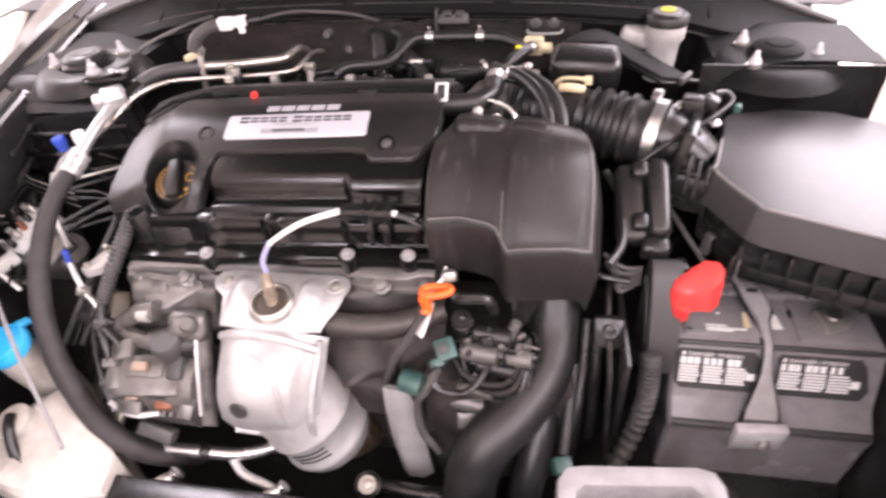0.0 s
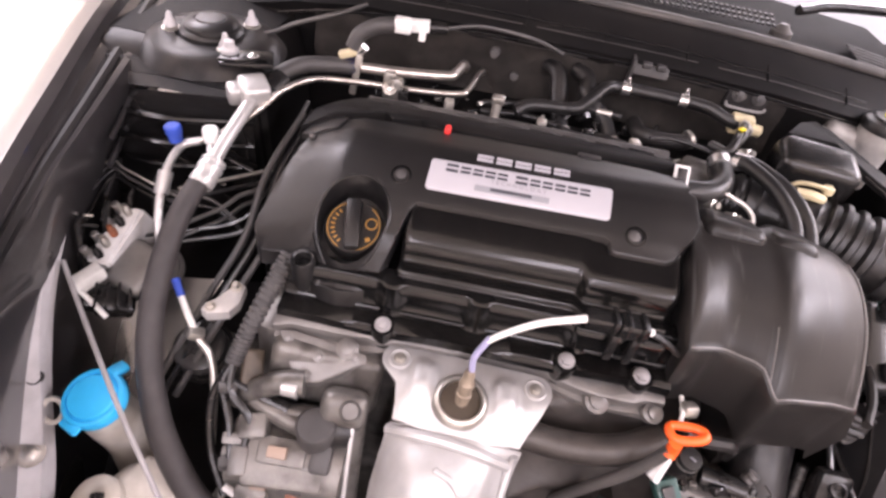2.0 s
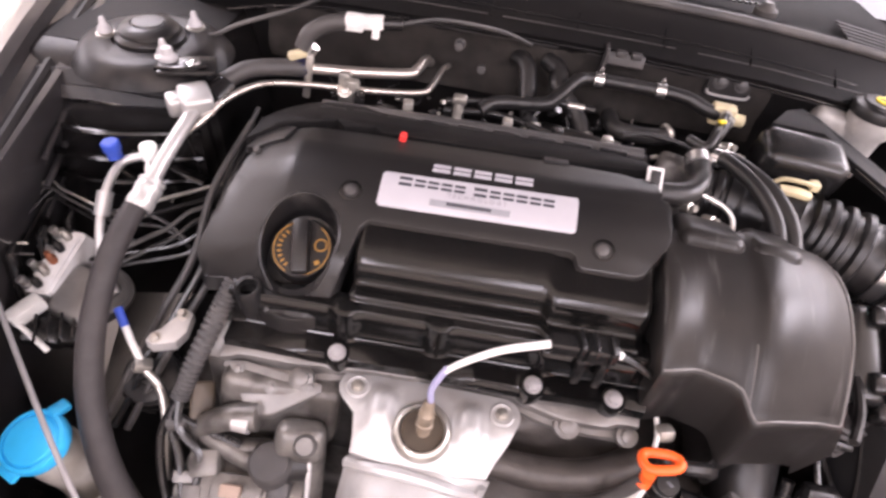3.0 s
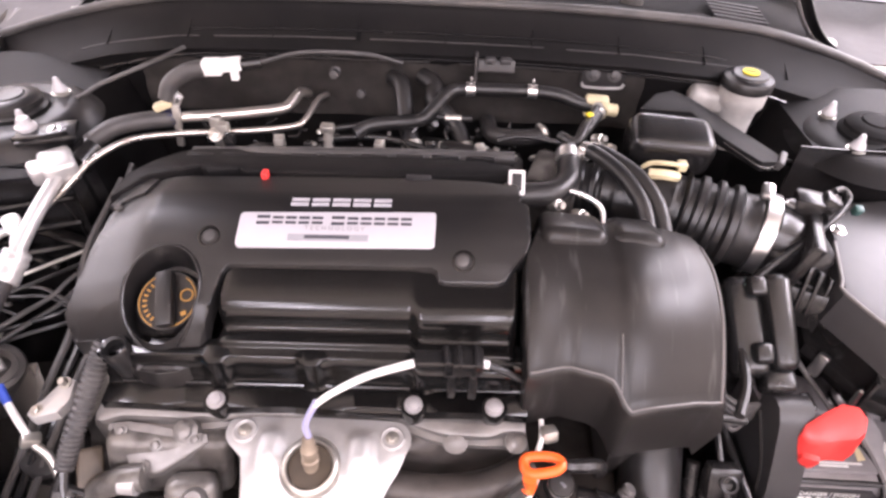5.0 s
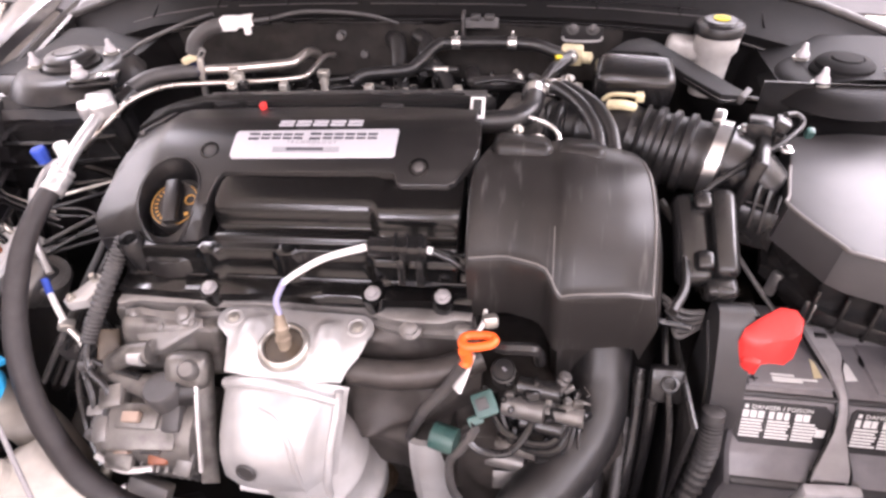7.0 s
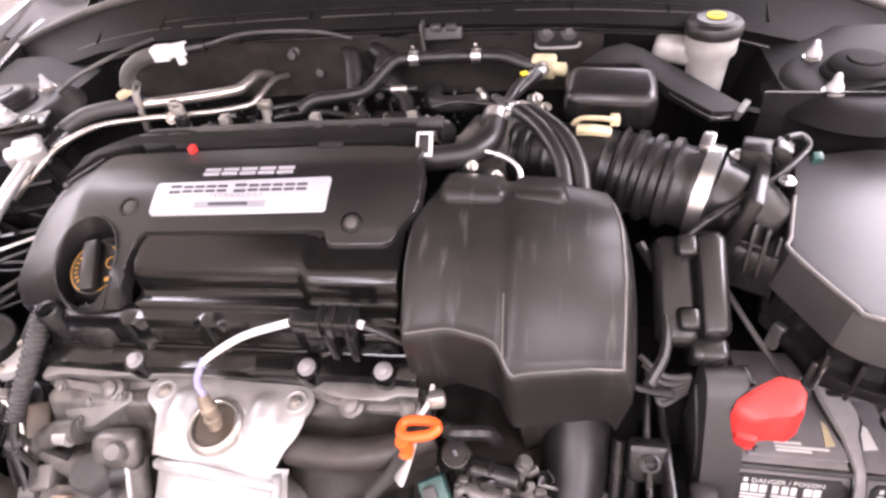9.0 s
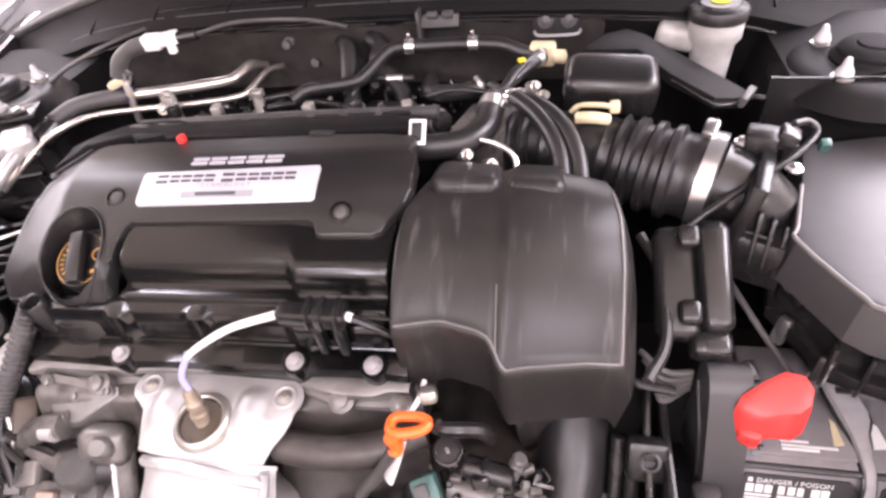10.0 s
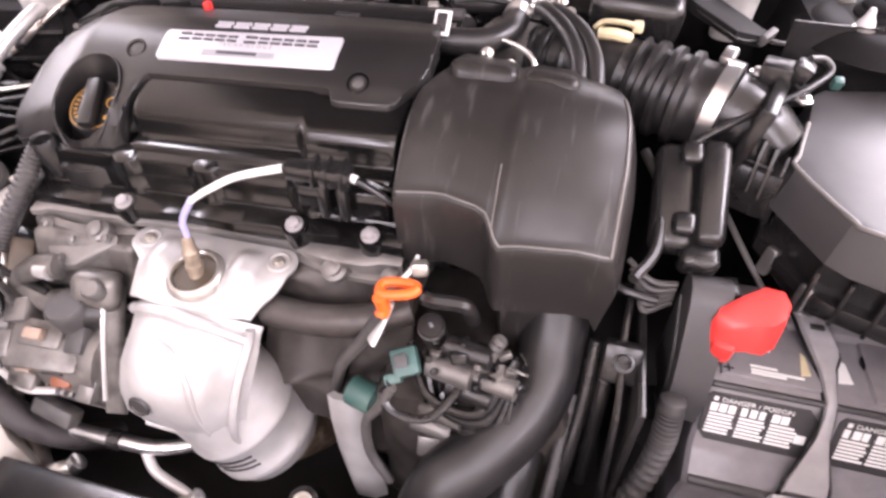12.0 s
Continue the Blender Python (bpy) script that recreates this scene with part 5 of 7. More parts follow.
    for x, y, z, w in ((0.483, 0.602, 0.655, 0.008), (0.485, 0.592, 0.657, 0.0125), (0.4875, 0.578, 0.657, 0.0125), (0.490, 0.568, 0.656, 0.0135), (0.4965, 0.553, 0.650, 0.0135), (0.4985, 0.545, 0.647, 0.012), (0.4985, 0.533, 0.643, 0.0075), (0.4985, 0.515, 0.640, 0.0055), (0.499, 0.500, 0.636, 0.0045), (0.499, 0.490, 0.627, 0.0045), (0.499, 0.478, 0.606, 0.006), (0.500, 0.466, 0.580, 0.014), (0.501, 0.458, 0.562, 0.020), (0.501, 0.452, 0.548, 0.021)):
        rows.append([(x - w, y, z - 0.006), (x - w * 0.86, y, z + 0.002), (x - w * 0.6, y, z + 0.003), (x + w * 0.6, y, z + 0.003), (x + w * 0.86, y, z + 0.002), (x + w, y, z - 0.006)])
    part("bar", grid(bmesh.new(), rows, thick=0.003), "greyplastic", h)
    for e in (0, 5):
        part("bar_lip", one(tube, [(r[e][0], r[e][1], r[e][2] + 0.001) for r in rows], 0.0022, 8, 3), "black", h, "dark rolled lip")
    part("bar_slot", one(box, (0.490, 0.569, 0.6595), (0.013, 0.006, 0.003), bev=0.001), "dark", h)
    part("rod", one(lathe, [(0.0042, -0.05), (0.0042, 0.044), (0.003, 0.047), (0, 0.047)], (0.476, 0.594, 0.648), (0.3, -0.15, 0.85), 10), "blockalu", h, "bright threaded rod")
    part("rod_nut", one(bolt, (0.479, 0.592, 0.660), (0.2, -0.05, 0.95), 0.0075, 0.008, 1.6), "steel", h)
    part("lower_bracket", one(box, (0.501, 0.446, 0.525), (0.062, 0.014, 0.05), (8, 0, 4), 0.004), "palegrey", h, "pale metal lower bracket")
    part("bracket_bolt", one(bolt, (0.508, 0.438, 0.52), (0, -1, 0.1), 0.006, 0.005), "steel", h)
    t = thing("corrugated_conduit", (0.35, 0.45, 0.5), "black corrugated cable conduit", "conduit")
    part("conduit", one(tube, [(0.360, 0.464, 0.628), (0.360, 0.456, 0.612), (0.360, 0.448, 0.585), (0.353, 0.435, 0.54), (0.332, 0.41, 0.49), (0.30, 0.385, 0.455)], 0.0112, 14, 18, rf=ribbed(0.14, 2)), "greyrub", t, "", 15)
    part("collar", one(lathe, [(0.012, 0), (0.012, 0.012), (0.009, 0.014), (0, 0.014)], (0.360, 0.464, 0.626), (0, 0.3, 1), 14), "greyrub", t)
    tr = thing("battery_tray", (0.5, 0.5, 0.40), "black plastic battery tray with tall side walls", "tray")
    part("tray_floor", one(box, (0.49, 0.52, 0.41), (0.28, 0.24, 0.02), bev=0.005), "black", tr)
    part("tray_wall", one(box, (0.325, 0.50, 0.56), (0.008, 0.16, 0.22), (0, 0, 0), 0.003), "black", tr)
    part("tray_rim", one(tube, [(0.322, 0.572, 0.70), (0.312, 0.55, 0.692), (0.308, 0.50, 0.672), (0.31, 0.44, 0.64), (0.312, 0.41, 0.56), (0.32, 0.40, 0.48)], 0.0035, 8, 5), "black", tr)


battery()


# ---- rear of the bay ----
def rear_pipes():
    p = thing("ac_suction_line", (-0.3, 0.78, 0.84), "thick bare aluminium air-conditioning pipe with black sleeve", "pipe")
    part("pipe_run", one(tube, [(-0.318, 0.806, 0.858), (-0.26, 0.822, 0.856), (-0.205, 0.842, 0.855), (-0.194, 0.856, 0.856), (-0.188, 0.885, 0.856), (-0.186, 0.915, 0.84)], 0.0068, 12, 8), "suction", p)
    part("sleeve", one(tube, [(-0.405, 0.752, 0.85), (-0.385, 0.775, 0.858), (-0.355, 0.79, 0.86), (-0.318, 0.806, 0.858)], 0.0105, 12, 6), "greyrub", p)
    part("blue_tape", one(tube, [(-0.337, 0.80, 0.859), (-0.316, 0.807, 0.858)], 0.0112, 12, 3), "inkblue", p, "dark blue tape")
    part("fitting_block", one(box, (-0.416, 0.706, 0.849), (0.034, 0.036, 0.028), (12, 0, 38), 0.006, 3), "pipe", p, "cast aluminium fitting block")
    part("block_head", one(box, (-0.434, 0.700, 0.845), (0.024, 0.022, 0.024), (12, 0, 38), 0.005, 3), "pipe", p)
    part("dark_joint", one(tube, [(-0.405, 0.72, 0.843), (-0.398, 0.745, 0.85)], 0.015, 14, 3), "black", p)
    q = thing("ac_liquid_line", (-0.25, 0.77, 0.82), "thin bare aluminium air-conditioning pipe", "pipe")
    part("pipe_run", one(tube, [(-0.47, 0.665, 0.79), (-0.45, 0.672, 0.80), (-0.425, 0.676, 0.818), (-0.402, 0.694, 0.836), (-0.388, 0.722, 0.848), (-0.362, 0.764, 0.850), (-0.315, 0.79, 0.845), (-0.24, 0.808, 0.842), (-0.185, 0.824, 0.842), (-0.172, 0.838, 0.845), (-0.164, 0.88, 0.85), (-0.16, 0.915, 0.84)], 0.0038, 10, 8), "suction", q)
    part("pipe_drop", one(tube, [(-0.47, 0.665, 0.79), (-0.488, 0.655, 0.785), (-0.492, 0.63, 0.775), (-0.49, 0.60, 0.755), (-0.482, 0.57, 0.725), (-0.475, 0.56, 0.705), (-0.46, 0.545, 0.69)], 0.005, 10, 8), "pipe", q)
    part("pipe_coupling", one(tube, [(-0.491, 0.618, 0.77), (-0.489, 0.598, 0.752)], 0.0085, 12, 3), "pipe", q)
    part("black_tape", one(tube, [(-0.455, 0.67, 0.798), (-0.445, 0.673, 0.801)], 0.0065, 10, 2), "black", q)
    v = thing("ac_service_port", (-0.497, 0.655, 0.79), "blue plastic cap on an air-conditioning service port", "cap")
    part("cap", one(lathe, [(0.008, 0), (0.0085, 0.008), (0.0098, 0.010), (0.0098, 0.019), (0.008, 0.021), (0, 0.021)], (-0.495, 0.655, 0.790), (-0.1, 0, 1), 18), "navy", v)
    # bracket for the pipes
    b = thing("pipe_bracket", (-0.27, 0.8, 0.81), "zinc plated pipe bracket", "bracket")
    for x, y in ((-0.275, 0.81), (-0.262, 0.795)):
        part("strap", one(box, (x, y, 0.835), (0.016, 0.012, 0.05), bev=0.003), "zinc", b)
    part("strap_bolt", one(bolt, (-0.27, 0.79, 0.846), (0, -0.7, 0.7), 0.006, 0.006), "zinc", b)
    c = thing("yellow_clip", (-0.322, 0.80, 0.87), "yellowed plastic clip with a steel stud", "clip")
    part("jaw", one(box, (-0.330, 0.803, 0.876), (0.026, 0.012, 0.010), (0, -20, 12), 0.003), "cream", c)
    part("stud", one(lathe, [(0.006, 0), (0.006, 0.014), (0, 0.014)], (-0.318, 0.805, 0.876), (0.4, 0, 0.6), 12), "steel", c)
    part("stem", one(box, (-0.318, 0.798, 0.85), (0.009, 0.006, 0.055), (0, 8, 0), 0.002), "zinc", c)
    k = thing("hose_bracket", (-0.437, 0.735, 0.86), "black stamped hose bracket with a pale nut", "bracket")
    part("bracket_plate", one(box, (-0.436, 0.736, 0.872), (0.062, 0.034, 0.006), (4, 0, 22), 0.002), "black", k)
    part("bracket_lip", one(tube, [(-0.462, 0.716, 0.874), (-0.436, 0.718, 0.877), (-0.412, 0.735, 0.876)], 0.003, 8, 4), "gloss", k)
    part("bracket_foot", one(box, (-0.44, 0.742, 0.855), (0.04, 0.012, 0.032), (0, 0, 22), 0.003), "black", k)
    part("pale_nut", one(lathe, [(0.0105, 0), (0.0105, 0.004), (0.007, 0.007), (0.006, 0.014), (0, 0.015)], (-0.458, 0.738, 0.875), n=14), "palegrey", k)
    part("small_stud", one(bolt, (-0.428, 0.738, 0.875), r=0.0045, h=0.004), "steel", k)
    w = thing("white_connector", (-0.25, 0.82, 0.90), "white plastic electrical connector on a black loom", "connector")
    part("housing", one(box, (-0.266, 0.818, 0.920), (0.022, 0.017, 0.018), (0, 0, 6), 0.003), "white", w)
    part("nose", one(box, (-0.245, 0.822, 0.922), (0.024, 0.014, 0.014), (0, -6, 6), 0.002), "white", w)
    part("lever", one(box, (-0.240, 0.814, 0.912), (0.008, 0.008, 0.01), bev=0.001), "white", w)
    part("loom", one(tube, [(-0.275, 0.818, 0.918), (-0.297, 0.816, 0.913), (-0.318, 0.811, 0.900), (-0.326, 0.806, 0.882)], 0.010, 12, 6), "greyrub", w)
    part("black_end", one(tube, [(-0.234, 0.824, 0.921), (-0.212, 0.83, 0.922)], 0.0075, 10, 2), "black", w)
    part("cable", one(tube, [(-0.214, 0.83, 0.922), (-0.17, 0.862, 0.922), (-0.10, 0.9, 0.906), (-0.055, 0.918, 0.888)], 0.0026, 8, 8), "greyrub", w)


rear_pipes()


def vacuum_hoses():
    h = thing("brake_vacuum_hose", (0.06, 0.85, 0.84), "long bent black rubber vacuum hose with steel clips", "hose")
    part("hose_body", one(tube, [(-0.105, 0.815, 0.840), (-0.085, 0.826, 0.848), (-0.03, 0.838, 0.850), (-0.012, 0.85, 0.858), (0.008, 0.872, 0.872), (0.025, 0.882, 0.873), (0.06, 0.884, 0.873), (0.115, 0.884, 0.873), (0.15, 0.88, 0.872), (0.175, 0.872, 0.866), (0.192, 0.87, 0.862)], 0.0085, 12, 8), "rubber", h)
    for x, y in ((0.036, 0.883), (0.115, 0.884)):
        part("spring_clip", one(tube, [(x - 0.006, y, 0.873), (x + 0.006, y, 0.873)], 0.0105, 14, 2), "steel", h)
        part("clip_ear", one(box, (x, y - 0.002, 0.887), (0.004, 0.005, 0.008), bev=0.001), "steel", h)
    c = thing("cream_valve", (0.2, 0.87, 0.85), "cream plastic check valve", "valve")
    part("valve_body", one(box, (0.198, 0.874, 0.862), (0.03, 0.02, 0.026), (0, 0, -6), 0.004), "cream", c)
    part("valve_nose", one(lathe, [(0.008, 0), (0.008, 0.012), (0.004, 0.014), (0, 0.014)], (0.212, 0.87, 0.86), (1, -0.2, 0), 12), "cream", c)
    loops = [
        ("heater_hose", [(0.06, 0.868, 0.836), (0.066, 0.838, 0.836), (0.09, 0.828, 0.838), (0.12, 0.826, 0.842), (0.132, 0.832, 0.848)], 0.0105),
        ("heater_hose", [(-0.02, 0.86, 0.80), (0.01, 0.83, 0.815), (0.06, 0.79, 0.83), (0.095, 0.765, 0.835)], 0.012),
        ("heater_hose", [(-0.07, 0.93, 0.862), (-0.055, 0.905, 0.862), (-0.045, 0.86, 0.83), (-0.03, 0.82, 0.80)], 0.0115),
        ("heater_hose", [(-0.03, 0.93, 0.866), (-0.012, 0.91, 0.862), (-0.01, 0.885, 0.852), (0.02, 0.86, 0.83), (0.04, 0.82, 0.80)], 0.0115),
        ("fuel_hose", [(-0.15, 0.83, 0.835), (-0.08, 0.845, 0.84), (-0.03, 0.862, 0.842), (0.04, 0.862, 0.842)], 0.004),
        ("fuel_hose", [(-0.15, 0.815, 0.83), (-0.08, 0.822, 0.833), (0.0, 0.80, 0.83), (0.06, 0.78, 0.832)], 0.004),
        ("fuel_hose", [(0.07, 0.80, 0.85), (0.10, 0.806, 0.853), (0.14, 0.80, 0.852), (0.16, 0.79, 0.85)], 0.003),
        ("breather_hose", [(0.145, 0.80, 0.86), (0.16, 0.78, 0.865), (0.172, 0.80, 0.874), (0.19, 0.84, 0.872), (0.198, 0.862, 0.868)], 0.006),
        ("breather_hose", [(0.155, 0.775, 0.86), (0.168, 0.79, 0.868), (0.186, 0.82, 0.872), (0.20, 0.85, 0.868)], 0.006),
    ]
    for name, pts, r in loops:
        t = thing(name, pts[0], "black rubber hose among the pipes at the firewall", "hose", group="hoses behind the engine")
        part("hose_body", one(tube, pts, r, 10, 8), "rubber", t)
        part("hose_clip", one(tube, [Vector(pts[-1]).lerp(Vector(pts[-2]), 0.2), Vector(pts[-1]).lerp(Vector(pts[-2]), 0.5)], r * 1.2, 12, 2), "zinc", t)
    e = thing("breather_elbow", (0.12, 0.70, 0.85), "fat black rubber elbow hose with a white-marked clamp", "hose")
    part("elbow", one(tube, [(0.075, 0.688, 0.852), (0.10, 0.69, 0.852), (0.128, 0.698, 0.852), (0.145, 0.718, 0.854), (0.15, 0.745, 0.856), (0.15, 0.77, 0.858)], 0.0135, 16, 8), "rubber", e)
    part("clamp_frame", one(box, (0.086, 0.684, 0.872), (0.017, 0.026, 0.003), (42, 0, 0), 0.001), "label", e, "white square spring clamp")
    part("clamp_window", one(box, (0.086, 0.682, 0.874), (0.010, 0.018, 0.003), (42, 0, 0), 0.0005), "dark", e)
    part("steel_clamp", one(tube, [(0.149, 0.748, 0.856), (0.15, 0.764, 0.857)], 0.0148, 16, 2), "steel", e)
    for dx in (0.0, 0.016):
        w = thing("water_hose", (0.18 + dx, 0.72, 0.84), "curved black rubber water hose with a steel end clip", "hose", group="paired water hoses")
        part("hose_body", one(tube, [(0.168 + dx * 0.6, 0.768, 0.862), (0.18 + dx * 0.7, 0.755, 0.866), (0.205 + dx, 0.72, 0.862), (0.222 + dx, 0.685, 0.85), (0.228 + dx, 0.655, 0.832)], 0.0085, 12, 8), "rubber", w)
        part("end_clip", one(tube, [(0.168 + dx * 0.6, 0.768, 0.862), (0.174 + dx * 0.7, 0.762, 0.864)], 0.0105, 12, 2), "steel", w)
    m = thing("throttle_body", (0.15, 0.76, 0.78), "cast aluminium throttle body with plugs", "throttle")
    part("housing", one(box, (0.14, 0.765, 0.80), (0.06, 0.07, 0.08), (0, 0, -18), 0.008), "alu_dirty", m)
    part("bright_rod", one(tube, [(0.13, 0.70, 0.858), (0.165, 0.694, 0.85), (0.18, 0.684, 0.842), (0.182, 0.67, 0.83)], 0.003, 8, 6), "steel", m, "bright thin pipe")
    for x, y, z in ((0.13, 0.685, 0.845), (0.155, 0.678, 0.838), (0.20, 0.79, 0.852), (0.19, 0.80, 0.858)):
        part("fitting", one(lathe, [(0.006, -0.006), (0.006, 0.006), (0.004, 0.007), (0.004, 0.012), (0, 0.012)], (x, y, z), (0.5, -0.6, 0.4), 12), "zinc", m)
    part("yellow_mark", one(box, (0.178, 0.815, 0.882), (0.008, 0.006, 0.003), (0, 0, 30), 0.0005), "yellow", m)
    i = thing("intake_manifold", (-0.1, 0.80, 0.70), "dark plastic intake manifold behind the engine", "manifold")
    for k in range(4):
        x = -0.22 + 0.075 * k
        part("runner", one(tube, [(x, 0.72, 0.80), (x, 0.77, 0.815), (x, 0.82, 0.78), (x, 0.85, 0.70)], 0.028, 14, 6), "black", i)
    part("fuel_rail", one(tube, [(-0.29, 0.765, 0.835), (-0.1, 0.768, 0.842), (0.09, 0.765, 0.848)], 0.008, 10, 4), "greyrub", i)
    for k in range(6):
        x = -0.25 + 0.06 * k
        part("rail_clip", one(box, (x, 0.78, 0.846), (0.012, 0.014, 0.016), (0, 0, 8 * (k % 3)), 0.002), "zinc" if k % 2 else "black", i)
    part("pale_bolt", one(tube, [(-0.13, 0.775, 0.84), (-0.13, 0.78, 0.866)], 0.006, 10, 2), "zinc", i)
    part("pale_bolt_head", one(box, (-0.13, 0.78, 0.868), (0.016, 0.012, 0.010), bev=0.002), "zinc", i)
    # firewall bits
    b = thing("firewall_bracket", (0.06, 0.91, 0.88), "dull stamped bracket on the firewall", "bracket")
    part("plate", one(box, (0.068, 0.922, 0.888), (0.05, 0.012, 0.016), (-20, 0, 0), 0.002), "greyrub", b)
    part("arm", one(box, (0.042, 0.92, 0.884), (0.004, 0.02, 0.04), bev=0.001), "greyrub", b)
    for k in range(2):
        part("plate_tab", one(box, (0.06 + 0.02 * k, 0.916, 0.898), (0.014, 0.01, 0.008), bev=0.002), "greyrub", b)
    clutter("rear_tangle", i, "black", 21, 70, (-0.30, 0.775, 0.81), (0.13, 0.86, 0.838), (0.004, 0.012), "black clips and small hoses behind the engine")
    clutter("rear_bright_tangle", i, "zinc", 22, 16, (-0.28, 0.78, 0.815), (0.12, 0.85, 0.838), (0.003, 0.007), "small bright fasteners behind the engine")
    g = thing("firewall_grommet_bolts", (0.21, 0.92, 0.87), "two grey bolts on a black firewall plate", "fastener")
    part("backing", one(box, (0.213, 0.932, 0.876), (0.06, 0.008, 0.034), bev=0.003), "dark", g)
    for x in (0.199, 0.227):
        part("bolt_head", one(bolt, (x, 0.928, 0.88), (0, -1, 0.3), 0.0065, 0.006), "greyrub", g)
    part("lower_edge", one(tube, [(0.185, 0.926, 0.868), (0.192, 0.926, 0.862), (0.235, 0.926, 0.862), (0.242, 0.926, 0.868)], 0.002, 6, 4), "pipe", g)
    for x, z in ((-0.15, 0.862), (-0.115, 0.835), (-0.02, 0.86)):
        s = thing("firewall_stud", (x, 0.93, z), "small grey stud on the firewall", "fastener", group="studs on the firewall")
        part("stud", one(lathe, [(0.010, 0), (0.010, 0.004), (0.006, 0.006), (0.006, 0.016), (0, 0.017)], (x, 0.938, z), (0, -1, 0.2), 12), "greyrub", s)


vacuum_hoses()


def brake_reservoir():
    b = thing("brake_fluid_reservoir", (0.39, 0.90, 0.80), "translucent white brake fluid reservoir with black cap", "reservoir")
    part("body", one(lathe, [(0.021, -0.09), (0.023, -0.05), (0.024, -0.034), (0.0295, -0.026), (0.0295, -0.004), (0.027, 0.0)], (0.392, 0.906, 0.888), n=30), "fluid", b)
    part("side_chamber", one(box, (0.356, 0.925, 0.858), (0.05, 0.045, 0.028), (0, 8, -12), 0.009, 3), "fluid", b)
    cap = part("cap", one(lathe, [(0.0315, -0.007), (0.032, 0.003), (0.030, 0.006), (0.023, 0.008), (0.021, 0.011), (0, 0.012)], (0.392, 0.906, 0.890), n=34), "rubber", b, "black screw cap")
    part("yellow_symbol", one(lathe, [(0.0105, 0.0), (0.0105, 0.0012), (0, 0.0012)], (0.392, 0.906, 0.902), n=20), "yellow", cap, "round yellow symbol")
    part("symbol_bar", one(box, (0.392, 0.906, 0.9035), (0.012, 0.003, 0.0008), (0, 0, -20), 0), "ink", cap)
    r = thing("vacuum_chamber", (0.29, 0.80, 0.80), "rounded gloss black plastic resonance chamber", "chamber")
    part("chamber_body", one(box, (0.272, 0.794, 0.860), (0.098, 0.062, 0.052), (10, 3, -2), 0.016, 5), "black", r)
    part("chamber_seam", one(tube, [(0.274, 0.763, 0.853), (0.284, 0.764, 0.859), (0.300, 0.768, 0.868)], 0.0018, 6, 4), "black", r)
    y = thing("yellow_hose_clip", (0.257, 0.74, 0.86), "yellow plated spring hose clip", "clip")
    part("clip_band", one(tube, [(0.234, 0.748, 0.856), (0.242, 0.745, 0.864), (0.262, 0.741, 0.866), (0.274, 0.744, 0.862)], 0.0055, 8, 6, flat=0.5), "cream", y)
    part("clip_ear", one(box, (0.275, 0.745, 0.862), (0.01, 0.012, 0.01), bev=0.002), "cream", y)
    part("clip_base", one(tube, [(0.238, 0.737, 0.855), (0.254, 0.733, 0.857), (0.270, 0.735, 0.853)], 0.006, 8, 5), "cream", y)
    p = thing("black_shroud_panel", (0.36, 0.82, 0.80), "flat matt black plastic shroud", "panel")
    part("sheet", plate(bmesh.new(), [(0.240, 0.832), (0.268, 0.872), (0.292, 0.884), (0.312, 0.876), (0.412, 0.803), (0.402, 0.782), (0.372, 0.764), (0.330, 0.79), (0.30, 0.826)], lambda x, y: 0.884 - 0.34 * max(0, x - 0.30), 0.012, bev=0.002), "cowl", p)
    part("front_lip", one(tube, [(0.398, 0.779, 0.845), (0.372, 0.763, 0.853), (0.332, 0.788, 0.868)], 0.0016, 8, 4), "black", p)
    part("end_clip", one(box, (0.408, 0.79, 0.846), (0.008, 0.03, 0.012), (0, 16, -30), 0.002), "greyrub", p, "grey end clip")


brake_reservoir()


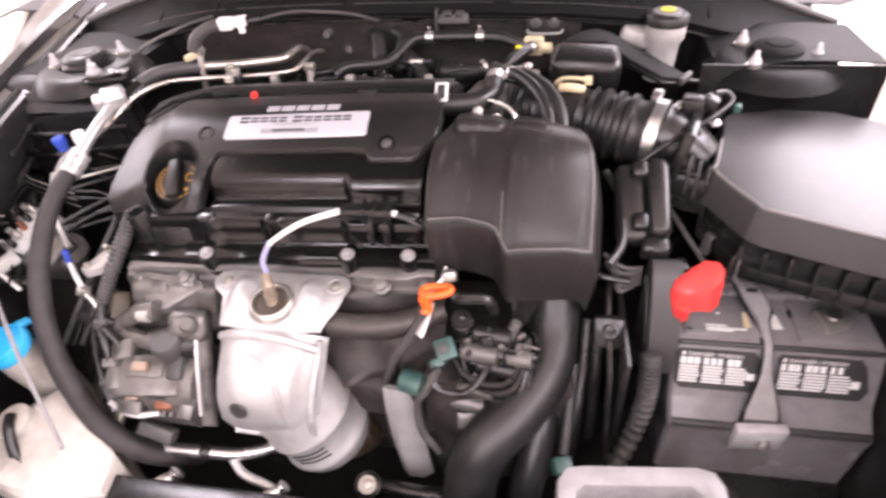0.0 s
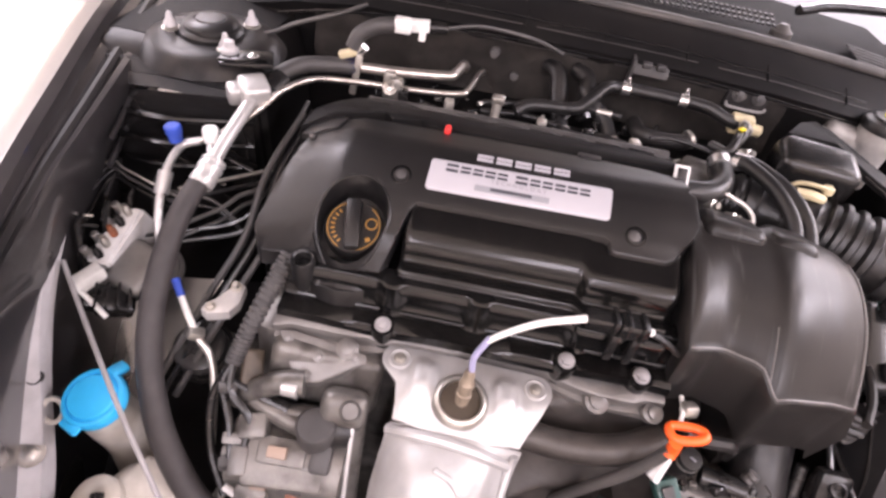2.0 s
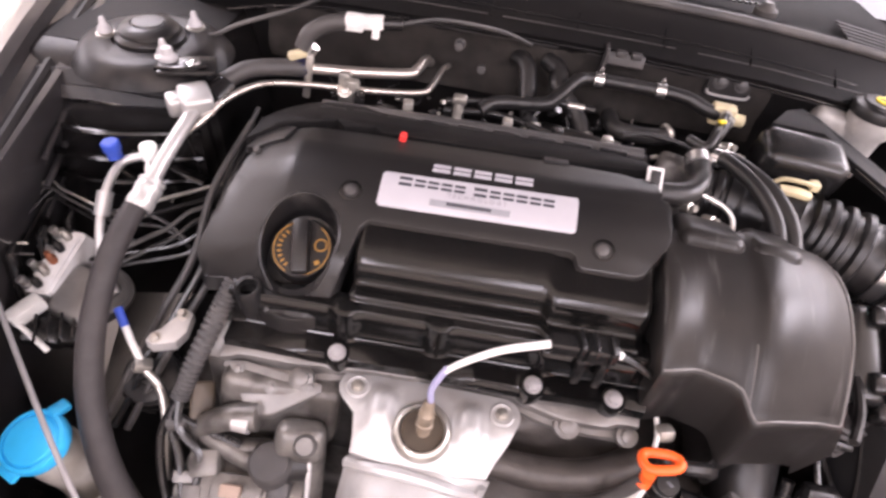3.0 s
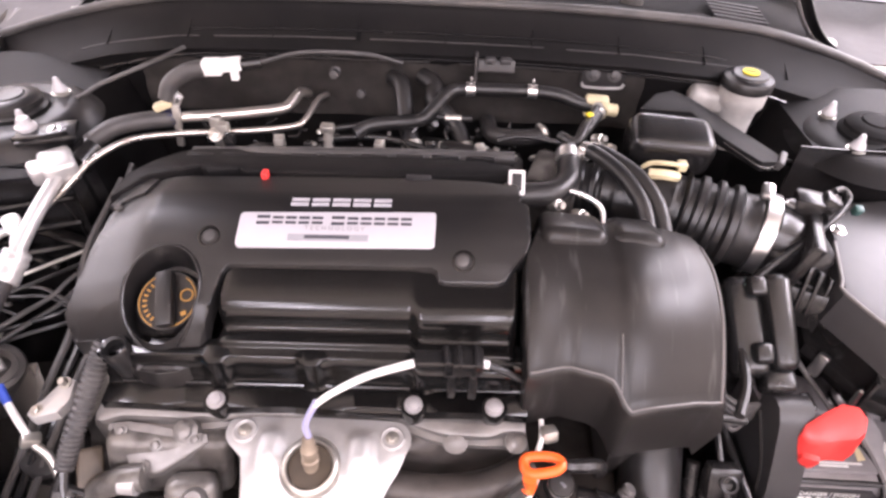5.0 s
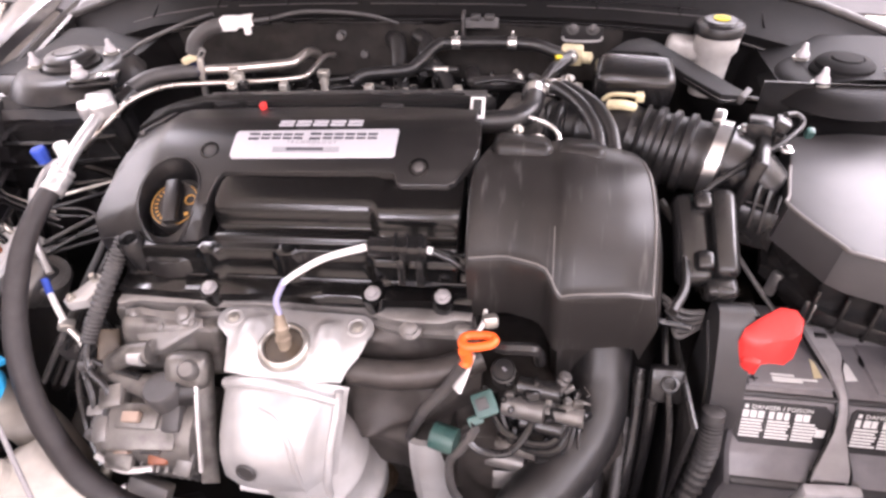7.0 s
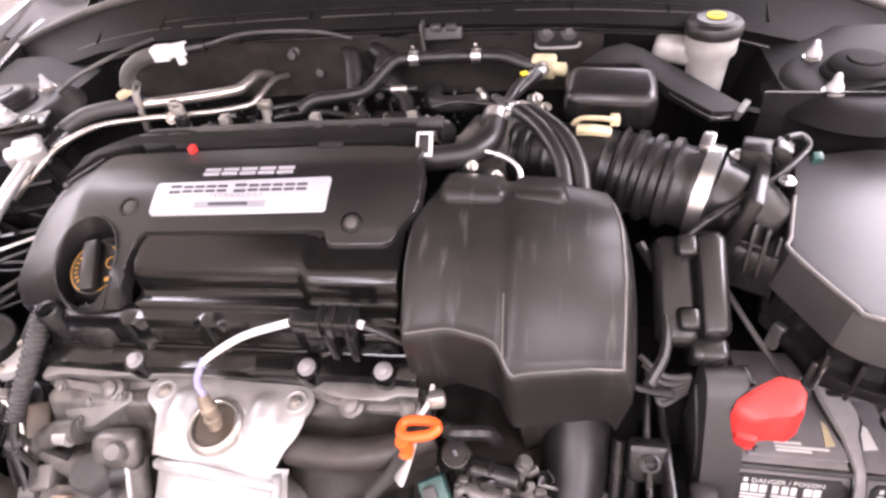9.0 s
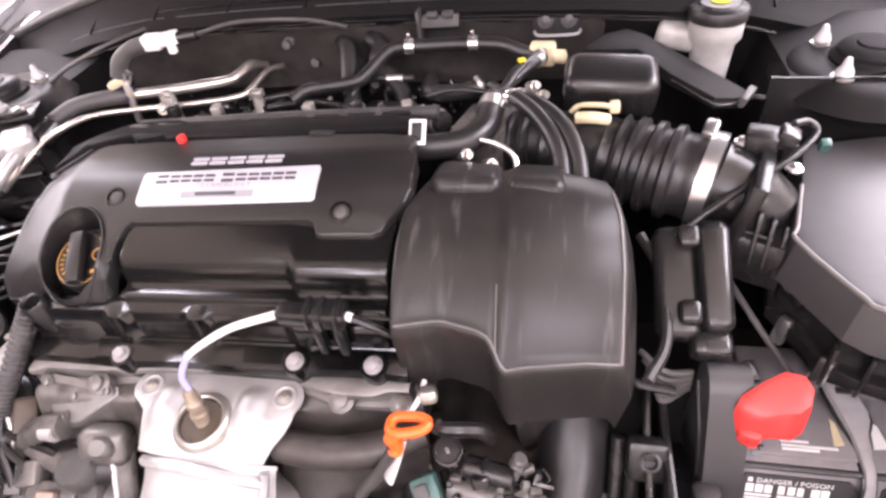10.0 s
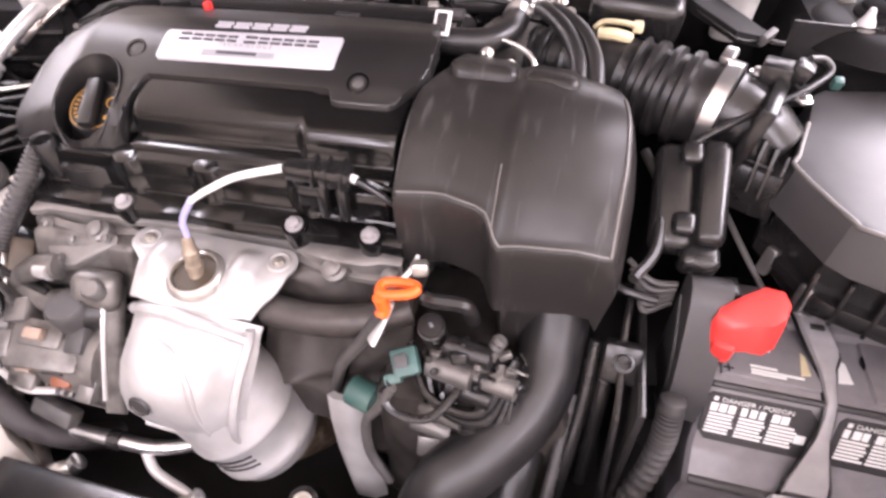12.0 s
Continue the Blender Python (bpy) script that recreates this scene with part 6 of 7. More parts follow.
# ---- belt side: air conditioning, brake unit, washer, tank, alternator ----
def belt_side():
    h = thing("ac_hose", (-0.4, 0.45, 0.6), "thick black air-conditioning hose with crimped aluminium end", "hose")
    part("hose_body", one(tube, [(-0.424, 0.585, 0.803), (-0.429, 0.55, 0.788), (-0.430, 0.51, 0.765), (-0.428, 0.465, 0.725), (-0.418, 0.425, 0.68), (-0.398, 0.39, 0.63), (-0.37, 0.365, 0.585), (-0.335, 0.345, 0.555), (-0.30, 0.338, 0.525), (-0.27, 0.35, 0.49), (-0.25, 0.38, 0.45)], (0.0112, 0.0160), 18, 8), "hose", h)
    part("crimp", one(tube, [(-0.420, 0.605, 0.812), (-0.421, 0.597, 0.808), (-0.424, 0.575, 0.798)], 0.0128, 18, 6, rf=lambda i, u: 1 + 0.08 * ((i // 2) % 2)), "pipe", h, "crimped aluminium collar")
    part("pipe", one(tube, [(-0.414, 0.70, 0.845), (-0.415, 0.66, 0.835), (-0.418, 0.63, 0.824), (-0.421, 0.60, 0.810)], 0.0078, 14, 6), "pipe", h, "bare aluminium pipe")
    part("port_neck", one(tube, [(-0.422, 0.606, 0.810), (-0.430, 0.618, 0.812), (-0.4365, 0.633, 0.814)], 0.0055, 12, 3), "pipe", h)
    part("port_cap", one(lathe, [(0.0062, -0.006), (0.0064, 0.002), (0.0085, 0.004), (0.009, 0.006), (0.009, 0.018), (0.0075, 0.021), (0, 0.021)], (-0.437, 0.634, 0.811), (-0.08, 0.1, 0.95), 18), "white", h, "white port cap")
    a = thing("abs_unit", (-0.51, 0.53, 0.62), "silver anti-lock brake unit with steel brake pipes", "brake unit")
    bm = bmesh.new()
    pa, pb, ac, dn = Vector((-0.547, 0.519, 0.700)), Vector((-0.533, 0.584, 0.735)), Vector((0.026, 0.003, -0.003)), Vector((0.012, 0.02, -0.05))
    grid(bm, [[pa + dn, pa, pa + ac, pa + ac + dn], [pb + dn, pb, pb + ac, pb + ac + dn]], closed=True)
    for q in (0, 4):
        bm.verts.ensure_lookup_table()
        bm.faces.new([bm.verts[q + k] for k in range(4)])
    bmesh.ops.bevel(bm, geom=list(bm.edges), offset=0.003, segments=2, affect="EDGES")
    part("valve_block", bm, "blockalu", a, "bare aluminium valve block")
    part("pump_housing", one(box, (-0.497, 0.542, 0.676), (0.05, 0.062, 0.04), (24, 14, -12), 0.010, 3), "alu", a, "rounded cast pump housing")
    part("motor", one(lathe, [(0.030, -0.05), (0.030, -0.006), (0.027, 0.0), (0.021, 0.0015), (0.020, 0.0), (0.010, 0.001), (0.009, 0.003), (0, 0.003)], (-0.478, 0.556, 0.680), (0.6, -0.15, 0.75), 28), "alu", a, "round motor housing")
    part("control_plug", one(box, (-0.530, 0.500, 0.693), (0.036, 0.018, 0.018), (0, -8, 64), 0.004), "white", a, "white plug")
    part("plug_tail", one(box, (-0.515, 0.488, 0.668), (0.036, 0.016, 0.026), (26, 20, 20), 0.004), "black", a)
    for k in range(5):
        q = pa.lerp(pb, 0.12 + 0.19 * k) + 0.5 * ac
        part("port", one(lathe, [(0.0046, -0.002), (0.0046, 0.007), (0.003, 0.009), (0.003, 0.013), (0, 0.013)], q, (-0.2, -0.1, 0.95), 12), ("black", "zinc", "brown", "black", "zinc")[k], a, "pipe port")
    part("plug_lever", one(tube, [(-0.537, 0.487, 0.692), (-0.520, 0.481, 0.684), (-0.496, 0.472, 0.670)], 0.003, 8, 4), "white", a, "white locking lever")
    part("harness_block", one(box, (-0.505, 0.500, 0.662), (0.04, 0.03, 0.026), (20, 20, 30), 0.005), "black", a, "black ribbed harness plug")
    for k in range(5):
        part("block_rib", one(box, (-0.516 + 0.009 * k, 0.487 + 0.006 * k, 0.682 - 0.003 * k), (0.003, 0.03, 0.012), (20, 20, 30), 0.001), "black", a)
    for k in range(4):
        u = k / 3
        part("pipe_nut", one(bolt, pa.lerp(pb, 0.1 + 0.8 * u) + 0.15 * ac, (-0.2, -0.3, 0.9), 0.005, 0.012, 1.2), "steel", a)
    lines = (
        ([(-0.511, 0.615, 0.75), (-0.547, 0.623, 0.755), (-0.575, 0.63, 0.755), (-0.576, 0.553, 0.745), (-0.565, 0.542, 0.745), (-0.544, 0.55, 0.74)], 0.0022, 'zinc'),
        ([(-0.504, 0.607, 0.745), (-0.542, 0.617, 0.75), (-0.571, 0.627, 0.75), (-0.577, 0.605, 0.74), (-0.565, 0.554, 0.735)], 0.0022, 'greyrub'),
        ([(-0.431, 0.621, 0.77), (-0.409, 0.65, 0.765), (-0.384, 0.673, 0.765)], 0.0032, 'zinc'),
        ([(-0.454, 0.603, 0.72), (-0.433, 0.625, 0.725), (-0.417, 0.645, 0.735), (-0.395, 0.662, 0.745), (-0.383, 0.708, 0.775), (-0.368, 0.759, 0.82)], 0.004, 'greyrub'),
        ([(-0.457, 0.593, 0.71), (-0.412, 0.607, 0.72), (-0.391, 0.633, 0.73), (-0.38, 0.677, 0.755), (-0.37, 0.723, 0.785)], 0.0035, 'black'),
        ([(-0.476, 0.625, 0.735), (-0.445, 0.631, 0.73), (-0.408, 0.619, 0.715)], 0.003, 'greyrub'),
    )
    for pts, rad, mat in lines:
        pts = [tuple(2.2 * a - 1.2 * b for a, b in zip(pts[0], pts[1])), *pts]
        part("brake_pipe", one(tube, pts, rad * 0.72, 8, 6), mat, a, "thin steel brake pipe")
        part("brake_pipe", one(tube, [(x + 0.008, y - 0.006, z - 0.008) for x, y, z in pts], rad * 0.72, 8, 6), "rubber", a, "thin dark brake pipe")
    for k, x in enumerate((-0.352, -0.366, -0.380)):
        part("conduit", one(tube, [(x - 0.06, 0.44, 0.60), (x - 0.02, 0.53, 0.69), (x, 0.58, 0.735), (x + 0.004, 0.64, 0.785), (x + 0.02, 0.72, 0.825)], 0.0042, 8, 6), "black" if k % 2 else "greyrub", a)
    frame_rail = thing("side_frame_rail", (-0.617, 0.736, 0.78), "glossy black side frame rail below the strut tower", "frame rail")
    for k, (pts, rad) in enumerate((([(-0.617, 0.736, 0.78), (-0.548, 0.719, 0.765), (-0.494, 0.71, 0.755), (-0.417, 0.697, 0.74)], 0.011), ([(-0.618, 0.726, 0.765), (-0.556, 0.7, 0.75), (-0.505, 0.683, 0.74), (-0.441, 0.666, 0.73)], 0.008))):
        part("beam", one(tube, pts, rad, 12, 6, flat=0.6), "gloss", frame_rail)
    for k in range(4):
        part("hanger", one(box, (-0.555 + 0.012 * k, 0.53 + 0.03 * k, 0.70), (0.006, 0.02, 0.1), (0, 10, 20), 0.002), "black", a)
    w = thing("washer_filler", (-0.47, 0.40, 0.55), "sky-blue washer cap on a white filler neck", "washer filler")
    cap = part("cap", one(lathe, [(0.030, -0.012), (0.031, -0.002), (0.029, 0.002), (0.0255, 0.003), (0.0245, 0.001), (0.022, 0.0045), (0.010, 0.006), (0, 0.006)], (-0.458, 0.385, 0.658), (-0.05, -0.3, 0.95), 30), "blue", w, "sky-blue snap cap")
    part("tab", one(box, (-0.449, 0.417, 0.666), (0.014, 0.018, 0.008), (-10, 0, -25), 0.003), "blue", cap)
    part("lip", one(box, (-0.466, 0.358, 0.646), (0.024, 0.012, 0.006), (18, 0, -20), 0.003), "blue", cap)
    part("neck", one(tube, [(-0.462, 0.39, 0.648), (-0.462, 0.40, 0.60), (-0.455, 0.41, 0.54), (-0.44, 0.40, 0.45)], (0.026, 0.03), 18, 6), "tank", w, "white filler neck")
    part("ear_ring", one(tube, [(-0.497 + 0.011 * math.cos(a), 0.372 + 0.008 * math.sin(a), 0.638 + 0.009 * math.sin(a)) for a in np.linspace(0, 2 * math.pi, 13)], 0.0028, 8, 2), "tank", w)
    t = thing("coolant_tank", (-0.40, 0.34, 0.42), "yellowed white plastic coolant tank", "tank")
    body = [(-0.452, 0.312), (-0.438, 0.335), (-0.408, 0.375), (-0.385, 0.385), (-0.345, 0.345), (-0.305, 0.315), (-0.30, 0.27), (-0.36, 0.235), (-0.43, 0.25)]
    part("tank_body", plate(bmesh.new(), body, lambda x, y: 0.582 - 0.45 * max(0, x + 0.40) + 0.1 * (y - 0.3), 0.16, xcuts=[-0.42, -0.40, -0.37, -0.34], bev=0.01), "tank", t)
    part("tank_neck", one(lathe, [(0.024, -0.02), (0.024, 0.006), (0.019, 0.010), (0.012, 0.011), (0, 0.011)], (-0.428, 0.318, 0.588), (-0.1, -0.2, 0.95), 22), "tank", t)
    part("overflow_hose", one(tube, [(-0.424, 0.318, 0.605), (-0.415, 0.30, 0.60), (-0.40, 0.278, 0.575), (-0.375, 0.262, 0.555), (-0.35, 0.24, 0.53)], 0.0065, 10, 8), "black", t, "black overflow hose")
    r = thing("hood_prop_rod", (-0.46, 0.4, 0.66), "thin grey steel rod leaning across the filler cap", "rod")
    part("rod", one(tube, [(-0.540, 0.488, 0.728), (-0.47, 0.42, 0.700), (-0.40, 0.355, 0.672), (-0.30, 0.27, 0.630)], 0.0026, 10, 6), "greyplastic", r)


belt_side()


def alternator():
    a = thing("alternator", (-0.25, 0.41, 0.50), "dirty cast alternator with a brown plug", "alternator")
    part("housing", one(tube, [(-0.325, 0.415, 0.585), (-0.31, 0.415, 0.585), (-0.27, 0.413, 0.585), (-0.215, 0.41, 0.585), (-0.20, 0.41, 0.585)], 0.050, 26, 4, rf=lambda i, u: 0.88 if u < 0.06 or u > 0.94 else 1.0), "alu_dirty", a, "ribbed cast housing")
    part("regulator_block", one(box, (-0.262, 0.392, 0.606), (0.085, 0.05, 0.05), (32, 0, 6), 0.006), "alu_dirty", a, "grimy regulator block")
    for i, (dx, dv, w, h2, mat) in enumerate(((-0.022, 0.012, 0.016, 0.010, "tan"), (0.012, 0.014, 0.022, 0.008, "dark"), (-0.012, -0.010, 0.008, 0.022, "dark"), (0.004, -0.010, 0.018, 0.018, "tan"), (0.028, -0.006, 0.014, 0.03, "alu"))):
        q = pose(-0.262, 0.392, 0.606, 32, 0, 6) @ Vector((dx, -0.025, dv))
        part("window", one(box, q, (w, 0.006, h2), (32, 0, 6), 0.001), mat, a)
    for i in range(9):
        part("fin", one(box, (-0.30 + 0.0105 * i, 0.372, 0.560), (0.005, 0.02, 0.045), (20, 0, 6), 0.0015), "alu", a)
    for i, (x, y, z, sx, sy, sz) in enumerate(((-0.30, 0.405, 0.642, 0.03, 0.026, 0.02), (-0.305, 0.38, 0.615, 0.02, 0.03, 0.03), (-0.225, 0.395, 0.628, 0.022, 0.03, 0.024), (-0.29, 0.36, 0.585, 0.035, 0.02, 0.014), (-0.21, 0.37, 0.585, 0.02, 0.03, 0.03), (-0.26, 0.35, 0.55, 0.05, 0.02, 0.02))):
        part("casting_block", one(box, (x, y, z), (sx, sy, sz), (30 + 4 * i, 5 * i - 12, 8 - 3 * i), 0.004), ("alu_dirty", "alu", "greyrub")[i % 3], a)
    for k in range(9):
        ang = radians(-150 + 22 * k)
        part("vent_rib", one(box, (-0.262, 0.413 + 0.05 * math.cos(ang), 0.585 - 0.05 * math.sin(ang)), (0.08, 0.008, 0.006), (math.degrees(-ang), 0, 0), 0.002), "alu", a)
    part("cap", one(lathe, [(0.021, -0.01), (0.021, 0.018), (0.018, 0.022), (0, 0.022)], (-0.236, 0.411, 0.647), (0, -0.2, 1), 22), "greyrub", a, "grey rubber cap")
    part("neck", one(tube, [(-0.31, 0.43, 0.652), (-0.28, 0.42, 0.65), (-0.24, 0.41, 0.648)], 0.012, 12, 4), "alu_dirty", a)
    part("plug", one(box, (-0.243, 0.372, 0.590), (0.024, 0.026, 0.022), (30, 0, 8), 0.004), "brown", a, "brown plug")
    part("plug_tail", one(tube, [(-0.25, 0.358, 0.580), (-0.285, 0.352, 0.58), (-0.318, 0.36, 0.59)], 0.0042, 8, 5), "pipe", a)
    part("terminal_block", one(box, (-0.265, 0.390, 0.632), (0.05, 0.028, 0.012), (28, 0, 4), 0.003), "alu_dirty", a)
    part("terminal", one(box, (-0.268, 0.384, 0.639), (0.02, 0.012, 0.01), (28, 0, 4), 0.002), "tan", a)
    part("belt_guard", one(box, (-0.318, 0.446, 0.676), (0.024, 0.008, 0.044), (-48, 25, 35), 0.004, 3), "umber", a, "brown belt guard flap")
    part("mount_casting", one(box, (-0.245, 0.466, 0.672), (0.12, 0.03, 0.07), (-20, 4, 4), 0.012, 3), "alu_dirty", a, "grimy cast mounting")
    gusset = [(-0.300, 0.478), (-0.283, 0.4805), (-0.205, 0.474), (-0.203, 0.468), (-0.245, 0.444), (-0.262, 0.440), (-0.275, 0.446)]
    web = part("gusset_plate", plate(bmesh.new(), gusset, lambda x, y: 0.706 + 0.75 * (y - 0.47), 0.008, bev=0.002), "alu", a, "flat triangular cast gusset")
    for x, y in ((-0.288, 0.472), (-0.262, 0.446), (-0.215, 0.469), (-0.252, 0.463)):
        part("gusset_bolt", one(bolt, (x, y, 0.708 + 0.75 * (y - 0.47)), (0, -0.6, 0.8), 0.0042, 0.004, 1.5), "alu", web)
    part("pump_arm", one(tube, [(-0.332, 0.432, 0.640), (-0.312, 0.432, 0.662), (-0.285, 0.436, 0.680), (-0.258, 0.440, 0.684)], (0.011, 0.014), 16, 6), "alu_dirty", a, "smooth cast arm")
    part("arm_fitting", one(tube, [(-0.278, 0.432, 0.683), (-0.262, 0.431, 0.684)], 0.0095, 14, 3), "pipe", a, "pale machined fitting")
    part("pump_body", one(box, (-0.214, 0.432, 0.668), (0.05, 0.03, 0.042), (-30, 6, 10), 0.012, 3), "alu_dirty", a, "rounded cast pump body")
    part("pump_boss", one(lathe, [(0.011, -0.012), (0.011, 0.0), (0.008, 0.004), (0, 0.004)], (-0.205, 0.420, 0.685), (0.1, -0.5, 0.85), 18), "alu", a)
    part("web_rib", one(tube, [(-0.285, 0.418, 0.652), (-0.255, 0.424, 0.66), (-0.215, 0.424, 0.662)], 0.008, 12, 5, flat=0.6), "alu_dirty", a)
    part("web_rib", one(tube, [(-0.29, 0.405, 0.632), (-0.30, 0.385, 0.60), (-0.298, 0.37, 0.57)], 0.006, 12, 5), "alu", a)
    part("cap_neck", one(tube, [(-0.205, 0.425, 0.645), (-0.225, 0.418, 0.648), (-0.238, 0.412, 0.648)], 0.019, 18, 4), "rubber", a)
    # thin bulged guard plate with a bright rolled edge
    rows = [[(-0.203 + 0.010 * v + 0.012 * math.sin(math.pi * u) * (0.5 + u), 0.436 - 0.082 * v + 0.016 * u, 0.682 - 0.115 * v ** 1.15 - 0.022 * u) for u in np.linspace(0, 1, 7)] for v in np.linspace(0, 1, 12)]
    part("foil_guard", grid(bmesh.new(), rows, thick=0.002), "alu_dirty", a, "thin metal guard plate")
    part("guard_edge", one(tube, [r[0] for r in rows[1:11:3]], 0.0028, 8, 6), "pipe", a, "bright rolled edge")
    for k in range(4):
        part("side_rib", one(box, (-0.312, 0.392 - 0.006 * k, 0.632 - 0.018 * k), (0.034, 0.012, 0.006), (32, 0, 8), 0.002), "alu", a)
    d = thing("drive_pulley", (-0.385, 0.47, 0.65), "black grooved belt pulley", "pulley")
    part("wheel", one(lathe, [(0.030, -0.02), (0.031, 0.0), (0.029, 0.002), (0.029, 0.006), (0.026, 0.008), (0.012, 0.008), (0.01, 0.011), (0, 0.011)], (-0.402, 0.488, 0.632), (0.05, -0.35, 0.9), 30), "rubber", d)
    part("pulley_ring", one(lathe, [(0.035, -0.03), (0.036, -0.012), (0.034, -0.008), (0.030, -0.010)], (-0.402, 0.488, 0.632), (0.05, -0.35, 0.9), 30), "black", d)
    part("pulley_arm", one(tube, [(-0.402, 0.49, 0.62), (-0.38, 0.52, 0.58), (-0.34, 0.55, 0.55)], 0.03, 14, 4), "alu_dirty", d)
    part("hub_bolt", one(bolt, (-0.402, 0.484, 0.642), (0.05, -0.35, 0.9), 0.004, 0.003), "black", d)
    m = thing("engine_mount_bracket", (-0.37, 0.52, 0.69), "bare cast engine mount bracket", "bracket")
    bm = plate(bmesh.new(), [(-0.372, 0.512), (-0.362, 0.523), (-0.354, 0.520), (-0.353, 0.500), (-0.360, 0.488), (-0.382, 0.481), (-0.390, 0.485), (-0.388, 0.493), (-0.380, 0.499)], lambda x, y: 0.712 + 0.3 * (y - 0.5), 0.012, bev=0.003)
    part("casting", bm, "pipe", m)
    part("stud", one(bolt, (-0.363, 0.516, 0.716), (0, -0.3, 1), 0.0042, 0.009), "zinc", m)
    part("stud", one(bolt, (-0.381, 0.489, 0.708), (0, -0.3, 1), 0.004, 0.005), "zinc", m)
    l = thing("engine_wiring_loom", (-0.33, 0.45, 0.65), "black taped wiring loom with corrugated sleeve", "cable")
    part("sleeve", one(tube, [(-0.304, 0.526, 0.776), (-0.315, 0.50, 0.75), (-0.328, 0.465, 0.715), (-0.335, 0.44, 0.69)], (0.0098, 0.0085), 14, 30, rf=ribbed(0.09, 2)), "greyrub", l, "grey corrugated sleeve", 15)
    for k, pts in enumerate(([(-0.335, 0.44, 0.69), (-0.34, 0.425, 0.672), (-0.325, 0.40, 0.64), (-0.315, 0.375, 0.615)], [(-0.335, 0.44, 0.69), (-0.33, 0.42, 0.67), (-0.305, 0.405, 0.65), (-0.305, 0.38, 0.625)], [(-0.338, 0.44, 0.688), (-0.352, 0.42, 0.65), (-0.345, 0.39, 0.60), (-0.32, 0.36, 0.57)], [(-0.335, 0.43, 0.675), (-0.30, 0.425, 0.665), (-0.27, 0.42, 0.66)])):
        part("wire", one(tube, pts, 0.0042, 8, 8), "black", l)
    for at in ((-0.335, 0.424, 0.670), (-0.318, 0.373, 0.614)):
        part("clamp", one(box, at, (0.018, 0.012, 0.012), (0, 0, 20), 0.003), "greyrub", l, "grey clip")
    b = thing("blue_banded_lead", (-0.42, 0.50, 0.68), "white lead with a blue band and a small joint", "cable")
    part("blue_band", one(tube, [(-0.432, 0.512, 0.712), (-0.420, 0.499, 0.701)], 0.0045, 10, 2), "navy", b, "bright blue band")
    part("white_lead", one(tube, [(-0.421, 0.500, 0.702), (-0.410, 0.489, 0.691), (-0.397, 0.477, 0.677)], 0.004, 10, 4), "white", b)
    part("joint", one(box, (-0.395, 0.475, 0.674), (0.018, 0.013, 0.013), (0, 30, 30), 0.003), "zinc", b)
    part("grey_pipe", one(tube, [(-0.394, 0.474, 0.672), (-0.375, 0.464, 0.653), (-0.363, 0.440, 0.625), (-0.358, 0.41, 0.57)], 0.0045, 10, 6), "zinc", b)


alternator()


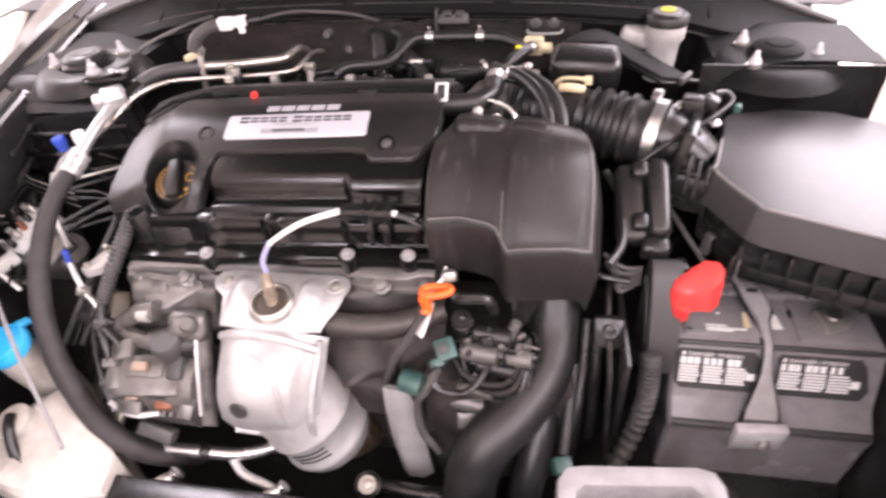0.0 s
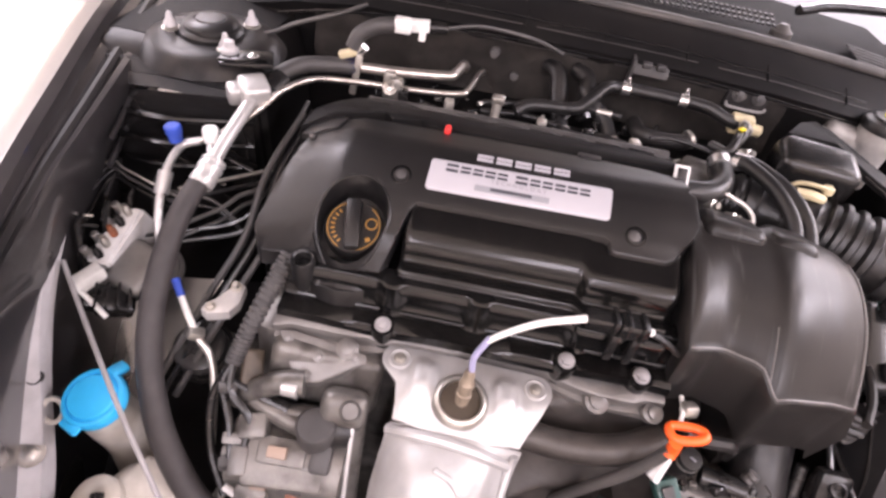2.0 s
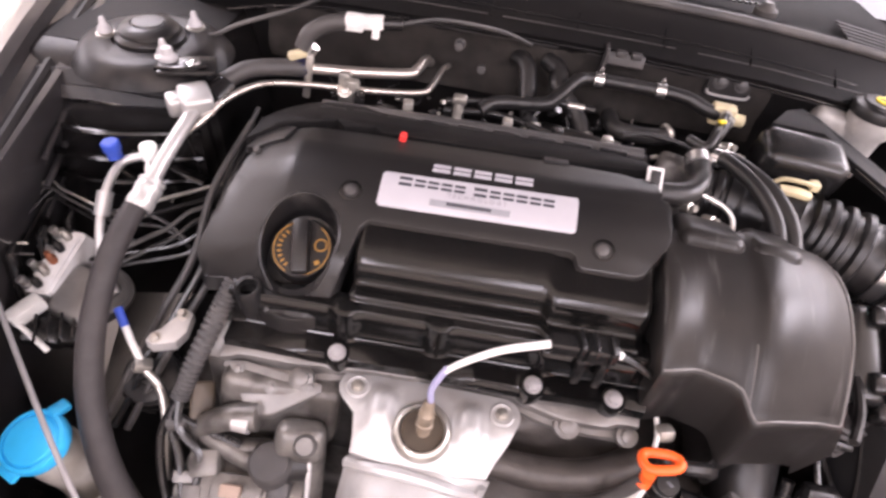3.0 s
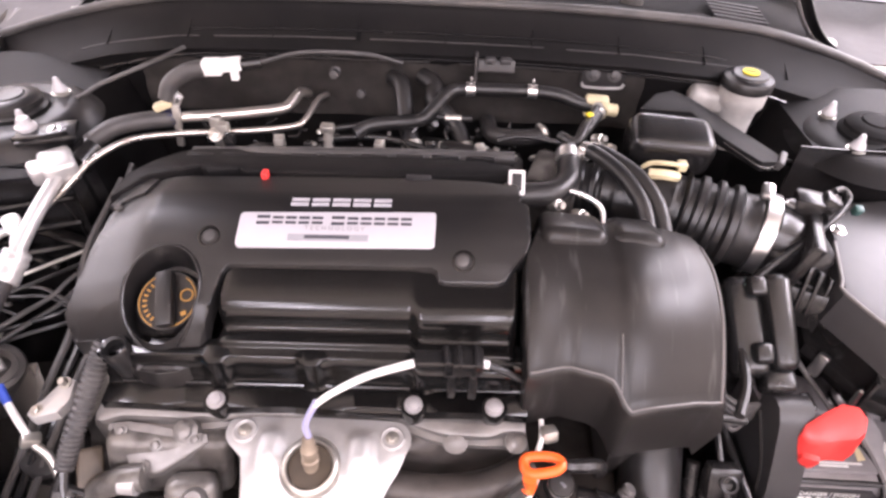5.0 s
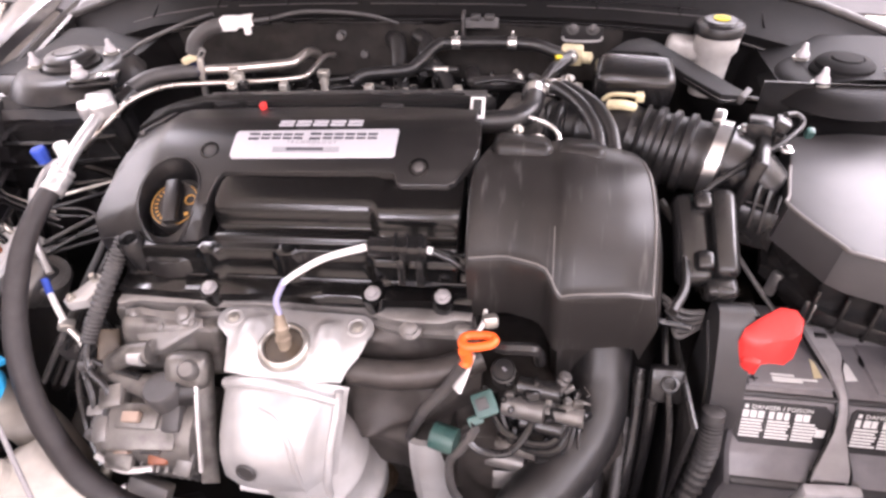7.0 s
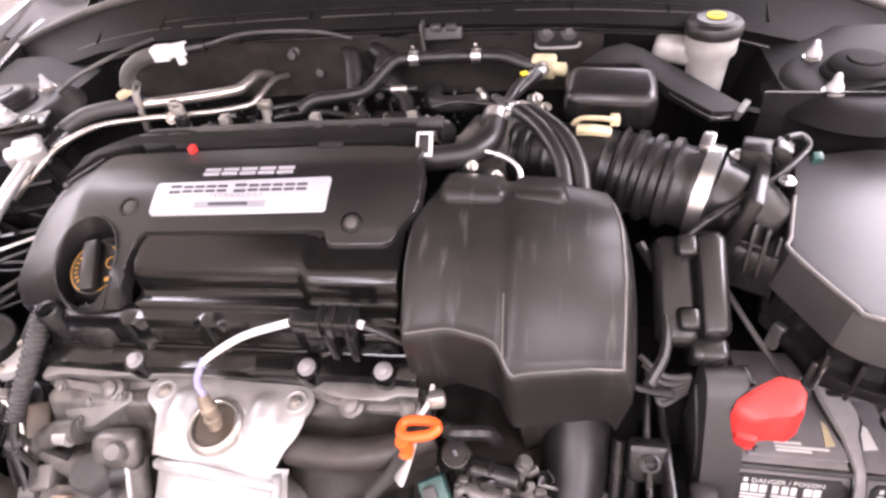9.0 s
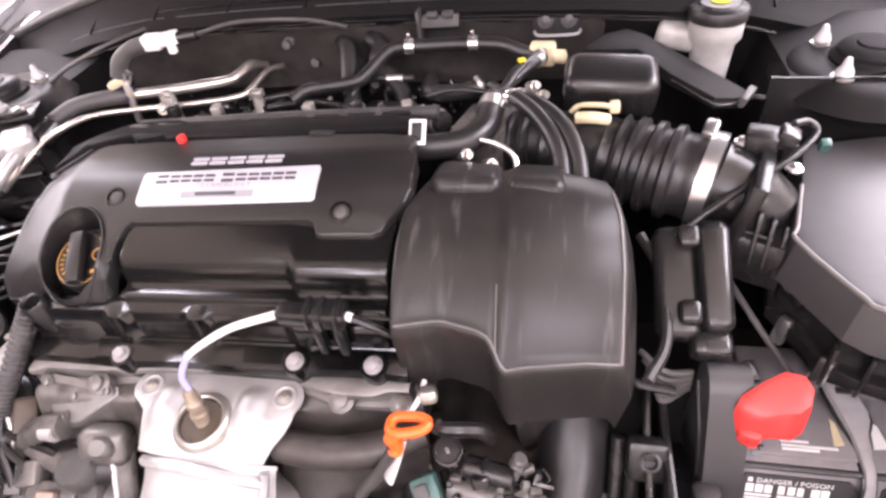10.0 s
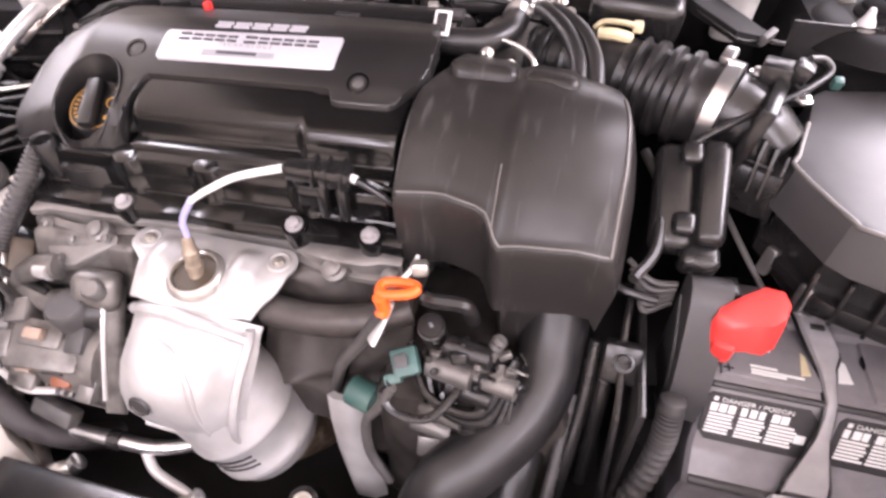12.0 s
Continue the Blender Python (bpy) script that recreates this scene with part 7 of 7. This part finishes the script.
# ---- gearbox side and front ----
def gearbox_side():
    d = thing("oil_dipstick", (0.11, 0.44, 0.70), "orange-handled oil dipstick with a pale metal tube", "dipstick")
    mid, ex, ey = Vector((0.111, 0.441, 0.748)), Vector((0.97, 0.05, 0.16)), Vector((-0.12, 0.97, -0.15))
    loop = [mid + ex * (0.0165 * math.copysign(abs(math.cos(a)) ** 0.7, math.cos(a))) + ey * (0.0075 * math.copysign(abs(math.sin(a)) ** 0.8, math.sin(a))) * (1.15 - 0.3 * math.cos(a)) for a in np.linspace(0, 2 * math.pi, 17)]
    part("handle_loop", one(tube, loop, 0.0044, 12, 3, cap=False), "orange", d)

    part("handle_root", one(tube, [mid - 0.014 * ex - 0.012 * ey, (0.101, 0.430, 0.734), (0.099, 0.427, 0.727)], 0.0062, 12, 4), "orange", d)
    part("tube", one(tube, [(0.106, 0.436, 0.736), (0.101, 0.429, 0.722), (0.096, 0.421, 0.710), (0.092, 0.415, 0.702)], (0.005, 0.0075), 12, 5, flat=0.45), "pipe", d, "pale flat bracket")
    part("white_wire", one(tube, [(0.114, 0.488, 0.742), (0.113, 0.470, 0.742), (0.108, 0.455, 0.742)], 0.0024, 8, 5), "white", d, "thin white wire")
    part("bracket_end", one(box, (0.120, 0.474, 0.742), (0.016, 0.014, 0.014), (-20, 0, 15), 0.004), "zinc", d)
    part("lower_tube", one(tube, [(0.100, 0.430, 0.732), (0.080, 0.426, 0.690), (0.052, 0.428, 0.640), (0.03, 0.44, 0.57)], 0.0062, 12, 5), "greyrub", d)
    g = thing("green_connector", (0.12, 0.42, 0.66), "teal green electrical connector with grey lead", "connector")
    part("housing", one(box, (0.119, 0.423, 0.672), (0.024, 0.026, 0.016), (34, -12, 22), 0.003), "green", g)
    part("latch", one(box, (0.117, 0.416, 0.682), (0.012, 0.012, 0.003), (34, -12, 22), 0.001), "greyrub", g)
    part("front", one(box, (0.111, 0.409, 0.663), (0.016, 0.01, 0.012), (34, -12, 22), 0.002), "green", g)
    part("lead", one(tube, [(0.112, 0.402, 0.66), (0.098, 0.395, 0.63), (0.084, 0.395, 0.60), (0.088, 0.385, 0.56), (0.11, 0.375, 0.53)], 0.005, 8, 6), "greyrub", g)
    part("loop_lead", one(tube, [(0.11, 0.405, 0.665), (0.10, 0.402, 0.65), (0.115, 0.392, 0.636), (0.145, 0.395, 0.632), (0.165, 0.415, 0.645), (0.172, 0.43, 0.665)], 0.0042, 8, 8), "black", g)
    s = thing("green_sensor", (0.10, 0.42, 0.62), "dark green round sensor housing", "sensor")
    part("drum", one(tube, [(0.064, 0.416, 0.618), (0.078, 0.412, 0.618), (0.090, 0.409, 0.618)], 0.015, 18, 3), "green", s)
    c = thing("radiator_pressure_cap", (0.142, 0.445, 0.69), "small round black cap with worn print", "cap")
    part("cap_top", one(lathe, [(0.012, -0.03), (0.0125, -0.012), (0.0115, -0.010), (0.0125, -0.008), (0.0125, 0.0), (0.011, 0.003), (0.0, 0.0035)], (0.136, 0.449, 0.698), (0.0, -0.35, 0.94), 24), "rubber", c)
    part("cap_ring", one(lathe, [(0.0128, -0.006), (0.0132, -0.004), (0.0128, -0.002)], (0.136, 0.449, 0.698), (0.0, -0.35, 0.94), 24), "steel", c)
    part("print_bar", one(box, (0.136, 0.4478, 0.7018), (0.003, 0.011, 0.0008), (-20, 0, 30), 0), "greyink", c)
    k = thing("gearbox", (0.14, 0.47, 0.45), "grimy cast gearbox housing with brackets", "gearbox")
    part("case", one(box, (0.17, 0.52, 0.50), (0.20, 0.2, 0.24), (0, 0, 6), 0.03), "fold", k)
    part("bell_housing", one(tube, [(0.03, 0.52, 0.50), (0.07, 0.52, 0.50), (0.10, 0.52, 0.50)], 0.095, 24, 3), "fold", k)
    bm = grid(bmesh.new(), [[(0.040, 0.420, 0.60), (0.048, 0.415, 0.605), (0.056, 0.415, 0.605), (0.064, 0.420, 0.60)], [(0.040, 0.416, 0.56), (0.050, 0.408, 0.562), (0.062, 0.408, 0.562), (0.075, 0.414, 0.557)], [(0.043, 0.412, 0.508), (0.053, 0.403, 0.51), (0.068, 0.403, 0.51), (0.081, 0.409, 0.50)], [(0.052, 0.408, 0.43), (0.060, 0.400, 0.43), (0.076, 0.400, 0.43), (0.088, 0.406, 0.435)]], thick=0.008)
    part("pale_bracket", bm, "pipe", k, "pale cast bracket")
    for j, (x, y, z) in enumerate(((0.16, 0.43, 0.66), (0.18, 0.425, 0.64), (0.155, 0.415, 0.61), (0.19, 0.42, 0.60), (0.145, 0.42, 0.575), (0.175, 0.44, 0.68), (0.20, 0.43, 0.655))):
        part("solenoid", one(tube, [(x - 0.022, y + 0.005, z), (x + 0.02, y - 0.004, z + 0.004)], 0.012 - 0.0012 * (j % 4), 12, 2), ("alu", "black", "alu_dirty", "greyrub")[j % 4], k)
    for j in range(5):
        pts = [(0.115 + 0.012 * j, 0.45, 0.665 - 0.008 * j), (0.14 + 0.01 * j, 0.415, 0.64 - 0.016 * j), (0.19 + 0.006 * j, 0.41, 0.635 - 0.012 * j), (0.215, 0.45, 0.67 - 0.01 * j)]
        part("loom_branch", one(tube, pts, 0.004 + 0.0008 * (j % 3), 8, 8), "black", k)
    part("corrugated_branch", one(tube, [(0.165, 0.43, 0.628), (0.185, 0.438, 0.665), (0.20, 0.448, 0.70)], 0.0065, 10, 12, rf=ribbed(0.12, 1)), "greyrub", k)
    part("tag", one(box, (0.145, 0.408, 0.556), (0.03, 0.006, 0.022), (-30, 0, 5), 0.002), "alu", k, "pale stamped tag")
    part("upper_bracket", one(tube, [(0.125, 0.465, 0.72), (0.135, 0.452, 0.728), (0.165, 0.455, 0.725), (0.172, 0.462, 0.70)], 0.007, 8, 5), "black", k)
    clutter("valve_tangle", k, "alu_dirty", 8, 80, (0.135, 0.425, 0.56), (0.215, 0.455, 0.68), (0.003, 0.009), "small fittings on the gearbox")
    clutter("loom_tangle", k, "black", 9, 70, (0.13, 0.42, 0.54), (0.225, 0.455, 0.69), (0.004, 0.011), "black clips and wires on the gearbox")
    y = thing("yellow_fluid_cap", (0.167, 0.44, 0.51), "yellow plastic gearbox fluid cap", "cap")
    part("cap", one(lathe, [(0.016, -0.01), (0.016, 0.006), (0.012, 0.008), (0, 0.008)], (0.168, 0.450, 0.505), (0, -0.5, 0.85), 18), "yellow", y)
    part("cap_grip", one(box, (0.168, 0.445, 0.515), (0.006, 0.022, 0.008), (-30, 0, 0), 0.002), "yellow", y)
    p = thing("cooler_pipe", (-0.2, 0.36, 0.52), "bare steel cooler pipe along the radiator top", "pipe")
    part("pipe_run", one(tube, [(-0.325, 0.365, 0.502), (-0.30, 0.354, 0.502), (-0.22, 0.353, 0.505), (-0.16, 0.356, 0.505), (-0.12, 0.375, 0.50), (-0.10, 0.40, 0.49)], 0.0085, 12, 6), "steel", p)
    part("clamp", one(tube, [(-0.215, 0.353, 0.505), (-0.200, 0.3535, 0.505)], 0.011, 12, 2), "black", p)
    part("branch", one(tube, [(-0.17, 0.35, 0.50), (-0.15, 0.335, 0.492), (-0.11, 0.325, 0.485), (-0.09, 0.318, 0.46)], 0.006, 10, 6), "pipe", p)
    part("elbow", one(tube, [(-0.33, 0.38, 0.55), (-0.335, 0.36, 0.53), (-0.33, 0.345, 0.49), (-0.32, 0.33, 0.44)], 0.007, 10, 6), "zinc", p)
    for x, r0 in ((-0.24, 0.008), (-0.09, 0.007)):
        f = thing("hose_fitting", (x, 0.29, 0.48), "bent steel hose fitting in front of the engine", "fitting", group="front fittings")
        part("bend", one(tube, [(x, 0.315, 0.50), (x - 0.01, 0.305, 0.505), (x - 0.022, 0.292, 0.495), (x - 0.028, 0.28, 0.47)], r0, 10, 6), "zinc", f)
        part("tip", one(lathe, [(r0 * 1.3, -0.004), (r0 * 1.3, 0.006), (r0 * 0.7, 0.008), (0, 0.008)], (x + 0.002, 0.318, 0.50), (0.5, 0.5, 0.4), 12), "steel", f)
    s = thing("front_grille_slats", (-0.1, 0.27, 0.46), "dark shutter slats in front of the radiator", "slats")
    for j in range(5):
        part("slat", one(box, (-0.12, 0.27 - 0.004 * j, 0.505 - 0.02 * j), (0.34, 0.035, 0.005), (24, 0, 1), 0.001), "black", s)
    b = thing("radiator_mount", (0.03, 0.34, 0.45), "black radiator mounting clamp with a bolt", "mount")
    part("clamp_body", one(tube, [(0.02, 0.36, 0.455), (0.06, 0.35, 0.47), (0.10, 0.348, 0.47), (0.14, 0.36, 0.455)], 0.011, 10, 6), "black", b)
    part("clamp_bolt", one(bolt, (0.012, 0.352, 0.47), (0, -0.4, 0.9), 0.008, 0.008), "zinc", b)
    part("collar", one(lathe, [(0.018, -0.03), (0.018, 0.004), (0.012, 0.006), (0.01, 0.004)], (0.012, 0.354, 0.466), (0, -0.4, 0.9), 18), "black", b)
    r = thing("lower_radiator_hose", (0.26, 0.4, 0.45), "black rubber radiator hose", "hose")
    part("hose_body", one(tube, [(0.235, 0.44, 0.55), (0.228, 0.395, 0.51), (0.218, 0.37, 0.46), (0.215, 0.36, 0.38)], 0.022, 16, 6), "rubber", r)
    part("green_plug", one(box, (0.262, 0.385, 0.512), (0.024, 0.02, 0.02), (20, 10, 20), 0.003), "green", r, "small green plug")
    part("sleeve", one(tube, [(0.272, 0.47, 0.61), (0.268, 0.43, 0.56), (0.264, 0.395, 0.522)], 0.006, 10, 12, rf=ribbed(0.1, 1)), "greyrub", r)
    for j, pts in enumerate(([(0.285, 0.50, 0.66), (0.282, 0.46, 0.60), (0.275, 0.42, 0.54), (0.27, 0.40, 0.45)], [(0.298, 0.49, 0.66), (0.297, 0.46, 0.60), (0.296, 0.44, 0.50)])):
        w = thing("cable_run", pts[0], "black cable running down beside the battery tray", "cable", group="cables by the tray")
        part("cable", one(tube, pts, 0.007, 10, 6), "black", w)
    t = thing("tray_grommet", (0.30, 0.47, 0.655), "black bracket with a round rubber grommet", "bracket")
    part("plate", one(box, (0.308, 0.480, 0.660), (0.036, 0.02, 0.04), (-30, 0, 0), 0.006), "black", t)
    part("grommet", one(lathe, [(0.009, 0), (0.009, 0.004), (0.0065, 0.005), (0.0055, 0.0), (0, -0.002)], (0.309, 0.473, 0.668), (0, -0.5, 0.85), 20), "rubber", t)
    part("rim", one(tube, [(0.285, 0.535, 0.712), (0.30, 0.525, 0.708), (0.33, 0.522, 0.705)], 0.004, 8, 4), "black", t)
    i = thing("air_intake_duct", (0.34, 0.27, 0.58), "grey-black plastic air intake duct mouth", "duct")
    outer = [(0.252, 0.20), (0.252, 0.318), (0.262, 0.334), (0.28, 0.338), (0.40, 0.350), (0.418, 0.346), (0.426, 0.33), (0.43, 0.20)]
    inner = [(0.272, 0.21), (0.272, 0.305), (0.282, 0.314), (0.39, 0.325), (0.402, 0.316), (0.408, 0.21)]
    part("rim", plate(bmesh.new(), outer, lambda x, y: 0.60, 0.03, [inner], bev=0.006), "greyplastic", i)
    part("throat", one(box, (0.34, 0.26, 0.49), (0.15, 0.12, 0.06), bev=0.01), "dark", i)


gearbox_side()
